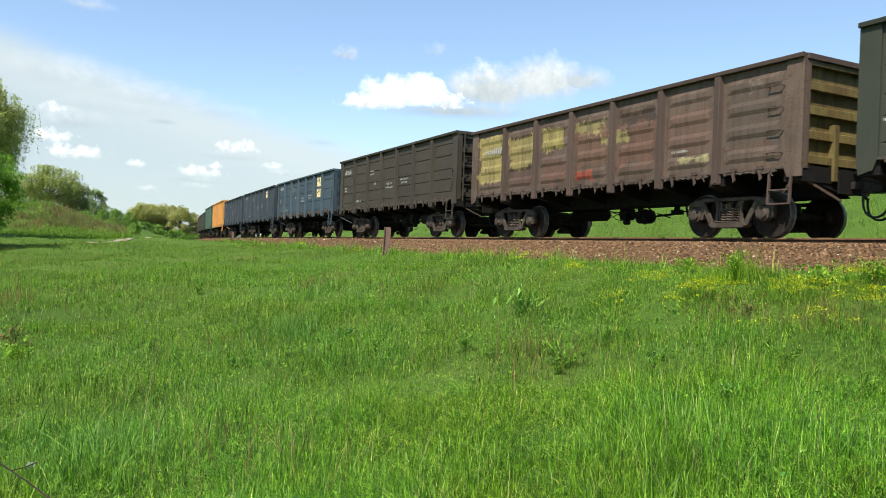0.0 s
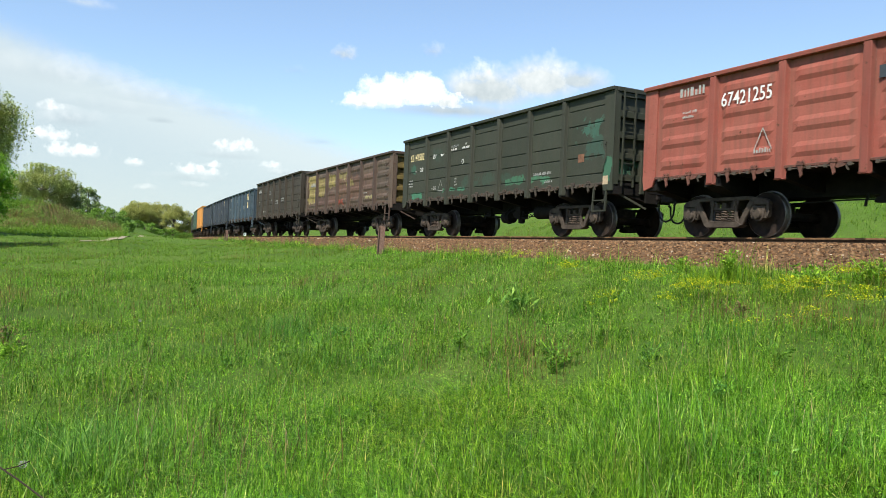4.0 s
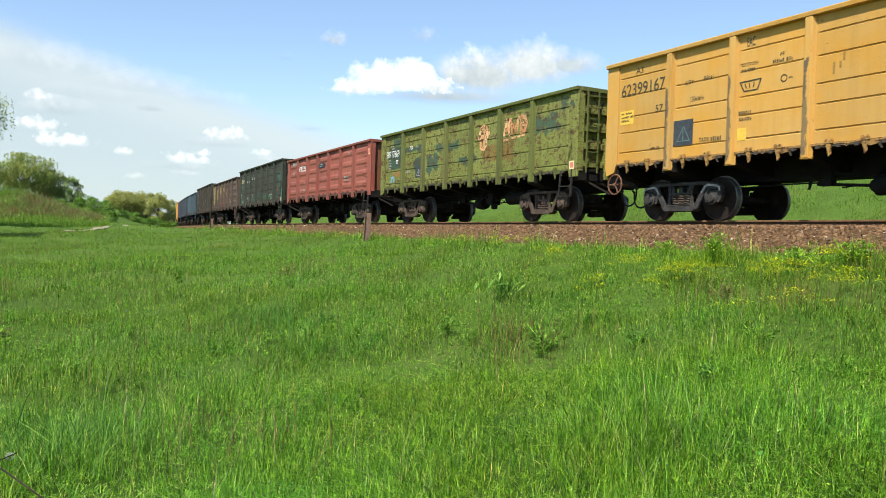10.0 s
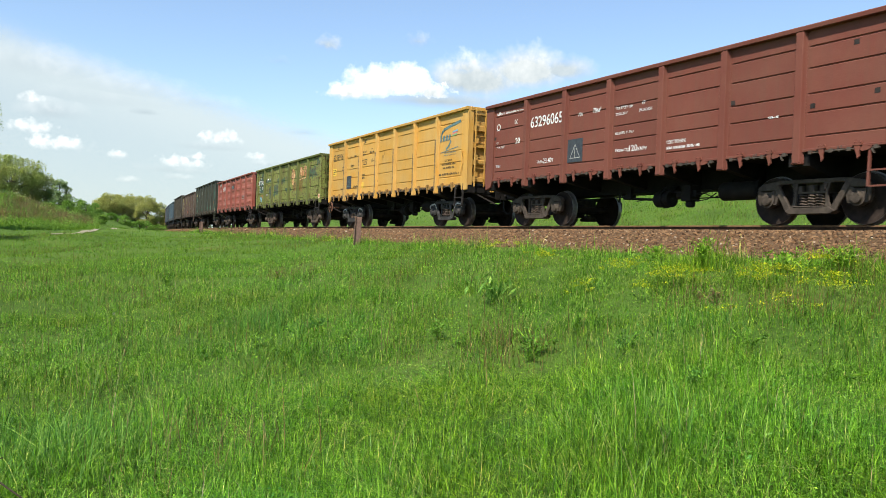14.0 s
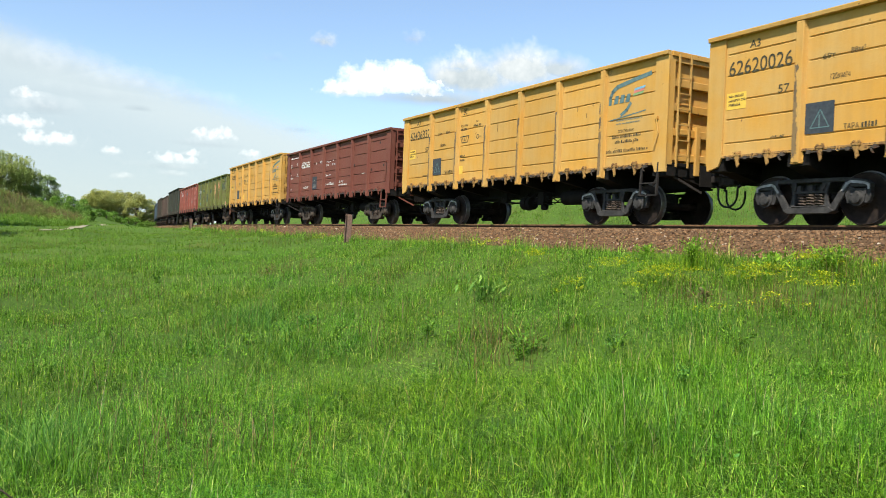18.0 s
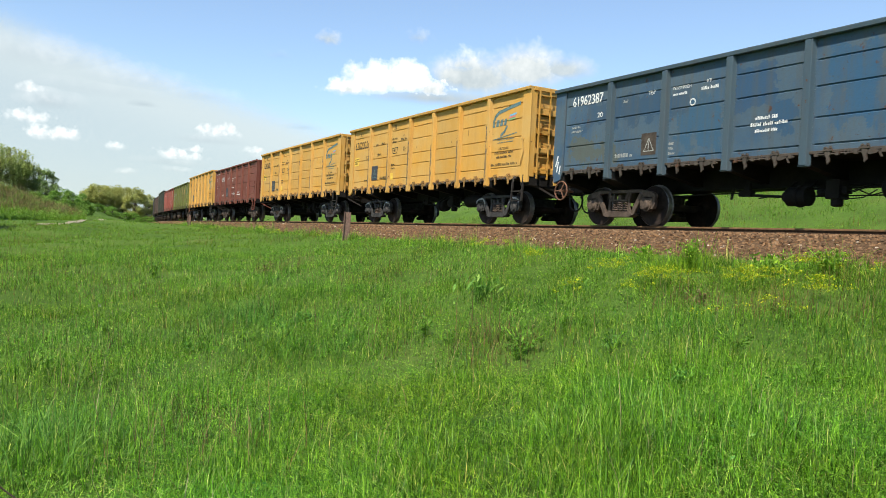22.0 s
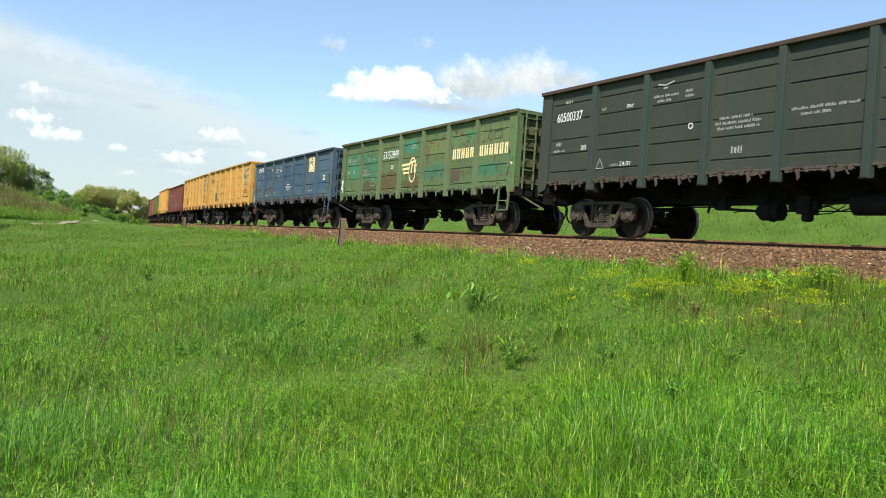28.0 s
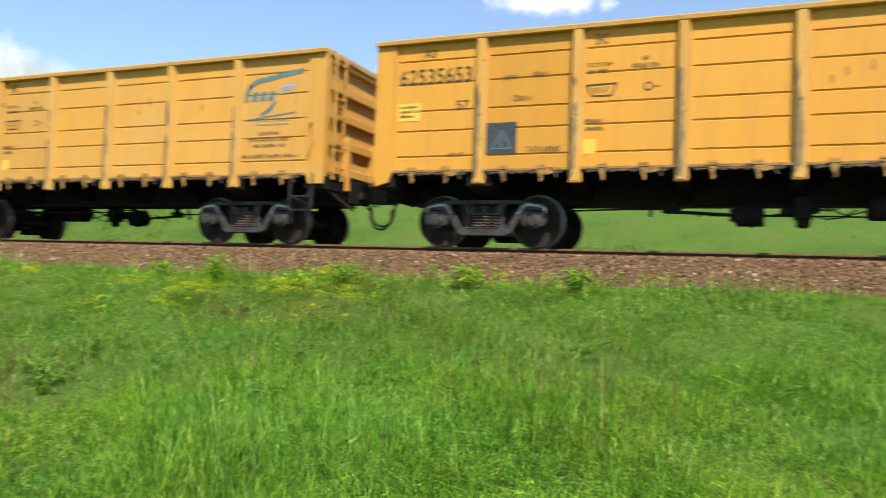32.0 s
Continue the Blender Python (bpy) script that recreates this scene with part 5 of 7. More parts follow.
def flower_patch(az0, az1, el0, el1, n, seed, size=0.018, height=0.26):
    """Yellow spurge flowers on stems, over a stretch of the meadow."""
    rng = np.random.default_rng(seed)
    at = []
    for _ in range(max(1, n // 7)):
        m = spot(rng.uniform(az0, az1), rng.uniform(el0, el1))
        for _ in range(min(n, 8)):
            x, y = m.x + rng.normal(0, 0.13), m.y + rng.normal(0, 0.16)
            if track_offset(x, y) > 3.75:
                at.append(Vector((x, y, float(ground_z(x, y)))))
    if not at:
        at.append(m)
    c, st = [], Shape()
    for p in at:
        h = height * rng.uniform(0.7, 1.25)
        q = p + Vector((rng.normal(0, 0.05), rng.normal(0, 0.05), h))
        st.v += [tuple(p + Vector((-0.003, 0, 0))), tuple(p + Vector((0.003, 0, 0))), tuple(q)]
        st.f.append((len(st.v) - 3, len(st.v) - 2, len(st.v) - 1))
        for _ in range(36):
            c.append((q.x + rng.normal(0, 0.042), q.y + rng.normal(0, 0.042), q.z + rng.normal(0, 0.016)))
    v, f = leaves(np.array(c), size, rng, 0.0, 0.9)
    tagged(new("yellow_flowers", cloud_mesh("yellow_flowers", v, f, PETAL)), "yellow wildflowers at the foot of the ballast", "wildflowers", kind="stuff")
    tagged(new("flower_stems", st.mesh("flower_stems", HERB, fix=False)), "thin green stems of the yellow wildflowers", "wildflowers", kind="stuff")


flower_patch(43.5, 51.5, -3.0, -2.0, 18, 31)
flower_patch(51, 60, -3.0, -2.0, 14, 32)
flower_patch(32, 37.5, -0.9, 0.1, 70, 33)
flower_patch(17, 31, -0.7, -0.1, 60, 34)
flower_patch(39.6, 39.9, -4.0, -3.9, 7, 35, 0.024, 0.22)
flower_patch(45.7, 47.4, -2.9, -2.5, 40, 331)
flower_patch(42.0, 44.4, -2.5, -2.1, 16, 332)
flower_patch(52.4, 54.3, -2.6, -2.2, 16, 333)
flower_patch(55.8, 57.6, -3.1, -2.7, 26, 334)
flower_patch(36.4, 38.2, -1.7, -1.3, 16, 335)
flower_patch(33.6, 35.6, -0.8, -0.5, 24, 336)
flower_patch(44.3, 45.0, -3.9, -3.6, 8, 337)
flower_patch(52.6, 53.6, -4.9, -4.6, 6, 338)
flower_patch(49.9, 50.1, -6.0, -5.9, 3, 339)
flower_patch(60, 80, -1.8, -0.2, 50, 37)
flower_patch(55, 57.5, -1.6, -0.7, 30, 38)


def leafy_weed(az, el, height, spread, n, size, mat, label, seed, narrow=0.45, droop=0.2, per=30):
    """A single bushy weed: stems and separate leaves."""
    rng = np.random.default_rng(seed)
    p = spot(az, el)
    w = tagged(new("wild_plant"), label, "wild plant")
    w.location = p
    c, st = [], Shape()
    for _ in range(max(5, n // 30)):
        a, s = rng.uniform(0, 6.28), abs(rng.normal(0, spread * 0.6))
        tip = Vector((math.cos(a) * s, math.sin(a) * s, height * rng.uniform(0.6, 1.0)))
        st.tube([(0, 0, -0.03), tuple(tip * 0.5 + Vector((0, 0, height * 0.1))), tuple(tip)], 0.006, 4)
        for _ in range(per):
            u = rng.uniform(0.25, 1.0)
            c.append(tuple(tip * u + Vector((rng.normal(0, size * 0.7), rng.normal(0, size * 0.7), rng.normal(0, size * 0.4)))))
    v, f = leaves(np.array(c), size, rng, droop, narrow)
    part("stem", st.mesh("stem", HERB, fix=False), w)
    tagged(part("foliage", cloud_mesh("foliage", v, f, mat), w), kind="stuff")


leafy_weed(33.6, -4.5, 0.42, 0.30, 300, 0.19, HERBGREY, "large grey-green broad-leaved weed in the meadow", 41, 0.24, -1.3, 9)
leafy_weed(29.6, -7.3, 0.30, 0.24, 190, 0.055, DARKLEAF, "dark green bushy weed in the meadow", 42)
coarse_clump(48.5, -1.35, 260, 0.36, 0.016, LUSH, "tall bright green grass tuft beside the ballast", 260, 0.15)
coarse_clump(46.6, -1.4, 300, 0.28, 0.014, LUSH, "bright green grass tuft beside the ballast", 261, 0.22)
leafy_weed(48.5, -1.3, 0.56, 0.22, 480, 0.055, LUSH, "bright green leafy bush beside the ballast", 43)
leafy_weed(45.3, -0.9, 0.34, 0.45, 520, 0.05, LUSH, "low bright green bush beside the ballast", 44)
leafy_weed(49.4, -4.3, 0.34, 0.22, 160, 0.05, SORREL, "brownish dry weed standing in the grass", 45)
leafy_weed(36.8, -8.2, 0.30, 0.30, 180, 0.06, DARKLEAF, "dark green clump of weeds in the grass", 46)
leafy_weed(20.8, -7.0, 0.26, 0.35, 240, 0.05, BLUEGREEN, "blue-green clump of weeds in the grass", 47)
leafy_weed(-1.2, -8.6, 0.40, 0.45, 330, 0.07, LUSH, "bright green flowering weed in the grass", 48)
leafy_weed(-1.5, -7.5, 0.40, 0.40, 240, 0.055, SORREL, "reddish sorrel clump in the grass", 49)
leafy_weed(57.3, -1.2, 0.42, 0.45, 520, 0.06, LUSH, "green leafy weed beside the ballast", 50)
leafy_weed(53.6, -1.4, 0.34, 0.5, 420, 0.13, LUSH, "broad-leaved green dock among yellow flowers", 55, 0.26, -0.8, 12)
leafy_weed(66.0, -1.0, 0.40, 0.5, 420, 0.075, LUSH, "green leafy weed at the edge of the ballast", 51)
leafy_weed(74.0, -1.1, 0.40, 0.5, 420, 0.075, LUSH, "green leafy weed at the edge of the ballast", 52)
leafy_weed(17.5, -3.2, 0.40, 0.35, 130, 0.05, SORREL, "reddish-brown stalky weed in the grass", 53)
leafy_weed(10.0, -3.8, 0.36, 0.5, 240, 0.05, DARKLEAF, "dark weed clump in the meadow", 54)

# smaller weeds scattered through the grass
WEEDS = ((36.4, -8.6, 0.26, 0.28, "dark"), (31.2, -7.9, 0.24, 0.22, "dark"), (19.2, -7.6, 0.24, 0.30, "cool"), (16.2, -8.2, 0.22, 0.30, "dark"), (22.6, -7.6, 0.22, 0.24, "dark"),
         (12.8, -9.0, 0.20, 0.28, "cool"), (26.4, -5.6, 0.26, 0.26, "dark"), (39.8, -6.4, 0.26, 0.26, "dark"), (43.4, -7.4, 0.24, 0.30, "cool"), (51.6, -6.8, 0.26, 0.30, "dark"), (48.2, -9.6, 0.22, 0.26, "cool"),
         (3.4, -10.4, 0.24, 0.30, "dark"), (7.0, -7.6, 0.24, 0.30, "dark"), (56.5, -8.6, 0.24, 0.28, "dark"), (64.0, -7.0, 0.26, 0.32, "cool"), (72.0, -6.2, 0.28, 0.32, "dark"), (84.0, -8.4, 0.26, 0.30, "dark"))
for i, (az, el, hgt, wide, tone) in enumerate(WEEDS):
    if tone == "dark":
        leafy_weed(az, el, hgt * 0.85, wide * 1.25, 170, 0.034, DARKLEAF, "low dark green weed among the grass", 400 + i, 0.5, 0.1, 34)
    else:
        leafy_weed(az, el, hgt * 0.85, wide * 1.2, 150, 0.042, BLUEGREEN, "low blue-green leafy weed among the grass", 400 + i, 0.36, -0.4, 26)
for i, (az, el, n) in enumerate(((13.9, -16.2, 46), (11.0, -17.0, 36), (16.4, -16.6, 40), (9.0, -16.0, 20), (27.0, -8.6, 50), (34.0, -9.4, 60), (37.6, -7.6, 60))):
    coarse_clump(az, el, n, 0.36, 0.0065, SORREL, "pinkish-brown grass panicles over the meadow", 440 + i, 0.22, 0.4)

# ---- posts by the line ----
STUB = Shape().box(-0.115, 0.115, -0.012, 0.012, -1.5, 0.0).box(-0.115, -0.085, -0.07, 0.07, -1.5, 0.012).box(0.085, 0.115, -0.07, 0.07, -1.5, -0.004).mesh("marker_post", TIMBER, 0.006)
for s_, high in ((24.05, 0.19), (53.4, 0.23)):
    p = on_track(s_, 3.9)
    ob = new("marker_post", STUB)
    ob.matrix_basis = pose(p.x, p.y, high, 0, 2, -25)
    tagged(ob, "short rusty brown steel marker post beside the ballast", "marker post", "posts along the line")

BARKY = m_plain("dark_dry_stem", (0.022, 0.016, 0.012), (0.05, 0.036, 0.027), 20, 0.9)
# a dry stem and a seed head near the standpoint
def dandelion(az, el, h, seed):
    rng = np.random.default_rng(seed)
    p = spot(az, el)
    d = tagged(new("dandelion"), "white dandelion seed head on a thin stem in the grass", "dandelion")
    d.location = p
    part("stem", Shape().tube([(0, 0, -0.02), (0.01, 0.005, h * 0.6), (0.015, 0, h)], 0.003, 5).mesh("stem", HERB, fix=False), d)
    u = rng.normal(0, 1, (170, 3))
    u = u / np.linalg.norm(u, axis=1)[:, None] * 0.021 + np.array([0.015, 0, h])
    v, f = leaves(u, 0.007, rng, 0, 0.8)
    part("seed_head", cloud_mesh("seed_head", v, f, DIM_INK), d, "white fluffy seed head")


for i, (az, el, h) in enumerate(((-0.36, -17.73, 0.26), (6.56, -6.9, 0.28))):
    dandelion(az, el, h, 140 + i)
twig = Shape().tube([(-0.245, 4.343, -1.625), (-0.144, 4.248, -1.664), (-0.032, 4.15, -1.73), (0.078, 4.049, -1.803), (0.173, 3.946, -1.864)], 0.0042, 5)
twig.tube([(-0.094, 4.199, -1.691), (-0.038, 4.22, -1.688), (0.016, 4.25, -1.674)], 0.003, 4)
tagged(new("dry_twig", twig.mesh("dry_twig", BARKY, smooth=True)), "thin dark dry stem leaning over the grass", "twig")


# ---- trees and bushes ----
BARK = m_plain("grey_brown_bark", (0.07, 0.055, 0.042), (0.14, 0.115, 0.09), 5, 0.9)
BIRCH_BARK = m_plain("birch_bark", (0.18, 0.17, 0.15), (0.55, 0.53, 0.49), 4, 0.8)
WILLOW = leaf_material("willow_leaves", [(0.0, (0.23, 0.29, 0.08)), (0.5, (0.34, 0.41, 0.12)), (1.0, (0.47, 0.52, 0.20))], through_light=0.5, patchy=False)
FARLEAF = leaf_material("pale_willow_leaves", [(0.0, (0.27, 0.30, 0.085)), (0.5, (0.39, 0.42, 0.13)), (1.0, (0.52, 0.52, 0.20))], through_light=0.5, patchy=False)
BIRCH = leaf_material("birch_leaves", [(0.0, (0.19, 0.26, 0.06)), (0.5, (0.32, 0.39, 0.10)), (1.0, (0.46, 0.52, 0.18))], through_light=0.38, patchy=False)
MAPLE = leaf_material("fresh_maple_leaves", [(0.0, (0.08, 0.20, 0.012)), (0.5, (0.16, 0.35, 0.025)), (1.0, (0.25, 0.45, 0.045))], through_light=0.4, patchy=False)
ALDER = leaf_material("alder_leaves", [(0.0, (0.16, 0.24, 0.08)), (0.5, (0.24, 0.34, 0.12)), (1.0, (0.34, 0.44, 0.18))], through_light=0.35, patchy=False)
BUSH = leaf_material("bush_leaves", [(0.0, (0.09, 0.19, 0.025)), (0.5, (0.165, 0.31, 0.045)), (1.0, (0.27, 0.42, 0.08))], through_light=0.35, patchy=False)


def tree(name, label, az, r, base, top, half, n, leaf, mat, bark, seed, limbs=9, hang=0.0, low=0.3, category="tree", lumps=3):
    """A tree or bush at a bearing and distance: trunk, limbs and a crown of separate leaves gathered in clumps."""
    rng = np.random.default_rng(seed)
    x, y = r * math.sin(radians(az)), r * math.cos(radians(az))
    t = tagged(new(name), label, category)
    t.location = (x, y, base)
    h = top - base
    wood, c = Shape(), []
    wood.tube([(0, 0, -0.6), (0.05 * h * rng.normal(0, 0.4), 0.02 * h, h * 0.35), (0.05 * h * rng.normal(0, 0.5), 0, h * 0.82)], 0.1, 8, radii=[h * 0.028 + 0.03, h * 0.02 + 0.02, 0.02])
    ends = []
    zc, hz = h * (low + 1) / 2, h * (1 - low) / 2
    for i in range(limbs * lumps):
        q = Vector(rng.normal(0, 1, 3)).normalized() * rng.uniform(0.35, 1.0) ** 0.5
        wide = 1.0 if q.z < 0.1 else 1.0 - 0.25 * q.z
        e = Vector((q.x * half * 0.82 * wide, q.y * half * 0.82 * wide, zc + q.z * hz * 0.86))
        ends.append(e)
        if i % lumps == 0:
            p0 = Vector((0, 0, min(h * 0.75, max(h * 0.12, e.z * 0.55))))
            wood.tube([p0, (p0 + e) / 2 + Vector((0, 0, h * 0.03)), e], 0.03, 5, radii=[h * 0.011 + 0.01, h * 0.007 + 0.006, 0.01])
    per = n // len(ends)
    for e in ends:
        sp = half * rng.uniform(0.16, 0.28)
        out = rng.normal(0, 1, (per, 3))
        out /= np.linalg.norm(out, axis=1)[:, None]
        q = out * (sp * rng.uniform(0.45, 1.08, per) ** 0.7)[:, None] * np.array([1.0, 1.0, 0.72]) + np.array(tuple(e))
        if hang:
            strands = max(2, per // 30)
            k = rng.integers(0, strands, per)
            col = (np.clip(rng.normal(0, 0.6, (strands, 2)), -1.1, 1.1) * sp)[k]
            q[:, 0], q[:, 1] = e.x + col[:, 0] + rng.normal(0, leaf * 0.5, per), e.y + col[:, 1] + rng.normal(0, leaf * 0.5, per)
            q[:, 2] = e.z + sp * 0.4 - rng.uniform(0, 1, per) ** 1.2 * hang * rng.uniform(0.4, 1.0, strands)[k]
        c.append(q)
    c = np.concatenate(c)
    c[:, 2] = np.clip(c[:, 2], 0.05, h * 1.02)
    v, f = leaves(c, leaf, rng, 0.4, 0.55)
    part("trunk", wood.mesh("trunk", bark, smooth=True, fix=False), t)
    part("crown", cloud_mesh("crown", v, f, mat), t)
    return t


def gz(az, r):
    return float(ground_z(r * math.sin(radians(az)), r * math.cos(radians(az))))


tree("birch_tree", "tall weeping birch with hanging thin branches", -4.1, 52, gz(-4.1, 52), 8.9, 3.35, 70000, 0.11, BIRCH, BIRCH_BARK, 61, limbs=22, hang=2.0, low=0.34, lumps=4)
tree("maple_tree", "young fresh green maple with dense leaves", -4.2, 40, gz(-4.2, 40), 3.9, 2.3, 26000, 0.11, MAPLE, BARK, 62, limbs=16, low=0.06, lumps=5)
tree("maple_tree", "young fresh green maple with dense leaves", -9.0, 38, gz(-9, 38), 5.2, 3.0, 9000, 0.16, MAPLE, BARK, 63, limbs=14, low=0.08)
tree("willow_tree", "broad olive-green willow behind the bank", 0.3, 112, gz(0.3, 112) - 0.6, 9.0, 4.4, 48000, 0.15, WILLOW, BARK, 64, limbs=24, hang=1.3, low=0.10, lumps=4)
tree("willow_tree", "olive-green willow behind the bank", 1.7, 114, gz(1.7, 114) - 0.6, 7.0, 2.9, 22000, 0.15, WILLOW, BARK, 65, limbs=18, hang=1.1, low=0.10, lumps=4)
tree("willow_tree", "olive-green willow behind the bank", -1.9, 116, gz(-1.9, 116) - 0.6, 7.9, 4.0, 16000, 0.18, WILLOW, BARK, 66, limbs=14, hang=1.3, low=0.12)
tree("alder_tree", "round dark green alder beside the willows", 3.05, 112, gz(3.05, 112) - 0.6, 6.2, 1.75, 18000, 0.13, ALDER, BARK, 67, limbs=16, low=0.05, lumps=4)
for i, (az, r, top, half) in enumerate(((4.1, 92, 2.9, 1.5), (4.7, 88, 2.5, 1.3), (5.25, 95, 2.7, 1.1), (5.6, 80, 0.95, 0.8), (3.6, 90, 2.5, 1.2), (2.5, 80, 2.0, 1.0), (4.3, 78, 1.3, 0.8))):
    tree("bush", "fresh green bush on top of the bank", az, r, gz(az, r) - 0.1, max(top, gz(az, r) + 0.9), half, 5200, 0.10, BUSH, BARK, 70 + i, limbs=10, low=0.05, category="bush", lumps=4)
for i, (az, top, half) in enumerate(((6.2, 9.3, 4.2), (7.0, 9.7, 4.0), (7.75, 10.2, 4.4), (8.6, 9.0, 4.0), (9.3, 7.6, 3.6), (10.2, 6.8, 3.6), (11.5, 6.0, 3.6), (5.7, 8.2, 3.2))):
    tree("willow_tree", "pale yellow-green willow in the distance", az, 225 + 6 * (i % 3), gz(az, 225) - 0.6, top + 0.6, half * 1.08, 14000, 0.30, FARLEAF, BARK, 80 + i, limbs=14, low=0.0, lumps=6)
for i in range(9):
    az = 6.2 + i * 0.47
    tree("bush", "green bush at the foot of the distant trees", az, 165 + 9 * (i % 2), gz(az, 165) - 0.1, gz(az, 165) + 1.5 + 0.9 * ((i * 7) % 3) / 2, 1.6, 2400, 0.18, BUSH, BARK, 95 + i, limbs=8, low=0.05, category="bush")
for i in range(20):
    az, r = 10.4 + i * 0.8, 195 + 7 * (i % 3)
    tree("bush", "green bush in the distance behind the railway", az, r, gz(az, r) - 0.1, gz(az, r) + 3.4 + 0.8 * ((i * 5) % 3), 2.9, 1500, 0.30, BUSH, BARK, 300 + i, limbs=9, low=0.02, category="bush")
# undergrowth of the bank
def on_bank(rng, n):
    r, az = rng.uniform(56, 92, n), np.radians(rng.uniform(-12, 5.5, n))
    return r * np.sin(az), r * np.cos(az)


def mid_slope(x, y, g):
    """The belt of dry growth half way up the bank."""
    up = np.degrees(np.arctan2(ground_z(x, y) - EYE, np.hypot(x, y))) + g.normal(0, 0.10, len(x))
    return (up > 0.40 + 0.12 * np.sin(x)) & (up < 1.60 + 0.30 * np.sin(x * 0.8 + 1) - 0.12 * np.clip(np.degrees(np.arctan2(x, y)), 0, 6))


BANK_DRY = leaf_material("dry_bank_growth", [(0.0, (0.13, 0.085, 0.05)), (0.5, (0.19, 0.14, 0.07)), (1.0, (0.22, 0.22, 0.085))], through_light=0.2)
blades("bank_stalks", 110000, 0, 0, 0, 0, 0.42, 0.022, 110, BANK_DRY, "reddish-brown dry stalks on the bank", segs=2, bend=0.5, category="undergrowth", fixed=on_bank, keep=mid_slope)
blades("bank_grass", 90000, 0, 0, 0, 0, 0.30, 0.030, 111, FARGRASS, "tall green grass on the bank", segs=2, bend=1.1, fixed=on_bank, keep=lambda x, y, g: ~mid_slope(x, y, g) | (g.uniform(0, 1, len(x)) < 0.4))


def bank_brush():
    """Leafy plants in clumps over the dry growth."""
    rng = np.random.default_rng(117)
    x, y = on_bank(rng, 260)
    c = []
    for a, b in zip(x, y):
        hgt, wide = rng.uniform(0.3, 0.95), rng.uniform(0.12, 0.4)
        k = int(rng.uniform(40, 130))
        pts = np.stack([a + rng.normal(0, wide, k), b + rng.normal(0, wide, k), rng.beta(2, 1.4, k) * hgt], -1)
        pts[:, 2] += ground_z(pts[:, 0], pts[:, 1])
        c.append(pts)
    v, f = leaves(np.concatenate(c), 0.085, rng, 0.2, 0.6)
    tagged(new("bank_brush", cloud_mesh("bank_brush", v, f, BUSH)), "leafy green weeds among the dry stalks of the bank", "undergrowth", kind="stuff")


bank_brush()


def build_road():
    pts = [(2.2, 44), (3.2, 48), (5.0, 55), (7.4, 66), (8.6, 74)]
    v, f = [], []
    fine = []
    for (a, b), (c, d) in zip(pts, pts[1:]):
        for k in range(6):
            fine.append((a + (c - a) * k / 6, b + (d - b) * k / 6))
    for i, (x, y) in enumerate(fine):
        w = 0.24 + 0.06 * math.sin(i * 1.3)
        for g in (-1, 1):
            v.append((x + g * w, y - g * w * 0.4, float(ground_z(x + g * w, y - g * w * 0.4)) + 0.045))
        if i:
            f.append((2 * i - 2, 2 * i - 1, 2 * i + 1, 2 * i))
    tagged(new("dirt_road", cloud_mesh("dirt_road", np.array(v), np.array(f), DUST)), "pale sandy dirt track through the meadow", "dirt road", kind="structure")


build_road()


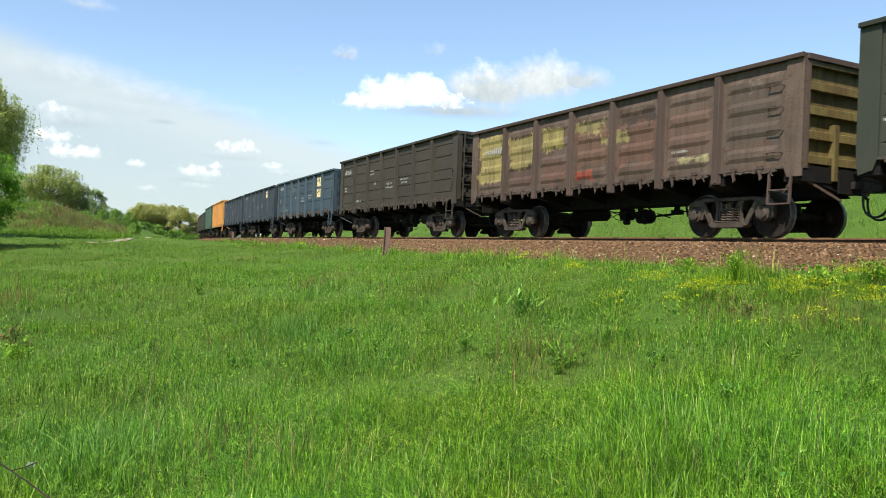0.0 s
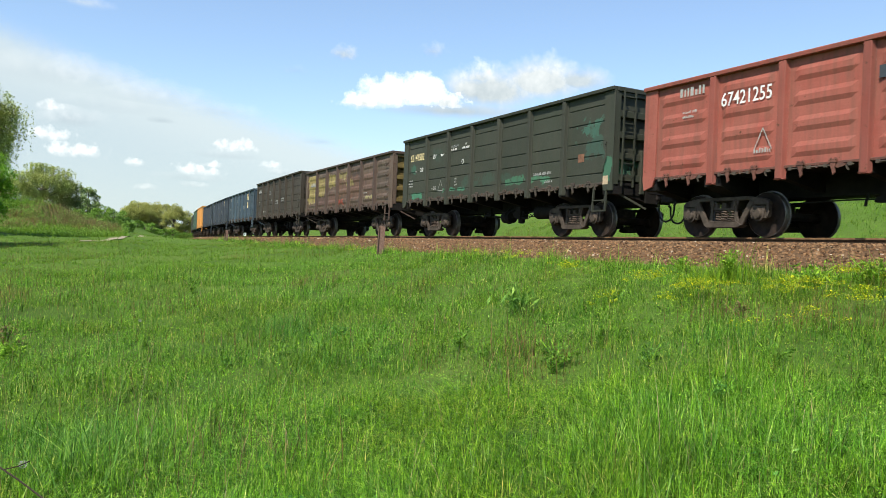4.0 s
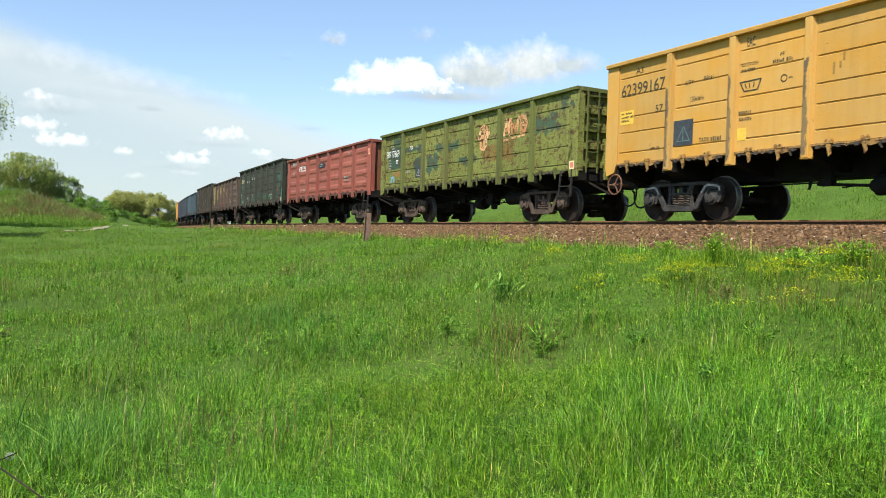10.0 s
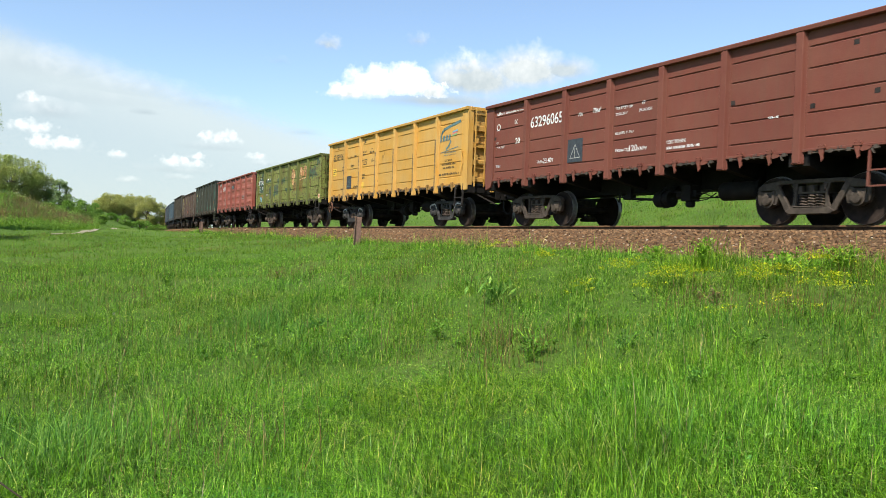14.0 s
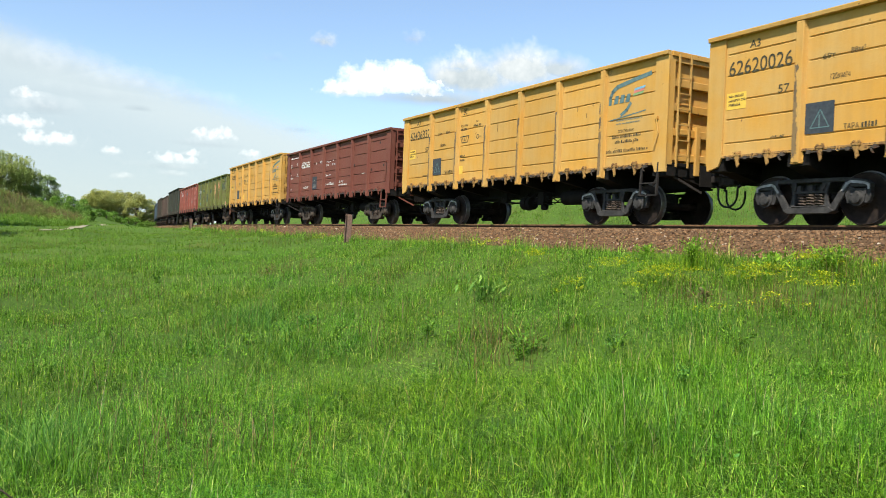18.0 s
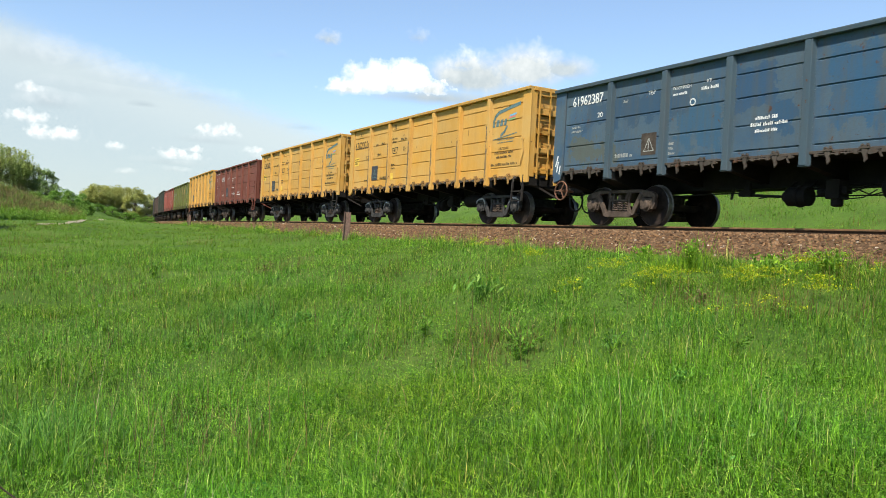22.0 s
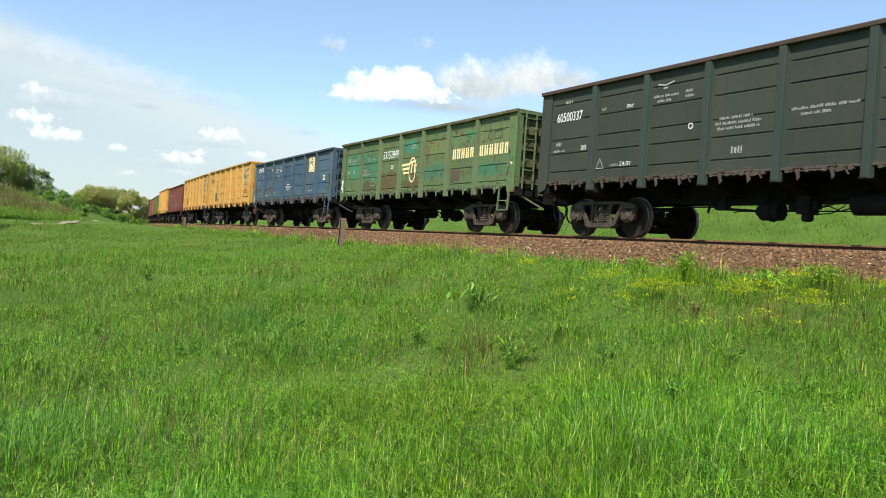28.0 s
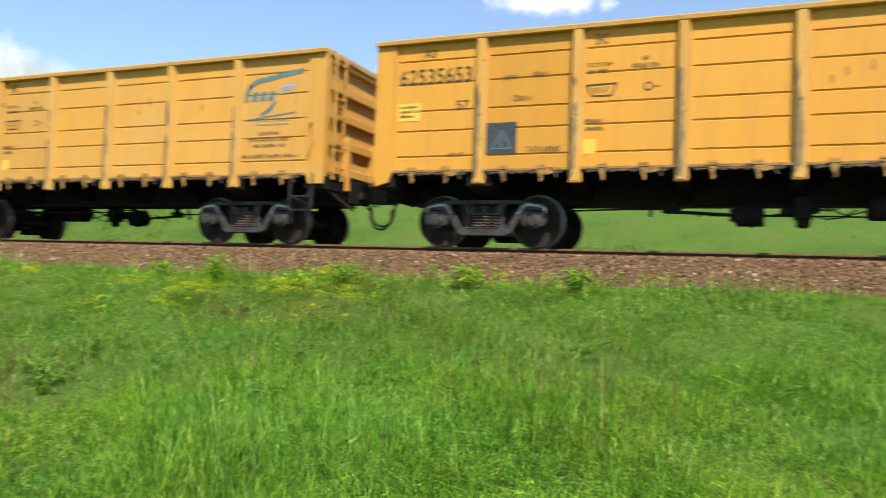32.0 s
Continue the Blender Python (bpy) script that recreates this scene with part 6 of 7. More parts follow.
# ---- clouds ----
def m_clouds():
    n = Nodes("clouds_and_haze")
    sep = n.add("SeparateXYZ")
    nrm = n.add("VectorMath", operation="NORMALIZE")
    n.link(n.coords(), nrm.inputs[0])
    n.link(nrm.outputs[0], sep.inputs[0])
    az = n.math("MULTIPLY", n.math("ARCTAN2", sep.outputs[0], sep.outputs[1]), 57.2958)
    el = n.math("MULTIPLY", n.math("ARCSINE", sep.outputs[2]), 57.2958)
    puff = n.noise(46, 8, 0.6, nrm.outputs[0])
    puff2 = n.noise(24, 6, 0.6, nrm.outputs[0])
    fluff = n.noise(105, 4, 0.52, nrm.outputs[0])
    wisp = n.noise(5.0, 7, 0.62, n.scaled(1, 1, 3.0))
    rag = n.math("SUBTRACT", n.math("ADD", n.math("ADD", n.math("MULTIPLY", puff, 0.5), n.math("MULTIPLY", puff2, 0.38)), n.math("MULTIPLY", fluff, 0.12)), 0.5)
    fine_rag = n.math("SUBTRACT", n.math("ADD", n.math("MULTIPLY", puff, 0.35), n.math("MULTIPLY", fluff, 0.65)), 0.5)
    alpha, lit = None, None
    # bearing, height, half width, half height, density, brightness, softness
    for a, e, w, h, dens, bright, soft in CLOUDS:
        da = n.math("DIVIDE", n.math("SUBTRACT", az, a), w)
        de = n.math("DIVIDE", n.math("SUBTRACT", el, e), h)
        low = n.math("MAXIMUM", n.math("MULTIPLY", de, -1.75), de)
        d = n.math("SQRT", n.math("ADD", n.math("MULTIPLY", da, da), n.math("MULTIPLY", low, low)))
        edgy = fine_rag if w < 2.15 else rag
        d = n.math("ADD", n.math("MULTIPLY", edgy, 2.5 if bright > 0.9 else 1.9 if w < 2.15 else 1.3), n.math("SUBTRACT", 1.0, d))
        under = n.math("MULTIPLY", n.math("SUBTRACT", 0.05, de, True), 0.7)
        m = n.math("MULTIPLY", n.math("DIVIDE", d, n.math("ADD", under, soft), True), dens)
        glow = n.math("MULTIPLY", m, n.math("ADD", n.math("MULTIPLY", n.math("ADD", n.math("MULTIPLY", de, 0.8), n.math("MULTIPLY", edgy, 2.8)), 0.34 * bright), bright))
        alpha = m if alpha is None else n.math("MAXIMUM", alpha, m)
        lit = glow if lit is None else n.math("MAXIMUM", lit, glow)
    # the veil over the lower sky, and the haze at the horizon
    edge = n.math("SUBTRACT", n.math("SUBTRACT", 12.4, n.math("MULTIPLY", az, 0.24)), el)
    streaky = n.math("MULTIPLY", n.math("SUBTRACT", wisp, 0.5), 2.0)
    veil = n.math("MULTIPLY", n.ramp(n.math("ADD", n.math("MULTIPLY", edge, 0.40), n.math("MULTIPLY", streaky, 1.5)), [(0.0, 0.1), (0.12, 0.7), (0.5, 1.0)]), 0.86)
    pale = n.ramp(n.math("ADD", n.math("MULTIPLY", edge, 0.14), n.math("MULTIPLY", streaky, 0.7)), [(0.0, 0.0), (0.12, 1.0), (0.35, 0.85), (0.75, 0.0)])
    mottled = n.math("MULTIPLY", n.ramp(n.noise(11.0, 6, 0.6, n.scaled(1, 1, 2.6, (1, 4, 2))), [(0.44, 0.0), (0.60, 1.0)]), n.ramp(n.math("MULTIPLY", edge, 0.3), [(0.0, 0.0), (0.4, 0.9)]))
    pale = n.math("MAXIMUM", pale, mottled)
    haze = n.math("MULTIPLY", n.ramp(n.math("DIVIDE", el, 24.0), [(0.0, 0.62), (0.25, 0.36), (0.5, 0.10), (0.8, 0.0)]), n.ramp(wisp, [(0.25, 0.6), (0.7, 1.0)]))
    thin = n.math("MULTIPLY", n.ramp(n.noise(5.0, 9, 0.68, n.scaled(1, 0.6, 4.5, (3, 1, 2))), [(0.45, 0.0), (0.72, 0.52)]), n.ramp(n.math("DIVIDE", el, 30.0), [(0.85, 1.0), (1.0, 0.0)]))
    back = n.math("MAXIMUM", n.math("MAXIMUM", veil, haze), thin)
    total = n.math("MAXIMUM", alpha, back)
    em = n.add("Emission")
    share = n.math("DIVIDE", alpha, n.math("MAXIMUM", total, 0.001), True)
    cloud_val = n.math("DIVIDE", lit, n.math("MAXIMUM", alpha, 0.02))
    grey = n.mix(1.0, n.ramp(n.math("MULTIPLY", cloud_val, 0.8), [(0.0, (0.0, 0.0, 0.0)), (0.35, (0.31, 0.36, 0.385)), (0.62, (0.61, 0.68, 0.69)), (1.0, (1.25, 1.25, 1.19))]), (0.66, 0.66, 0.66), "MULTIPLY")
    n.link(n.mix(share, n.mix(pale, (0.335, 0.408, 0.436), (0.465, 0.514, 0.503)), grey), em.inputs[0])
    em.inputs[1].default_value = 1.0
    tr = n.add("BsdfTransparent")
    mx = n.add("MixShader")
    n.link(total, mx.inputs[0])
    n.link(tr.outputs[0], mx.inputs[1])
    n.link(em.outputs[0], mx.inputs[2])
    n.link(mx.outputs[0], n.out.inputs[0])
    return n.mat


CLOUDS = ((21.3, 10.6, 1.9, 0.9, 1.0, 1.0, 0.6), (22.9, 11.1, 2.3, 1.9, 1.0, 1.10, 0.45), (25.4, 11.3, 2.7, 1.9, 1.0, 1.12, 0.45), (27.6, 10.9, 2.0, 1.3, 0.95, 0.95, 0.6),
          (30.6, 11.7, 4.6, 2.4, 0.95, 0.80, 0.6), (34.4, 12.4, 4.0, 2.4, 0.95, 0.84, 0.6), (37.0, 12.6, 3.0, 1.5, 0.9, 0.78, 0.7), (30.0, 12.7, 2.2, 1.3, 0.9, 0.92, 0.6), (28.0, 10.3, 8.0, 1.2, 0.85, 0.66, 0.9),
          (1.0, 10.6, 5.6, 1.6, 0.75, 0.84, 1.3), (6.6, 9.8, 4.6, 1.3, 0.7, 0.82, 1.3), (11.2, 9.2, 3.2, 0.8, 0.55, 0.78, 1.3), (4.0, 8.8, 5.5, 0.8, 0.45, 0.76, 1.3),
          (19.7, 13.9, 1.2, 0.9, 0.7, 0.76, 0.9), (26.3, 14.5, 1.3, 0.8, 0.5, 0.76, 1.0), (16.2, 12.5, 1.2, 0.5, 0.3, 0.66, 1.1),
          (1.4, 7.7, 2.4, 1.1, 0.9, 0.80, 0.9), (0.2, 8.3, 1.0, 0.6, 0.9, 0.95, 0.8), (0.2, 6.5, 1.6, 0.6, 0.95, 1.0, 0.8), (2.1, 5.55, 2.1, 0.75, 1.0, 1.04, 0.7), (5.5, 5.15, 0.7, 0.4, 0.9, 0.95, 0.9),
          (12.3, 6.7, 1.7, 0.75, 0.95, 0.98, 0.8), (11.6, 6.15, 2.9, 0.5, 0.8, 0.74, 1.1), (9.6, 4.85, 1.9, 0.6, 0.95, 1.0, 0.8), (10.6, 5.35, 0.8, 0.4, 0.9, 1.0, 0.8), (9.4, 4.4, 3.0, 0.5, 0.7, 0.76, 1.2), (14.9, 5.6, 0.9, 0.45, 0.9, 0.98, 0.9), (15.6, 5.2, 1.6, 0.4, 0.8, 0.8, 1.1),
          (6.3, 3.5, 1.0, 0.35, 0.7, 0.86, 1.1), (9.4, 3.9, 1.3, 0.35, 0.7, 0.88, 1.1), (17.0, 4.2, 2.4, 0.5, 0.65, 0.76, 1.2), (7.2, 8.2, 1.1, 0.35, 0.45, 0.54, 1.1), (18.3, 7.6, 1.5, 0.45, 0.4, 0.56, 1.1),
          (2.0, 15.3, 2.2, 0.7, 0.6, 0.92, 1.0), (61.5, 15.0, 2.0, 1.2, 0.9, 1.05, 0.7), (72.5, 20.2, 5.0, 1.6, 0.9, 1.05, 0.5))
CLOUDS_MAT = m_clouds()


def build_clouds():
    R = 3000.0
    azs, els = np.radians(np.arange(-50, 141, 5.0)), np.radians(np.arange(-2, 33, 2.5))
    A, E_ = np.meshgrid(azs, els)
    v = np.stack([R * np.sin(A) * np.cos(E_), R * np.cos(A) * np.cos(E_), R * np.sin(E_)], -1).reshape(-1, 3)
    i = np.arange(A.size).reshape(A.shape)
    f = np.stack([i[:-1, :-1], i[:-1, 1:], i[1:, 1:], i[1:, :-1]], -1).reshape(-1, 4)
    ob = new("backdrop_clouds", cloud_mesh("backdrop_clouds", v, f, CLOUDS_MAT, True))
    return tagged(ob, "bright cumulus clouds and thin haze in a blue sky", "clouds", kind="structure")


SKY_CLOUDS = build_clouds()


# ---- writing and marks on the wagons ----
def fit_text(w, txt, y, z, width, height, mat, proud=0.006, bold=0.006, name="lettering"):
    """Writing that begins at y, stands on z, and fills width by height."""
    me = text_mesh(txt, 1.0, mat, bold)
    c = np.empty(len(me.vertices) * 3, np.float32)
    me.vertices.foreach_get("co", c)
    c = c.reshape(-1, 3)
    lo, hi = c.min(0), c.max(0)
    sx, sz = width / (hi[0] - lo[0]), height / (hi[1] - lo[1])
    out = np.stack([-SIDE - proud - c[:, 2] * 0.5, y - (c[:, 0] - lo[0]) * sx, z + (c[:, 1] - lo[1]) * sz], -1)
    me.vertices.foreach_set("co", out.astype(np.float32).ravel())
    me.update()
    return part(name, me, w)


def lines(w, bay, u, z, rows, mat, proud=0.006):
    """Worn small print in a bay, from u metres behind its front edge: (indent, length, height) line by line downwards."""
    drop, rr = 0.0, []
    for ind, ln, h in rows:
        rr.append((ind, drop, ln, h))
        drop += h * 1.75
    return bars(w, rr, BAYS[bay][0] - u, z, mat, proud)


def bay_text(w, bay, u, txt, z, width, height, mat, proud=0.006, bold=None):
    bold = bold if bold is not None else 0.006 if height > 0.12 else 0.0
    return fit_text(w, txt, BAYS[bay][0] - u, z, width, height, mat, proud, bold)


def bay_plate(w, bay, u, z, width, height, mat, label="", name="plate", proud=0.004):
    return plate(w, BAYS[bay][0] - u, z, width, height, mat, name, label, proud)


def strokes(w, pts, width, mat, proud=0.006, name="painted_mark", label=""):
    """Broad painted strokes along points (y, z)."""
    if name == "graffiti" and len(pts) > 1:
        return [strokes(w, [line], width, mat, proud + 0.0004 * i, name, label) for i, line in enumerate(pts)]
    s = Shape()
    for line in pts:
        for (a, b), (c, d) in zip(line, line[1:]):
            v = Vector((c - a, d - b)).normalized() * width / 2
            nrm = Vector((-v.y, v.x))
            a_, b_, c_, d_ = a - v.x * 0.6, b - v.y * 0.6, c + v.x * 0.6, d + v.y * 0.6
            i = len(s.v)
            s.v += [(-SIDE - proud, a_ + nrm.x, b_ + nrm.y), (-SIDE - proud, a_ - nrm.x, b_ - nrm.y), (-SIDE - proud, c_ - nrm.x, d_ - nrm.y), (-SIDE - proud, c_ + nrm.x, d_ + nrm.y)]
            s.f.append((i, i + 1, i + 2, i + 3))
    return part(name, s.mesh(name, mat, fix=False), w, label)


def triangle_sign(w, bay, u, z, width, height, mat, ink):
    bay_plate(w, bay, u, z, width, height, mat, "dark square plate with a triangle sign")
    y = BAYS[bay][0] - u
    strokes(w, [[(y - width * 0.2, z + height * 0.18), (y - width * 0.52, z + height * 0.75), (y - width * 0.84, z + height * 0.18), (y - width * 0.2, z + height * 0.18)], [(y - width * 0.5, z + height * 0.6), (y - width * 0.5, z + height * 0.2)]], 0.02, ink, 0.009)


EMBLEM_BROWN = m_plain("worn_brown_emblem_paint", (0.07, 0.05, 0.045), (0.20, 0.13, 0.085), 14, 0.7)
WORN_CREAM = m_plain("worn_cream_paint", (0.30, 0.21, 0.13), (0.46, 0.36, 0.24), 14, 0.7)
GREY_INK = m_plain("weathered_white_paint", (0.20, 0.20, 0.18), (0.34, 0.33, 0.29), 22, 0.7)
SMEAR = m_plain("black_grease_smear", (0.19, 0.12, 0.04), (0.30, 0.18, 0.055), 18, 0.7)
SKYBLUE = m_plain("pale_blue_paint", (0.12, 0.30, 0.42), (0.2, 0.36, 0.45), 9, 0.7)
ROSE = m_plain("rose_paint", (0.5, 0.14, 0.12), (0.55, 0.22, 0.16), 9, 0.7)
SAGE = m_plain("sage_paint", (0.16, 0.28, 0.10), (0.22, 0.33, 0.15), 9, 0.7)


def yellow_marks(w, number, seed):
    rng = random.Random(seed)
    k = BLACK_INK
    bay_text(w, 0, 0.55, "A3", 3.44, 0.24, 0.15, k)
    bay_text(w, 0, 0.08, number, 2.95, 1.42, 0.29, k)
    bay_text(w, 0, 1.22, "57", 2.46, 0.24, 0.16, k)
    bay_plate(w, 0, 0.05, 2.28, 0.46, 0.33, LEMON, "bright lemon paint patch")
    lines(w, 0, 0.10, 2.52, [(0, 0.36, 0.05), (0, 0.40, 0.05), (0, 0.3, 0.05)], k, 0.008)
    lines(w, 0, 1.1, 1.62, [(0, 0.3, 0.05)], k)
    bay_text(w, 1, 0.32, "69т", 2.93, 0.24, 0.10, k)
    bay_text(w, 1, 0.84, "88м³", 2.95, 0.26, 0.10, k)
    bay_text(w, 1, 0.48, "120км/ч", 2.55, 0.36, 0.11, k)
    triangle_sign(w, 1, 0.02, 1.62, 0.56, 0.56, PLATE, TEAL_INK)
    bay_text(w, 1, 0.76, "ТАРА", 1.64, 0.28, 0.10, k)
    lines(w, 1, 1.08, 1.64, [(0, 0.30, 0.10)], k)
    bay_text(w, 2, 0.20, "EAC", 3.44, 0.20, 0.19, k)
    bay_text(w, 2, 0.06, "ПОСТРОЕН", 3.06, 0.42, 0.07, k)
    lines(w, 2, 0.06, 2.95, [(0, 0.36, 0.06)], k)
    bay_text(w, 2, 0.98, "КР", 3.12, 0.1, 0.07, k)
    lines(w, 2, 0.82, 3.0, [(0, 0.44, 0.07)], k)
    y = BAYS[2][0] - 0.06
    strokes(w, [[(y, 2.75), (y - 0.10, 2.56), (y - 0.42, 2.56), (y - 0.50, 2.76), (y, 2.75)], [(y - 0.12, 2.70), (y - 0.16, 2.62)], [(y - 0.22, 2.70), (y - 0.24, 2.62)], [(y - 0.34, 2.71), (y - 0.32, 2.62)]], 0.028, k, name="emblem", label="black outlined trapezoid emblem")
    s = Shape().turn([(-SIDE - 0.0075, 0.075), (-SIDE - 0.0072, 0.055)], (0, BAYS[2][0] - 1.08, 2.68), "x", 16, caps=False)
    part("stencil_ring", s.mesh("stencil_ring", k, fix=False), w)
    lines(w, 2, 1.18, 2.66, [(0, 0.1, 0.03)], k)
    lines(w, 2, 0.05, 2.1, [(0, 0.32, 0.07), (0.02, 0.3, 0.06)], k)
    bay_plate(w, 2, 0.03, 1.58, 0.22, 0.25, LEMON, "lemon paint patch")
    # the owner's emblem in the last bay
    y = BAYS[6][0]
    arc = [(y - 0.10, 2.86), (y - 0.11, 3.02), (y - 0.18, 3.14), (y - 0.34, 3.24), (y - 0.9, 3.33), (y - 1.42, 3.40)]
    strokes(w, [arc], 0.10, TEAL_INK, name="emblem", label="faded teal sweeping emblem")
    strokes(w, [[(y - 0.50, 2.56), (y - 0.68, 2.66), (y - 0.80, 2.80)]], 0.08, TEAL_INK, name="emblem")
    s = Shape()
    for dy, wd in ((0.22, 0.15), (0.42, 0.15), (0.62, 0.14)):
        s.prism([(y - dy, 2.84), (y - dy - wd, 2.84), (y - dy - wd - 0.03, 3.03), (y - dy - 0.06, 3.03)], -SIDE - 0.0072, -SIDE - 0.006)
    part("emblem", s.mesh("emblem", TEAL_INK, fix=False), w, "teal emblem blocks")
    for i, m in enumerate((SKYBLUE, ROSE, SAGE)):
        z = 3.10 - i * 0.06
        s = Shape().prism([(y - 0.90 + 0.02 * i, z - 0.03), (y - 1.24 + 0.02 * i, z), (y - 1.26 + 0.02 * i, z + 0.055), (y - 0.92 + 0.02 * i, z + 0.025)], -SIDE - 0.0072, -SIDE - 0.006)
        part("emblem_stripe", s.mesh("emblem_stripe", m, fix=False), w)
    strokes(w, [[(y - 0.12, 2.46), (y - 0.5, 2.50), (y - 1.3, 2.58)]], 0.025, TEAL_INK)
    bars(w, [(0.34, 0, 0.86, 0.035), (0.34, 0.08, 0.8, 0.03)], y, 2.42, TEAL_INK, 0.006)
    bay_text(w, 6, 0.42, "СОБСТВЕННИК", 2.14, 0.52, 0.07, k)
    lines(w, 6, 0.0, 2.02, [(0.22, 0.95, 0.07), (0.32, 0.78, 0.07)], k)
    lines(w, 6, 0.04, 1.68, [(0, 1.36, 0.075)], k)
    for _ in range(3):
        b = rng.choice((3, 4, 5))
        bay_plate(w, b, rng.uniform(0.3, 1.1), rng.uniform(2.3, 3.0), 0.04, rng.uniform(0.08, 0.22), SMEAR, name="stain")


for k_, num in ((4, "62399167"), (6, "62436332"), (7, "62620026"), (11, "62528435"), (12, "62535653")):
    yellow_marks(TRAIN[k_], num, k_)

# maroon
w, k = TRAIN[5], WHITE_INK
lines(w, 0, 0.12, 3.28, [(0, 0.40, 0.09)], k)
lines(w, 0, 0.58, 3.28, [(0, 0.9, 0.055)], k)
part("stencil_ring", Shape().turn([(-SIDE - 0.0075, 0.10), (-SIDE - 0.0072, 0.07)], (0, BAYS[0][0] - 0.22, 2.92), "x", 16, caps=False).mesh("stencil_ring", k, fix=False), w)
bay_text(w, 0, 1.06, "EAC", 2.92, 0.14, 0.13, k)
bay_text(w, 0, 0.14, "КР", 2.42, 0.08, 0.07, k)
bay_text(w, 0, 0.14, "29.04.2020", 2.28, 0.40, 0.07, k)
bay_text(w, 0, 1.12, "20", 2.35, 0.22, 0.17, k)
bay_text(w, 0, 0.14, "ПРОБЕГ", 1.72, 0.24, 0.07, k)
bay_text(w, 1, 0.06, "63296065", 2.72, 1.42, 0.30, k)
bay_text(w, 1, 0.40, "ТАРА", 1.70, 0.28, 0.08, k)
bay_text(w, 1, 0.70, "23.40т", 1.69, 0.44, 0.13, k)
bay_text(w, 2, 0.40, "70т", 2.78, 0.20, 0.10, k)
bay_text(w, 2, 0.98, "78м³", 2.80, 0.30, 0.12, k)
triangle_sign(w, 2, 0.0, 1.62, 0.62, 0.60, PLATE, DIM_INK)
bay_text(w, 3, 0.10, "ПОСТРОЕН 1284", 2.76, 0.58, 0.07, k)
bay_text(w, 3, 0.10, "29.04.2017", 2.62, 0.40, 0.07, k)
bay_text(w, 3, 0.98, "КР", 2.78, 0.1, 0.08, k)
bay_text(w, 3, 0.88, "29.04.2026", 2.62, 0.42, 0.07, k)
bay_text(w, 3, 0.10, "МОДЕЛЬ 12-9763", 2.15, 0.62, 0.07, k)
bay_text(w, 3, 0.10, "Vконстр", 1.72, 0.5, 0.10, k)
bay_text(w, 3, 0.60, "120", 1.72, 0.26, 0.15, k)
bay_text(w, 3, 0.88, "км/ч", 1.72, 0.28, 0.11, k)
bay_text(w, 4, 0.06, "СОБСТВЕННИК", 1.78, 0.55, 0.08, k)
lines(w, 4, 0.06, 1.66, [(0, 0.95, 0.06)], k)
lines(w, 5, 0.95, 2.02, [(0, 0.22, 0.04)], k)
for b, u, z in ((6, 0.9, 3.1), (6, 1.3, 2.2), (6, 1.5, 2.9), (5, 0.05, 2.4), (0, 0.0, 2.55), (6, 0.1, 2.1)):
    bay_plate(w, b, u, z, 0.10, 0.09, IRON, name="stain")

# blue
w = TRAIN[8]
bay_text(w, 0, 0.25, "61962387", 2.98, 1.12, 0.25, k)
bay_text(w, 0, 1.20, "20", 2.62, 0.18, 0.12, k)
lines(w, 0, 0.25, 2.42, [(0, 0.34, 0.06), (0, 0.42, 0.06)], DIM_INK)
lines(w, 1, 0.3, 2.86, [(0, 0.14, 0.07)], DIM_INK)
bay_text(w, 1, 1.1, "77м³", 2.94, 0.20, 0.09, k)
lines(w, 1, 0.1, 1.58, [(0, 0.6, 0.09)], DIM_INK)
triangle_sign(w, 1, 0.94, 1.58, 0.46, 0.50, FRAME_BROWN, DIM_INK)
bay_text(w, 2, 0.10, "ПОСТРОЕН", 2.94, 0.5, 0.07, k)
lines(w, 2, 0.10, 2.82, [(0, 0.4, 0.06)], k)
bay_text(w, 2, 1.02, "КР", 2.98, 0.12, 0.07, k)
lines(w, 2, 0.88, 2.84, [(0, 0.44, 0.07)], k)
part("stencil_ring", Shape().turn([(-SIDE - 0.0075, 0.08), (-SIDE - 0.0072, 0.055)], (0, BAYS[2][0] - 0.66, 2.62), "x", 16, caps=False).mesh("stencil_ring", k, fix=False), w)
lines(w, 2, 0.05, 1.75, [(0, 0.14, 0.06), (0, 0.12, 0.06), (0, 0.2, 0.06)], DIM_INK)
lines(w, 3, 0.42, 2.06, [(0.1, 0.5, 0.07), (0, 0.8, 0.07), (0.1, 0.5, 0.06)], k)
lines(w, 5, 0.52, 1.64, [(0, 0.56, 0.08)], DIM_INK)


def cream_emblem(w, bay, u, z, width, height):
    bay_plate(w, bay, u, z, width, height, CREAM_INK, "worn cream square with a brown and red emblem", "emblem_panel")
    y, c = BAYS[bay][0] - u - width / 2, z + height * 0.60
    strokes(w, [[(y + 0.10, c + 0.14), (y - 0.02, c + 0.20), (y - 0.16, c + 0.12), (y - 0.14, c + 0.02), (y - 0.02, c + 0.05)], [(y - 0.08, c - 0.04), (y - 0.10, c - 0.12)]], 0.075, EMBLEM_BROWN, 0.009, "emblem")
    strokes(w, [[(y + 0.30, c + 0.0), (y + 0.05, c + 0.05)]], 0.07, RUSTY, 0.010, "emblem")
    n = 9
    pts = [(y + 0.36 * math.cos(a), c - 0.02 - 0.34 * math.sin(a)) for a in np.linspace(0.15, math.pi - 0.15, n)]
    for p in pts:
        strokes(w, [[(p[0] + 0.02, p[1] - 0.03), (p[0] - 0.02, p[1] + 0.03)]], 0.04, EMBLEM_BROWN, 0.009, "emblem")


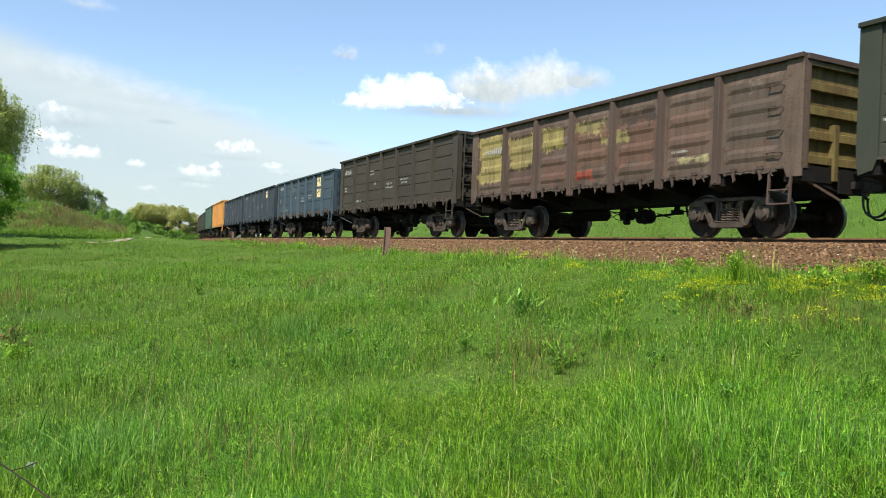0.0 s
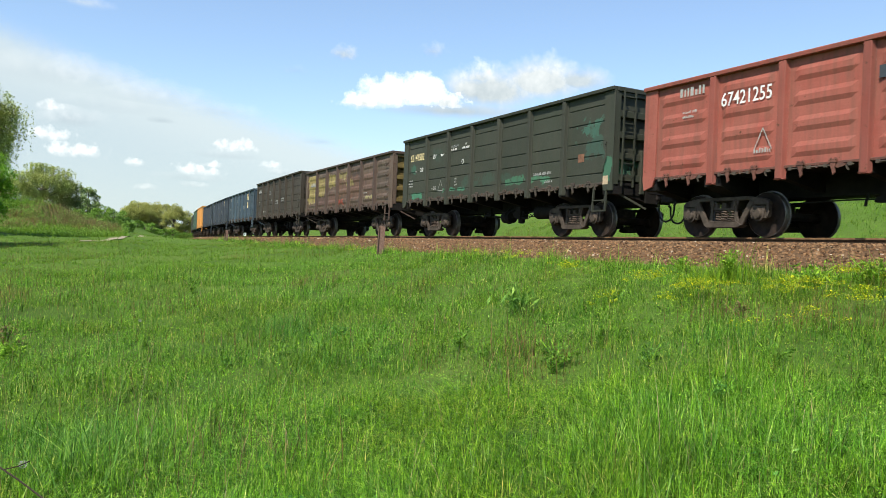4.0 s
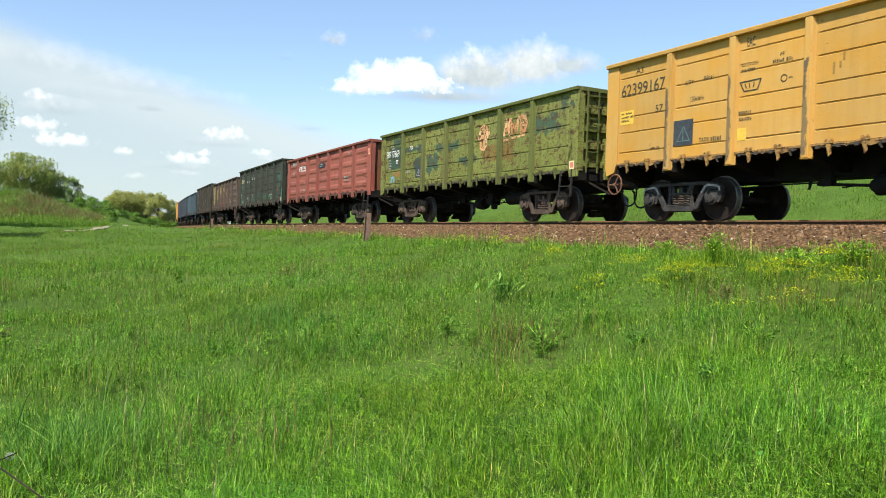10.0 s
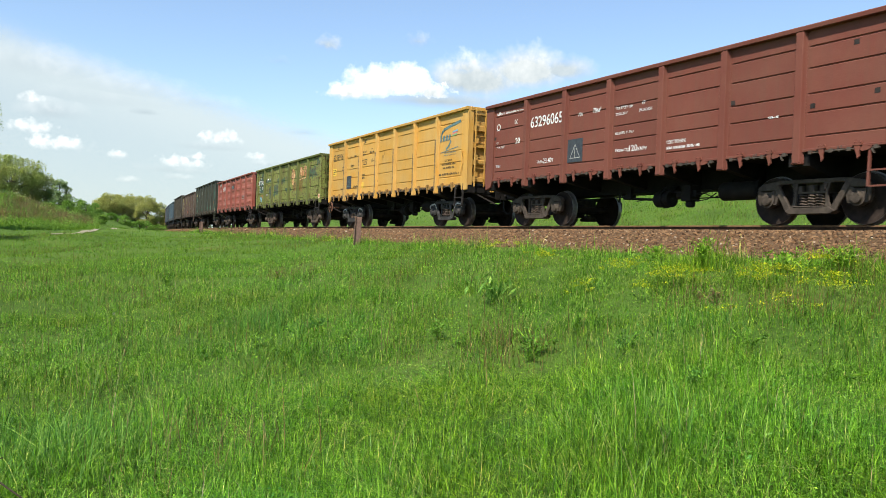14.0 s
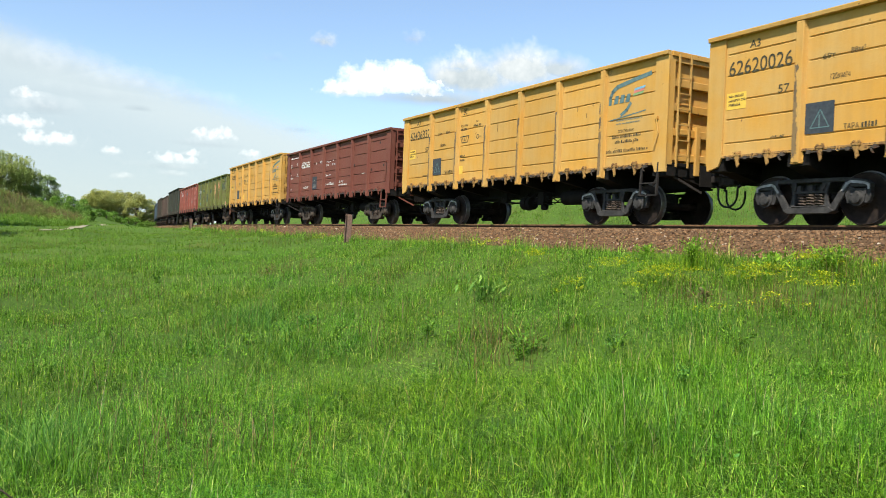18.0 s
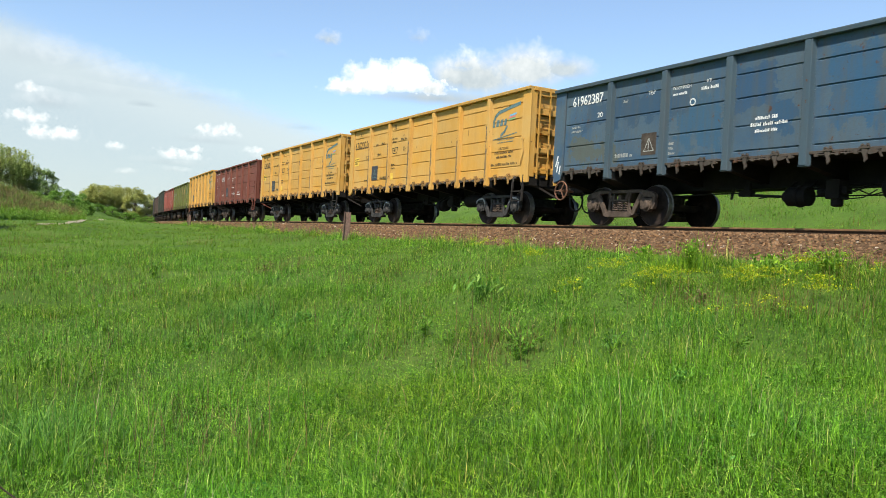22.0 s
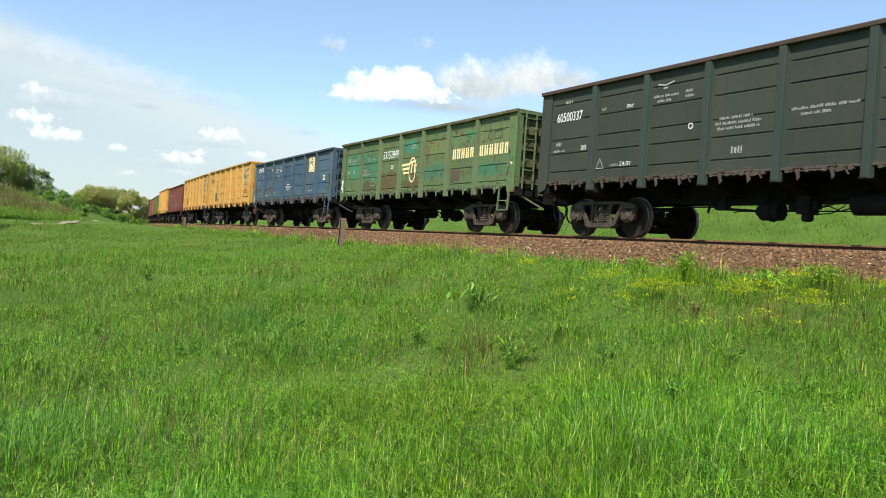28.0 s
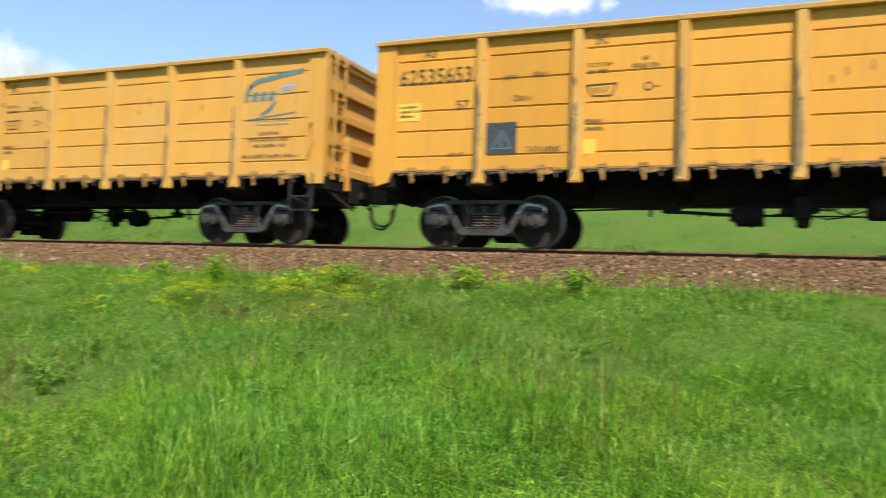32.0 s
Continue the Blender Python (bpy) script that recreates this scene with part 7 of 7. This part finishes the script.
cream_emblem(w, 5, 0.40, 2.55, 0.80, 0.72)
bay_plate(w, 6, 0.72, 2.10, 0.30, 0.24, CREAM_INK, "small cream notice", "notice")
lines(w, 6, 0.77, 2.26, [(0, 0.2, 0.03), (0, 0.2, 0.03), (0, 0.2, 0.03)], RUSTY, 0.009)
strokes(w, [[(6.25, 1.35), (6.2, 1.6)], [(6.3, 1.5), (6.22, 1.75)], [(6.15, 1.3), (6.12, 1.5)]], 0.04, WHITE_INK, 0.0475)
for t_, b_ in ((-2, 5), (-3, 5)):
    cream_emblem(TRAIN[t_], b_, 0.40, 2.75, 0.75, 0.50)
cream_emblem(TRAIN[-2], 5, 0.40, 2.15, 0.75, 0.45)
for t_ in (-2, -3, -4, -1):
    w2 = TRAIN[t_]
    lines(w2, 0, 0.2, 3.0, [(0, 0.9, 0.2)], DIM_INK)
    lines(w2, 0, 0.2, 2.3, [(0, 0.3, 0.08), (0, 0.4, 0.08)], DIM_INK)
    lines(w2, 2, 0.2, 2.9, [(0, 0.4, 0.08), (0, 0.5, 0.07)], DIM_INK)
    lines(w2, 2, 0.7, 2.3, [(0, 0.3, 0.12)], DIM_INK)
    lines(w2, 3, 0.4, 2.2, [(0.1, 0.6, 0.09), (0, 0.8, 0.09)], DIM_INK)
    lines(w2, 4, 0.3, 2.3, [(0, 0.8, 0.08), (0.1, 0.6, 0.08)], DIM_INK)
    lines(w2, 1, 0.1, 1.6, [(0, 0.7, 0.1)], DIM_INK)

# worn green
w, k = TRAIN[9], CREAM_INK
bay_text(w, 2, 0.10, "53152849", 2.62, 1.28, 0.28, WHITE_INK, bold=-0.002)
bay_text(w, 2, 0.80, "20", 2.22, 0.22, 0.14, WHITE_INK)
bay_text(w, 1, 0.40, "70т", 2.62, 0.24, 0.13, DIM_INK)
lines(w, 1, 0.85, 2.64, [(0, 0.2, 0.07)], DIM_INK)
lines(w, 0, 0.30, 2.68, [(0, 0.16, 0.14)], DIM_INK)
lines(w, 0, 0.62, 2.70, [(0, 0.42, 0.07), (0, 0.3, 0.06)], DIM_INK)
lines(w, 0, 0.2, 2.22, [(0, 0.26, 0.12)], DIM_INK)
lines(w, 0, 0.82, 2.20, [(0, 0.12, 0.14)], DIM_INK)
lines(w, 1, 0.05, 2.26, [(0, 0.4, 0.05), (0, 0.3, 0.05), (0, 0.7, 0.05)], DIM_INK)
y = BAYS[1][0] - 1.0
strokes(w, [[(y + 0.2, 1.66), (y, 2.0), (y - 0.22, 1.66), (y + 0.2, 1.66)]], 0.02, DIM_INK)
# winged emblem
y = BAYS[3][0]
for i in range(3):
    z = 2.30 - i * 0.15
    strokes(w, [[(y - 0.02 - 0.07 * i, z), (y - 0.58, z + 0.015)]], 0.085, k, name="emblem", label="cream winged ring emblem" if i == 0 else "")
part("emblem", Shape().turn([(-SIDE - 0.0075, 0.36), (-SIDE - 0.0072, 0.31)], (0, 0, 0), "x", 28, caps=False).mesh("emblem", k, fix=False), w, m=pose(0, y - 0.84, 2.10) @ Matrix.Diagonal((1, 0.74, 1.26, 1)))
strokes(w, [[(y - 0.62, 2.36), (y - 1.05, 2.40)], [(y - 0.80, 2.36), (y - 0.76, 2.02)], [(y - 0.98, 2.26), (y - 1.02, 2.00)], [(y - 0.98, 2.24), (y - 1.12, 2.26)]], 0.085, k, name="emblem")
lines(w, 3, 0.7, 2.95, [(0, 0.3, 0.06), (0, 0.4, 0.06)], DIM_INK)
for bay, u0, nlet, step in ((5, 0.16, 5, 0.265), (6, 0.03, 6, 0.27)):
    for i in range(nlet):
        y = BAYS[bay][0] - u0 - i * step
        s = Shape().box(-SIDE - 0.0072, -SIDE - 0.006, y - step * 0.30, y, 2.28, 2.60).box(-SIDE - 0.0072, -SIDE - 0.006, y - step * 0.72, y - step * 0.42, 2.28, 2.60)
        part("letter_bar", s.mesh("letter_bar", k, fix=False), w, "cream painted letter block")
y = BAYS[6][0]
strokes(w, [[(y - 0.45, 2.85), (y - 0.58, 3.02), (y - 0.74, 2.86), (y - 0.62, 2.70), (y - 0.45, 2.85)], [(y - 0.82, 2.74), (y - 1.22, 2.76), (y - 1.22, 2.98), (y - 0.82, 2.97), (y - 0.82, 2.74)]], 0.03, P_DGREEN)
strokes(w, [[(6.22, 1.55), (6.14, 1.95)], [(6.3, 1.6), (6.2, 1.8), (6.28, 1.95)], [(6.15, 1.45), (6.1, 1.6)], [(-6.1, 1.9), (-6.2, 2.0), (-6.28, 1.95)]], 0.05, WHITE_INK, 0.0475)
rng_ = random.Random(9)
for i in range(34):
    b, u, z = rng_.randrange(7), rng_.uniform(0.05, 1.3), rng_.uniform(1.5, 3.2)
    y = BAYS[b][0] - u
    if rng_.random() < 0.5:
        strokes(w, [[(y, z), (y - rng_.uniform(0.08, 0.3), z + rng_.uniform(-0.03, 0.05))]], rng_.uniform(0.02, 0.05), RUSTY, 0.007, "rust_scrape")
    else:
        strokes(w, [[(y, z * 0.75 + 0.4), (y - rng_.uniform(0.0, 0.08), z * 0.75 + 0.4 + rng_.uniform(0.1, 0.3))]], rng_.uniform(0.02, 0.05), RUSTY, 0.007, "rust_scrape")

# dark green with white stencils
w, k = TRAIN[10], WHITE_INK
lines(w, 0, 0.52, 3.36, [(0, 0.28, 0.08)], GREY_INK)
bay_text(w, 0, 0.22, "60500337", 2.90, 0.98, 0.24, k)
lines(w, 0, 0.15, 2.28, [(0.1, 0.2, 0.09), (0, 0.44, 0.06)], DIM_INK)
bay_text(w, 0, 1.22, "20", 2.12, 0.2, 0.12, k)
lines(w, 1, 0.14, 3.02, [(0, 0.16, 0.07)], DIM_INK)
bay_text(w, 1, 0.98, "83м³", 3.0, 0.22, 0.08, k)
bay_text(w, 1, 0.52, "ТАРА", 1.64, 0.3, 0.07, DIM_INK)
bay_text(w, 1, 0.86, "24.0т", 1.64, 0.36, 0.11, k)
strokes(w, [[(BAYS[1][0] - 0.05, 1.62), (BAYS[1][0] - 0.17, 1.86), (BAYS[1][0] - 0.30, 1.62), (BAYS[1][0] - 0.05, 1.62)]], 0.018, DIM_INK)
strokes(w, [[(BAYS[2][0] - 0.2, 3.40), (BAYS[2][0] - 0.42, 3.36), (BAYS[2][0] - 0.65, 3.42)], [(BAYS[2][0] - 0.36, 3.30), (BAYS[2][0] - 0.48, 3.30)]], 0.035, DIM_INK)
lines(w, 2, 0.1, 3.10, [(0, 0.7, 0.06), (0.1, 0.4, 0.06)], DIM_INK)
lines(w, 2, 1.0, 3.12, [(0, 0.2, 0.06), (0, 0.24, 0.06)], GREY_INK)
for b, z, rr in ((3, 2.42, [(0.1, 0.8, 0.06), (0, 1.1, 0.06), (0.05, 1.0, 0.06)]), (4, 2.42, [(0, 1.3, 0.06), (0.2, 0.6, 0.06)]), (5, 2.52, [(0.05, 1.25, 0.07), (0.3, 0.6, 0.06), (0.12, 1.0, 0.08)])):
    lines(w, b, 0.12, z, rr, GREY_INK)
lines(w, 3, 0.55, 1.72, [(0, 0.26, 0.14)], DIM_INK)
part("stencil_ring", Shape().turn([(-SIDE - 0.0075, 0.07), (-SIDE - 0.0072, 0.045)], (0, BAYS[2][0] - 1.2, 2.38), "x", 16, caps=False).mesh("stencil_ring", k, fix=False), w)
bars(w, [(0.10, 0.0, 0.30, 0.13)], -6.02, 2.92, GREY_INK, 0.047)
strokes(w, [[(-6.08, 3.18), (-6.38, 3.22)], [(-6.12, 3.28), (-6.32, 3.14)]], 0.03, GREY_INK, 0.047)

# dark green with bright patches
w = TRAIN[1]
bay_text(w, 0, 0.18, "62141502", 2.86, 1.20, 0.27, CREAM_INK)
bay_text(w, 0, 1.06, "20", 2.42, 0.26, 0.15, k)
lines(w, 0, 0.62, 2.44, [(0, 0.1, 0.05)], k)
lines(w, 0, 0.06, 2.08, [(0.06, 0.34, 0.06), (0, 0.42, 0.06), (0.06, 0.34, 0.06)], DIM_INK)
bay_text(w, 1, 0.36, "69т", 2.82, 0.26, 0.17, k)
bay_text(w, 1, 0.98, "88м³", 2.86, 0.24, 0.09, k)
bay_text(w, 1, 0.28, "ТАРА", 1.68, 0.2, 0.07, DIM_INK)
bay_text(w, 1, 0.48, "24", 1.68, 0.18, 0.12, k)
strokes(w, [[(BAYS[1][0] - 0.84, 1.62), (BAYS[1][0] - 1.04, 1.98), (BAYS[1][0] - 1.26, 1.62), (BAYS[1][0] - 0.84, 1.62)]], 0.018, DIM_INK)
bay_text(w, 2, 0.06, "ПОСТРОЕН", 3.08, 0.52, 0.08, DIM_INK)
lines(w, 2, 0.08, 2.98, [(0, 0.4, 0.07)], k)
bay_text(w, 2, 1.08, "КР", 3.1, 0.12, 0.08, k)
lines(w, 2, 0.88, 2.98, [(0, 0.5, 0.07)], k)
part("stencil_ring", Shape().turn([(-SIDE - 0.0075, 0.08), (-SIDE - 0.0072, 0.055)], (0, BAYS[2][0] - 0.94, 2.54), "x", 16, caps=False).mesh("stencil_ring", k, fix=False), w)
lines(w, 2, 0.4, 1.95, [(0, 0.18, 0.06), (0, 0.16, 0.06), (0, 0.18, 0.06)], DIM_INK)
lines(w, 5, 0.14, 1.74, [(0, 0.95, 0.08)], DIM_INK)
lines(w, 5, 0.7, 1.5, [(0, 0.4, 0.07)], DIM_INK)
bay_plate(w, 6, 0.52, 1.95, 0.26, 0.22, RUSTY, "rusty square plate", name="notice")
plate(w, -6.06, 1.30, 0.20, 0.22, WORN_CREAM, "notice", "worn cream notice with a red border", 0.047)

# red
w = TRAIN[2]
lines(w, 0, 0.72, 3.10, [(0, 0.72, 0.19)], DIM_INK, 0.047)
lines(w, 0, 0.82, 2.72, [(0, 0.46, 0.06), (0, 0.36, 0.06)], DIM_INK, 0.047)
bay_text(w, 1, 0.12, "67421255", 2.72, 1.26, 0.29, WHITE_INK, 0.047)
strokes(w, [[(BAYS[1][0] - 1.0, 1.72), (BAYS[1][0] - 1.2, 2.15), (BAYS[1][0] - 1.42, 1.72)]], 0.02, DIM_INK, 0.047)
lines(w, 1, 1.0, 1.66, [(0, 0.4, 0.1)], DIM_INK, 0.047)
bay_plate(w, 3, 0.1, 2.72, 0.9, 0.22, P_NAVY, "dark overpainted stripe", "overpaint", 0.0465)
lines(w, 3, 0.35, 2.86, [(0, 0.4, 0.05), (0, 0.3, 0.05)], DIM_INK, 0.049)
lines(w, 5, 0.45, 2.02, [(0, 0.6, 0.08), (-0.05, 0.7, 0.07)], DIM_INK, 0.047)
lines(w, 5, 0.95, 3.06, [(0, 0.2, 0.12)], DIM_INK, 0.047)
plate(w, -6.08, 2.86, 0.22, 0.24, CREAM_INK, "notice", "cream notice on the corner plate", 0.047)
plate(w, -6.10, 2.89, 0.18, 0.18, ROSE, "notice_print", "", 0.049)

# lime green with graffiti
w = TRAIN[3]
bay_text(w, 0, 0.06, "58717869", 2.52, 1.22, 0.27, WHITE_INK, bold=0.0)
lines(w, 0, 0.26, 2.40, [(0.04, 0.24, 0.06), (0, 0.36, 0.06), (0.02, 0.32, 0.06), (0.04, 0.26, 0.06)], DIM_INK)
bay_text(w, 0, 0.96, "20", 2.26, 0.22, 0.15, WHITE_INK)
lines(w, 0, 0.6, 2.95, [(0.04, 0.12, 0.06), (0, 0.24, 0.06)], DIM_INK)
bay_text(w, 1, 0.40, "70т", 2.70, 0.30, 0.15, WHITE_INK)
bay_text(w, 1, 0.96, "76м³", 2.72, 0.26, 0.10, DIM_INK)
lines(w, 1, 0.08, 1.85, [(0, 0.42, 0.09)], DIM_INK)
triangle_sign(w, 1, 0.96, 1.62, 0.52, 0.42, PLATE, DIM_INK)
y, c = BAYS[4][0] - 0.62, 2.62
turns = [(y - 0.30 * math.cos(i * 0.7) * (0.8 + 0.2 * math.sin(i * 2.3)), c + 0.36 * math.sin(i * 0.7)) for i in range(10)]
strokes(w, [turns[:5], turns[5:9], [(y + 0.02, 3.02), (y - 0.05, 2.25)], [(y + 0.30, 2.62), (y - 0.34, 2.74)], [(y - 0.14, 2.96), (y - 0.16, 2.4)]], 0.12, ORANGE_INK, name="graffiti", label="orange sprayed graffiti")
y = BAYS[5][0] - 0.1
strokes(w, [[(y, 2.58), (y - 0.14, 3.04), (y - 0.22, 3.0), (y - 0.26, 2.56)], [(y - 0.06, 2.74), (y - 0.24, 2.74)], [(y - 0.36, 3.02), (y - 0.44, 2.60), (y - 0.56, 2.86), (y - 0.66, 2.60), (y - 0.76, 3.04)],
            [(y - 0.90, 3.02), (y - 0.92, 2.58), (y - 1.10, 2.62), (y - 1.18, 2.82), (y - 1.10, 3.0), (y - 0.90, 3.03)], [(y - 1.0, 2.82), (y - 1.12, 2.80)]], 0.125, ORANGE_INK, name="graffiti", label="orange sprayed graffiti")
strokes(w, [[(y + 0.02, 2.42), (y - 0.3, 2.44)], [(y - 0.42, 2.45), (y - 0.62, 2.46)], [(y - 0.74, 2.46), (y - 1.1, 2.49)]], 0.06, ORANGE_INK, name="graffiti")
strokes(w, [[(BAYS[0][0] - 0.55, 1.56), (BAYS[0][0] - 0.62, 1.74), (BAYS[0][0] - 0.80, 1.74), (BAYS[0][0] - 0.85, 1.56)]], 0.09, SKYBLUE, name="graffiti")
plate(w, -6.10, 1.34, 0.20, 0.22, CREAM_INK, "notice", "cream notice with a red border", 0.047)
plate(w, -6.13, 1.38, 0.14, 0.14, ROSE, "notice_print", "", 0.049)

# patched brown
w = TRAIN[0]
lines(w, 0, 0.55, 2.62, [(0, 0.95, 0.20)], DIM_INK, 0.047)
lines(w, 5, 0.3, 1.88, [(0, 0.5, 0.06)], DIM_INK, 0.047)



# ---- what moves ----
SPEED, SLOWING, START = 4.797, -0.0031, 16.17
LENGTH = 13.92


def along(t):
    return START + SPEED * t + SLOWING * t * t / 2


def wagon_pose(s):
    a, b = on_track(s + 4.325), on_track(s - 4.325)
    h = math.atan2(a.x - b.x, a.y - b.y)
    return Matrix.Translation((a + b) / 2) @ Matrix.Rotation(-h, 4, "Z")


def motions():
    times = [i * 1.0 for i in range(33)]
    for k, w in TRAIN.items():
        walk(w, [(t, wagon_pose(along(t) - k * LENGTH)) for t in times])
    walk(SKY_CLOUDS, [(0, pose(0, 0, 0)), (32, pose(0, 0, 0, 0, 0, -0.073 * 32))])
    fine = [i / 8 for i in range(257)]
    for g, sets in SPIN.items():
        first = sets[0]
        walk(first, [(t, pose(0, g * 0.925, R_WHEEL) @ Matrix.Rotation(-(along(t) - START) / R_WHEEL, 4, "X")) for t in fine])
        for other in sets[1:]:
            keys = other.animation_data_create()
            keys.action = first.animation_data.action
            keys.action_slot = first.animation_data.action_slot


motions()
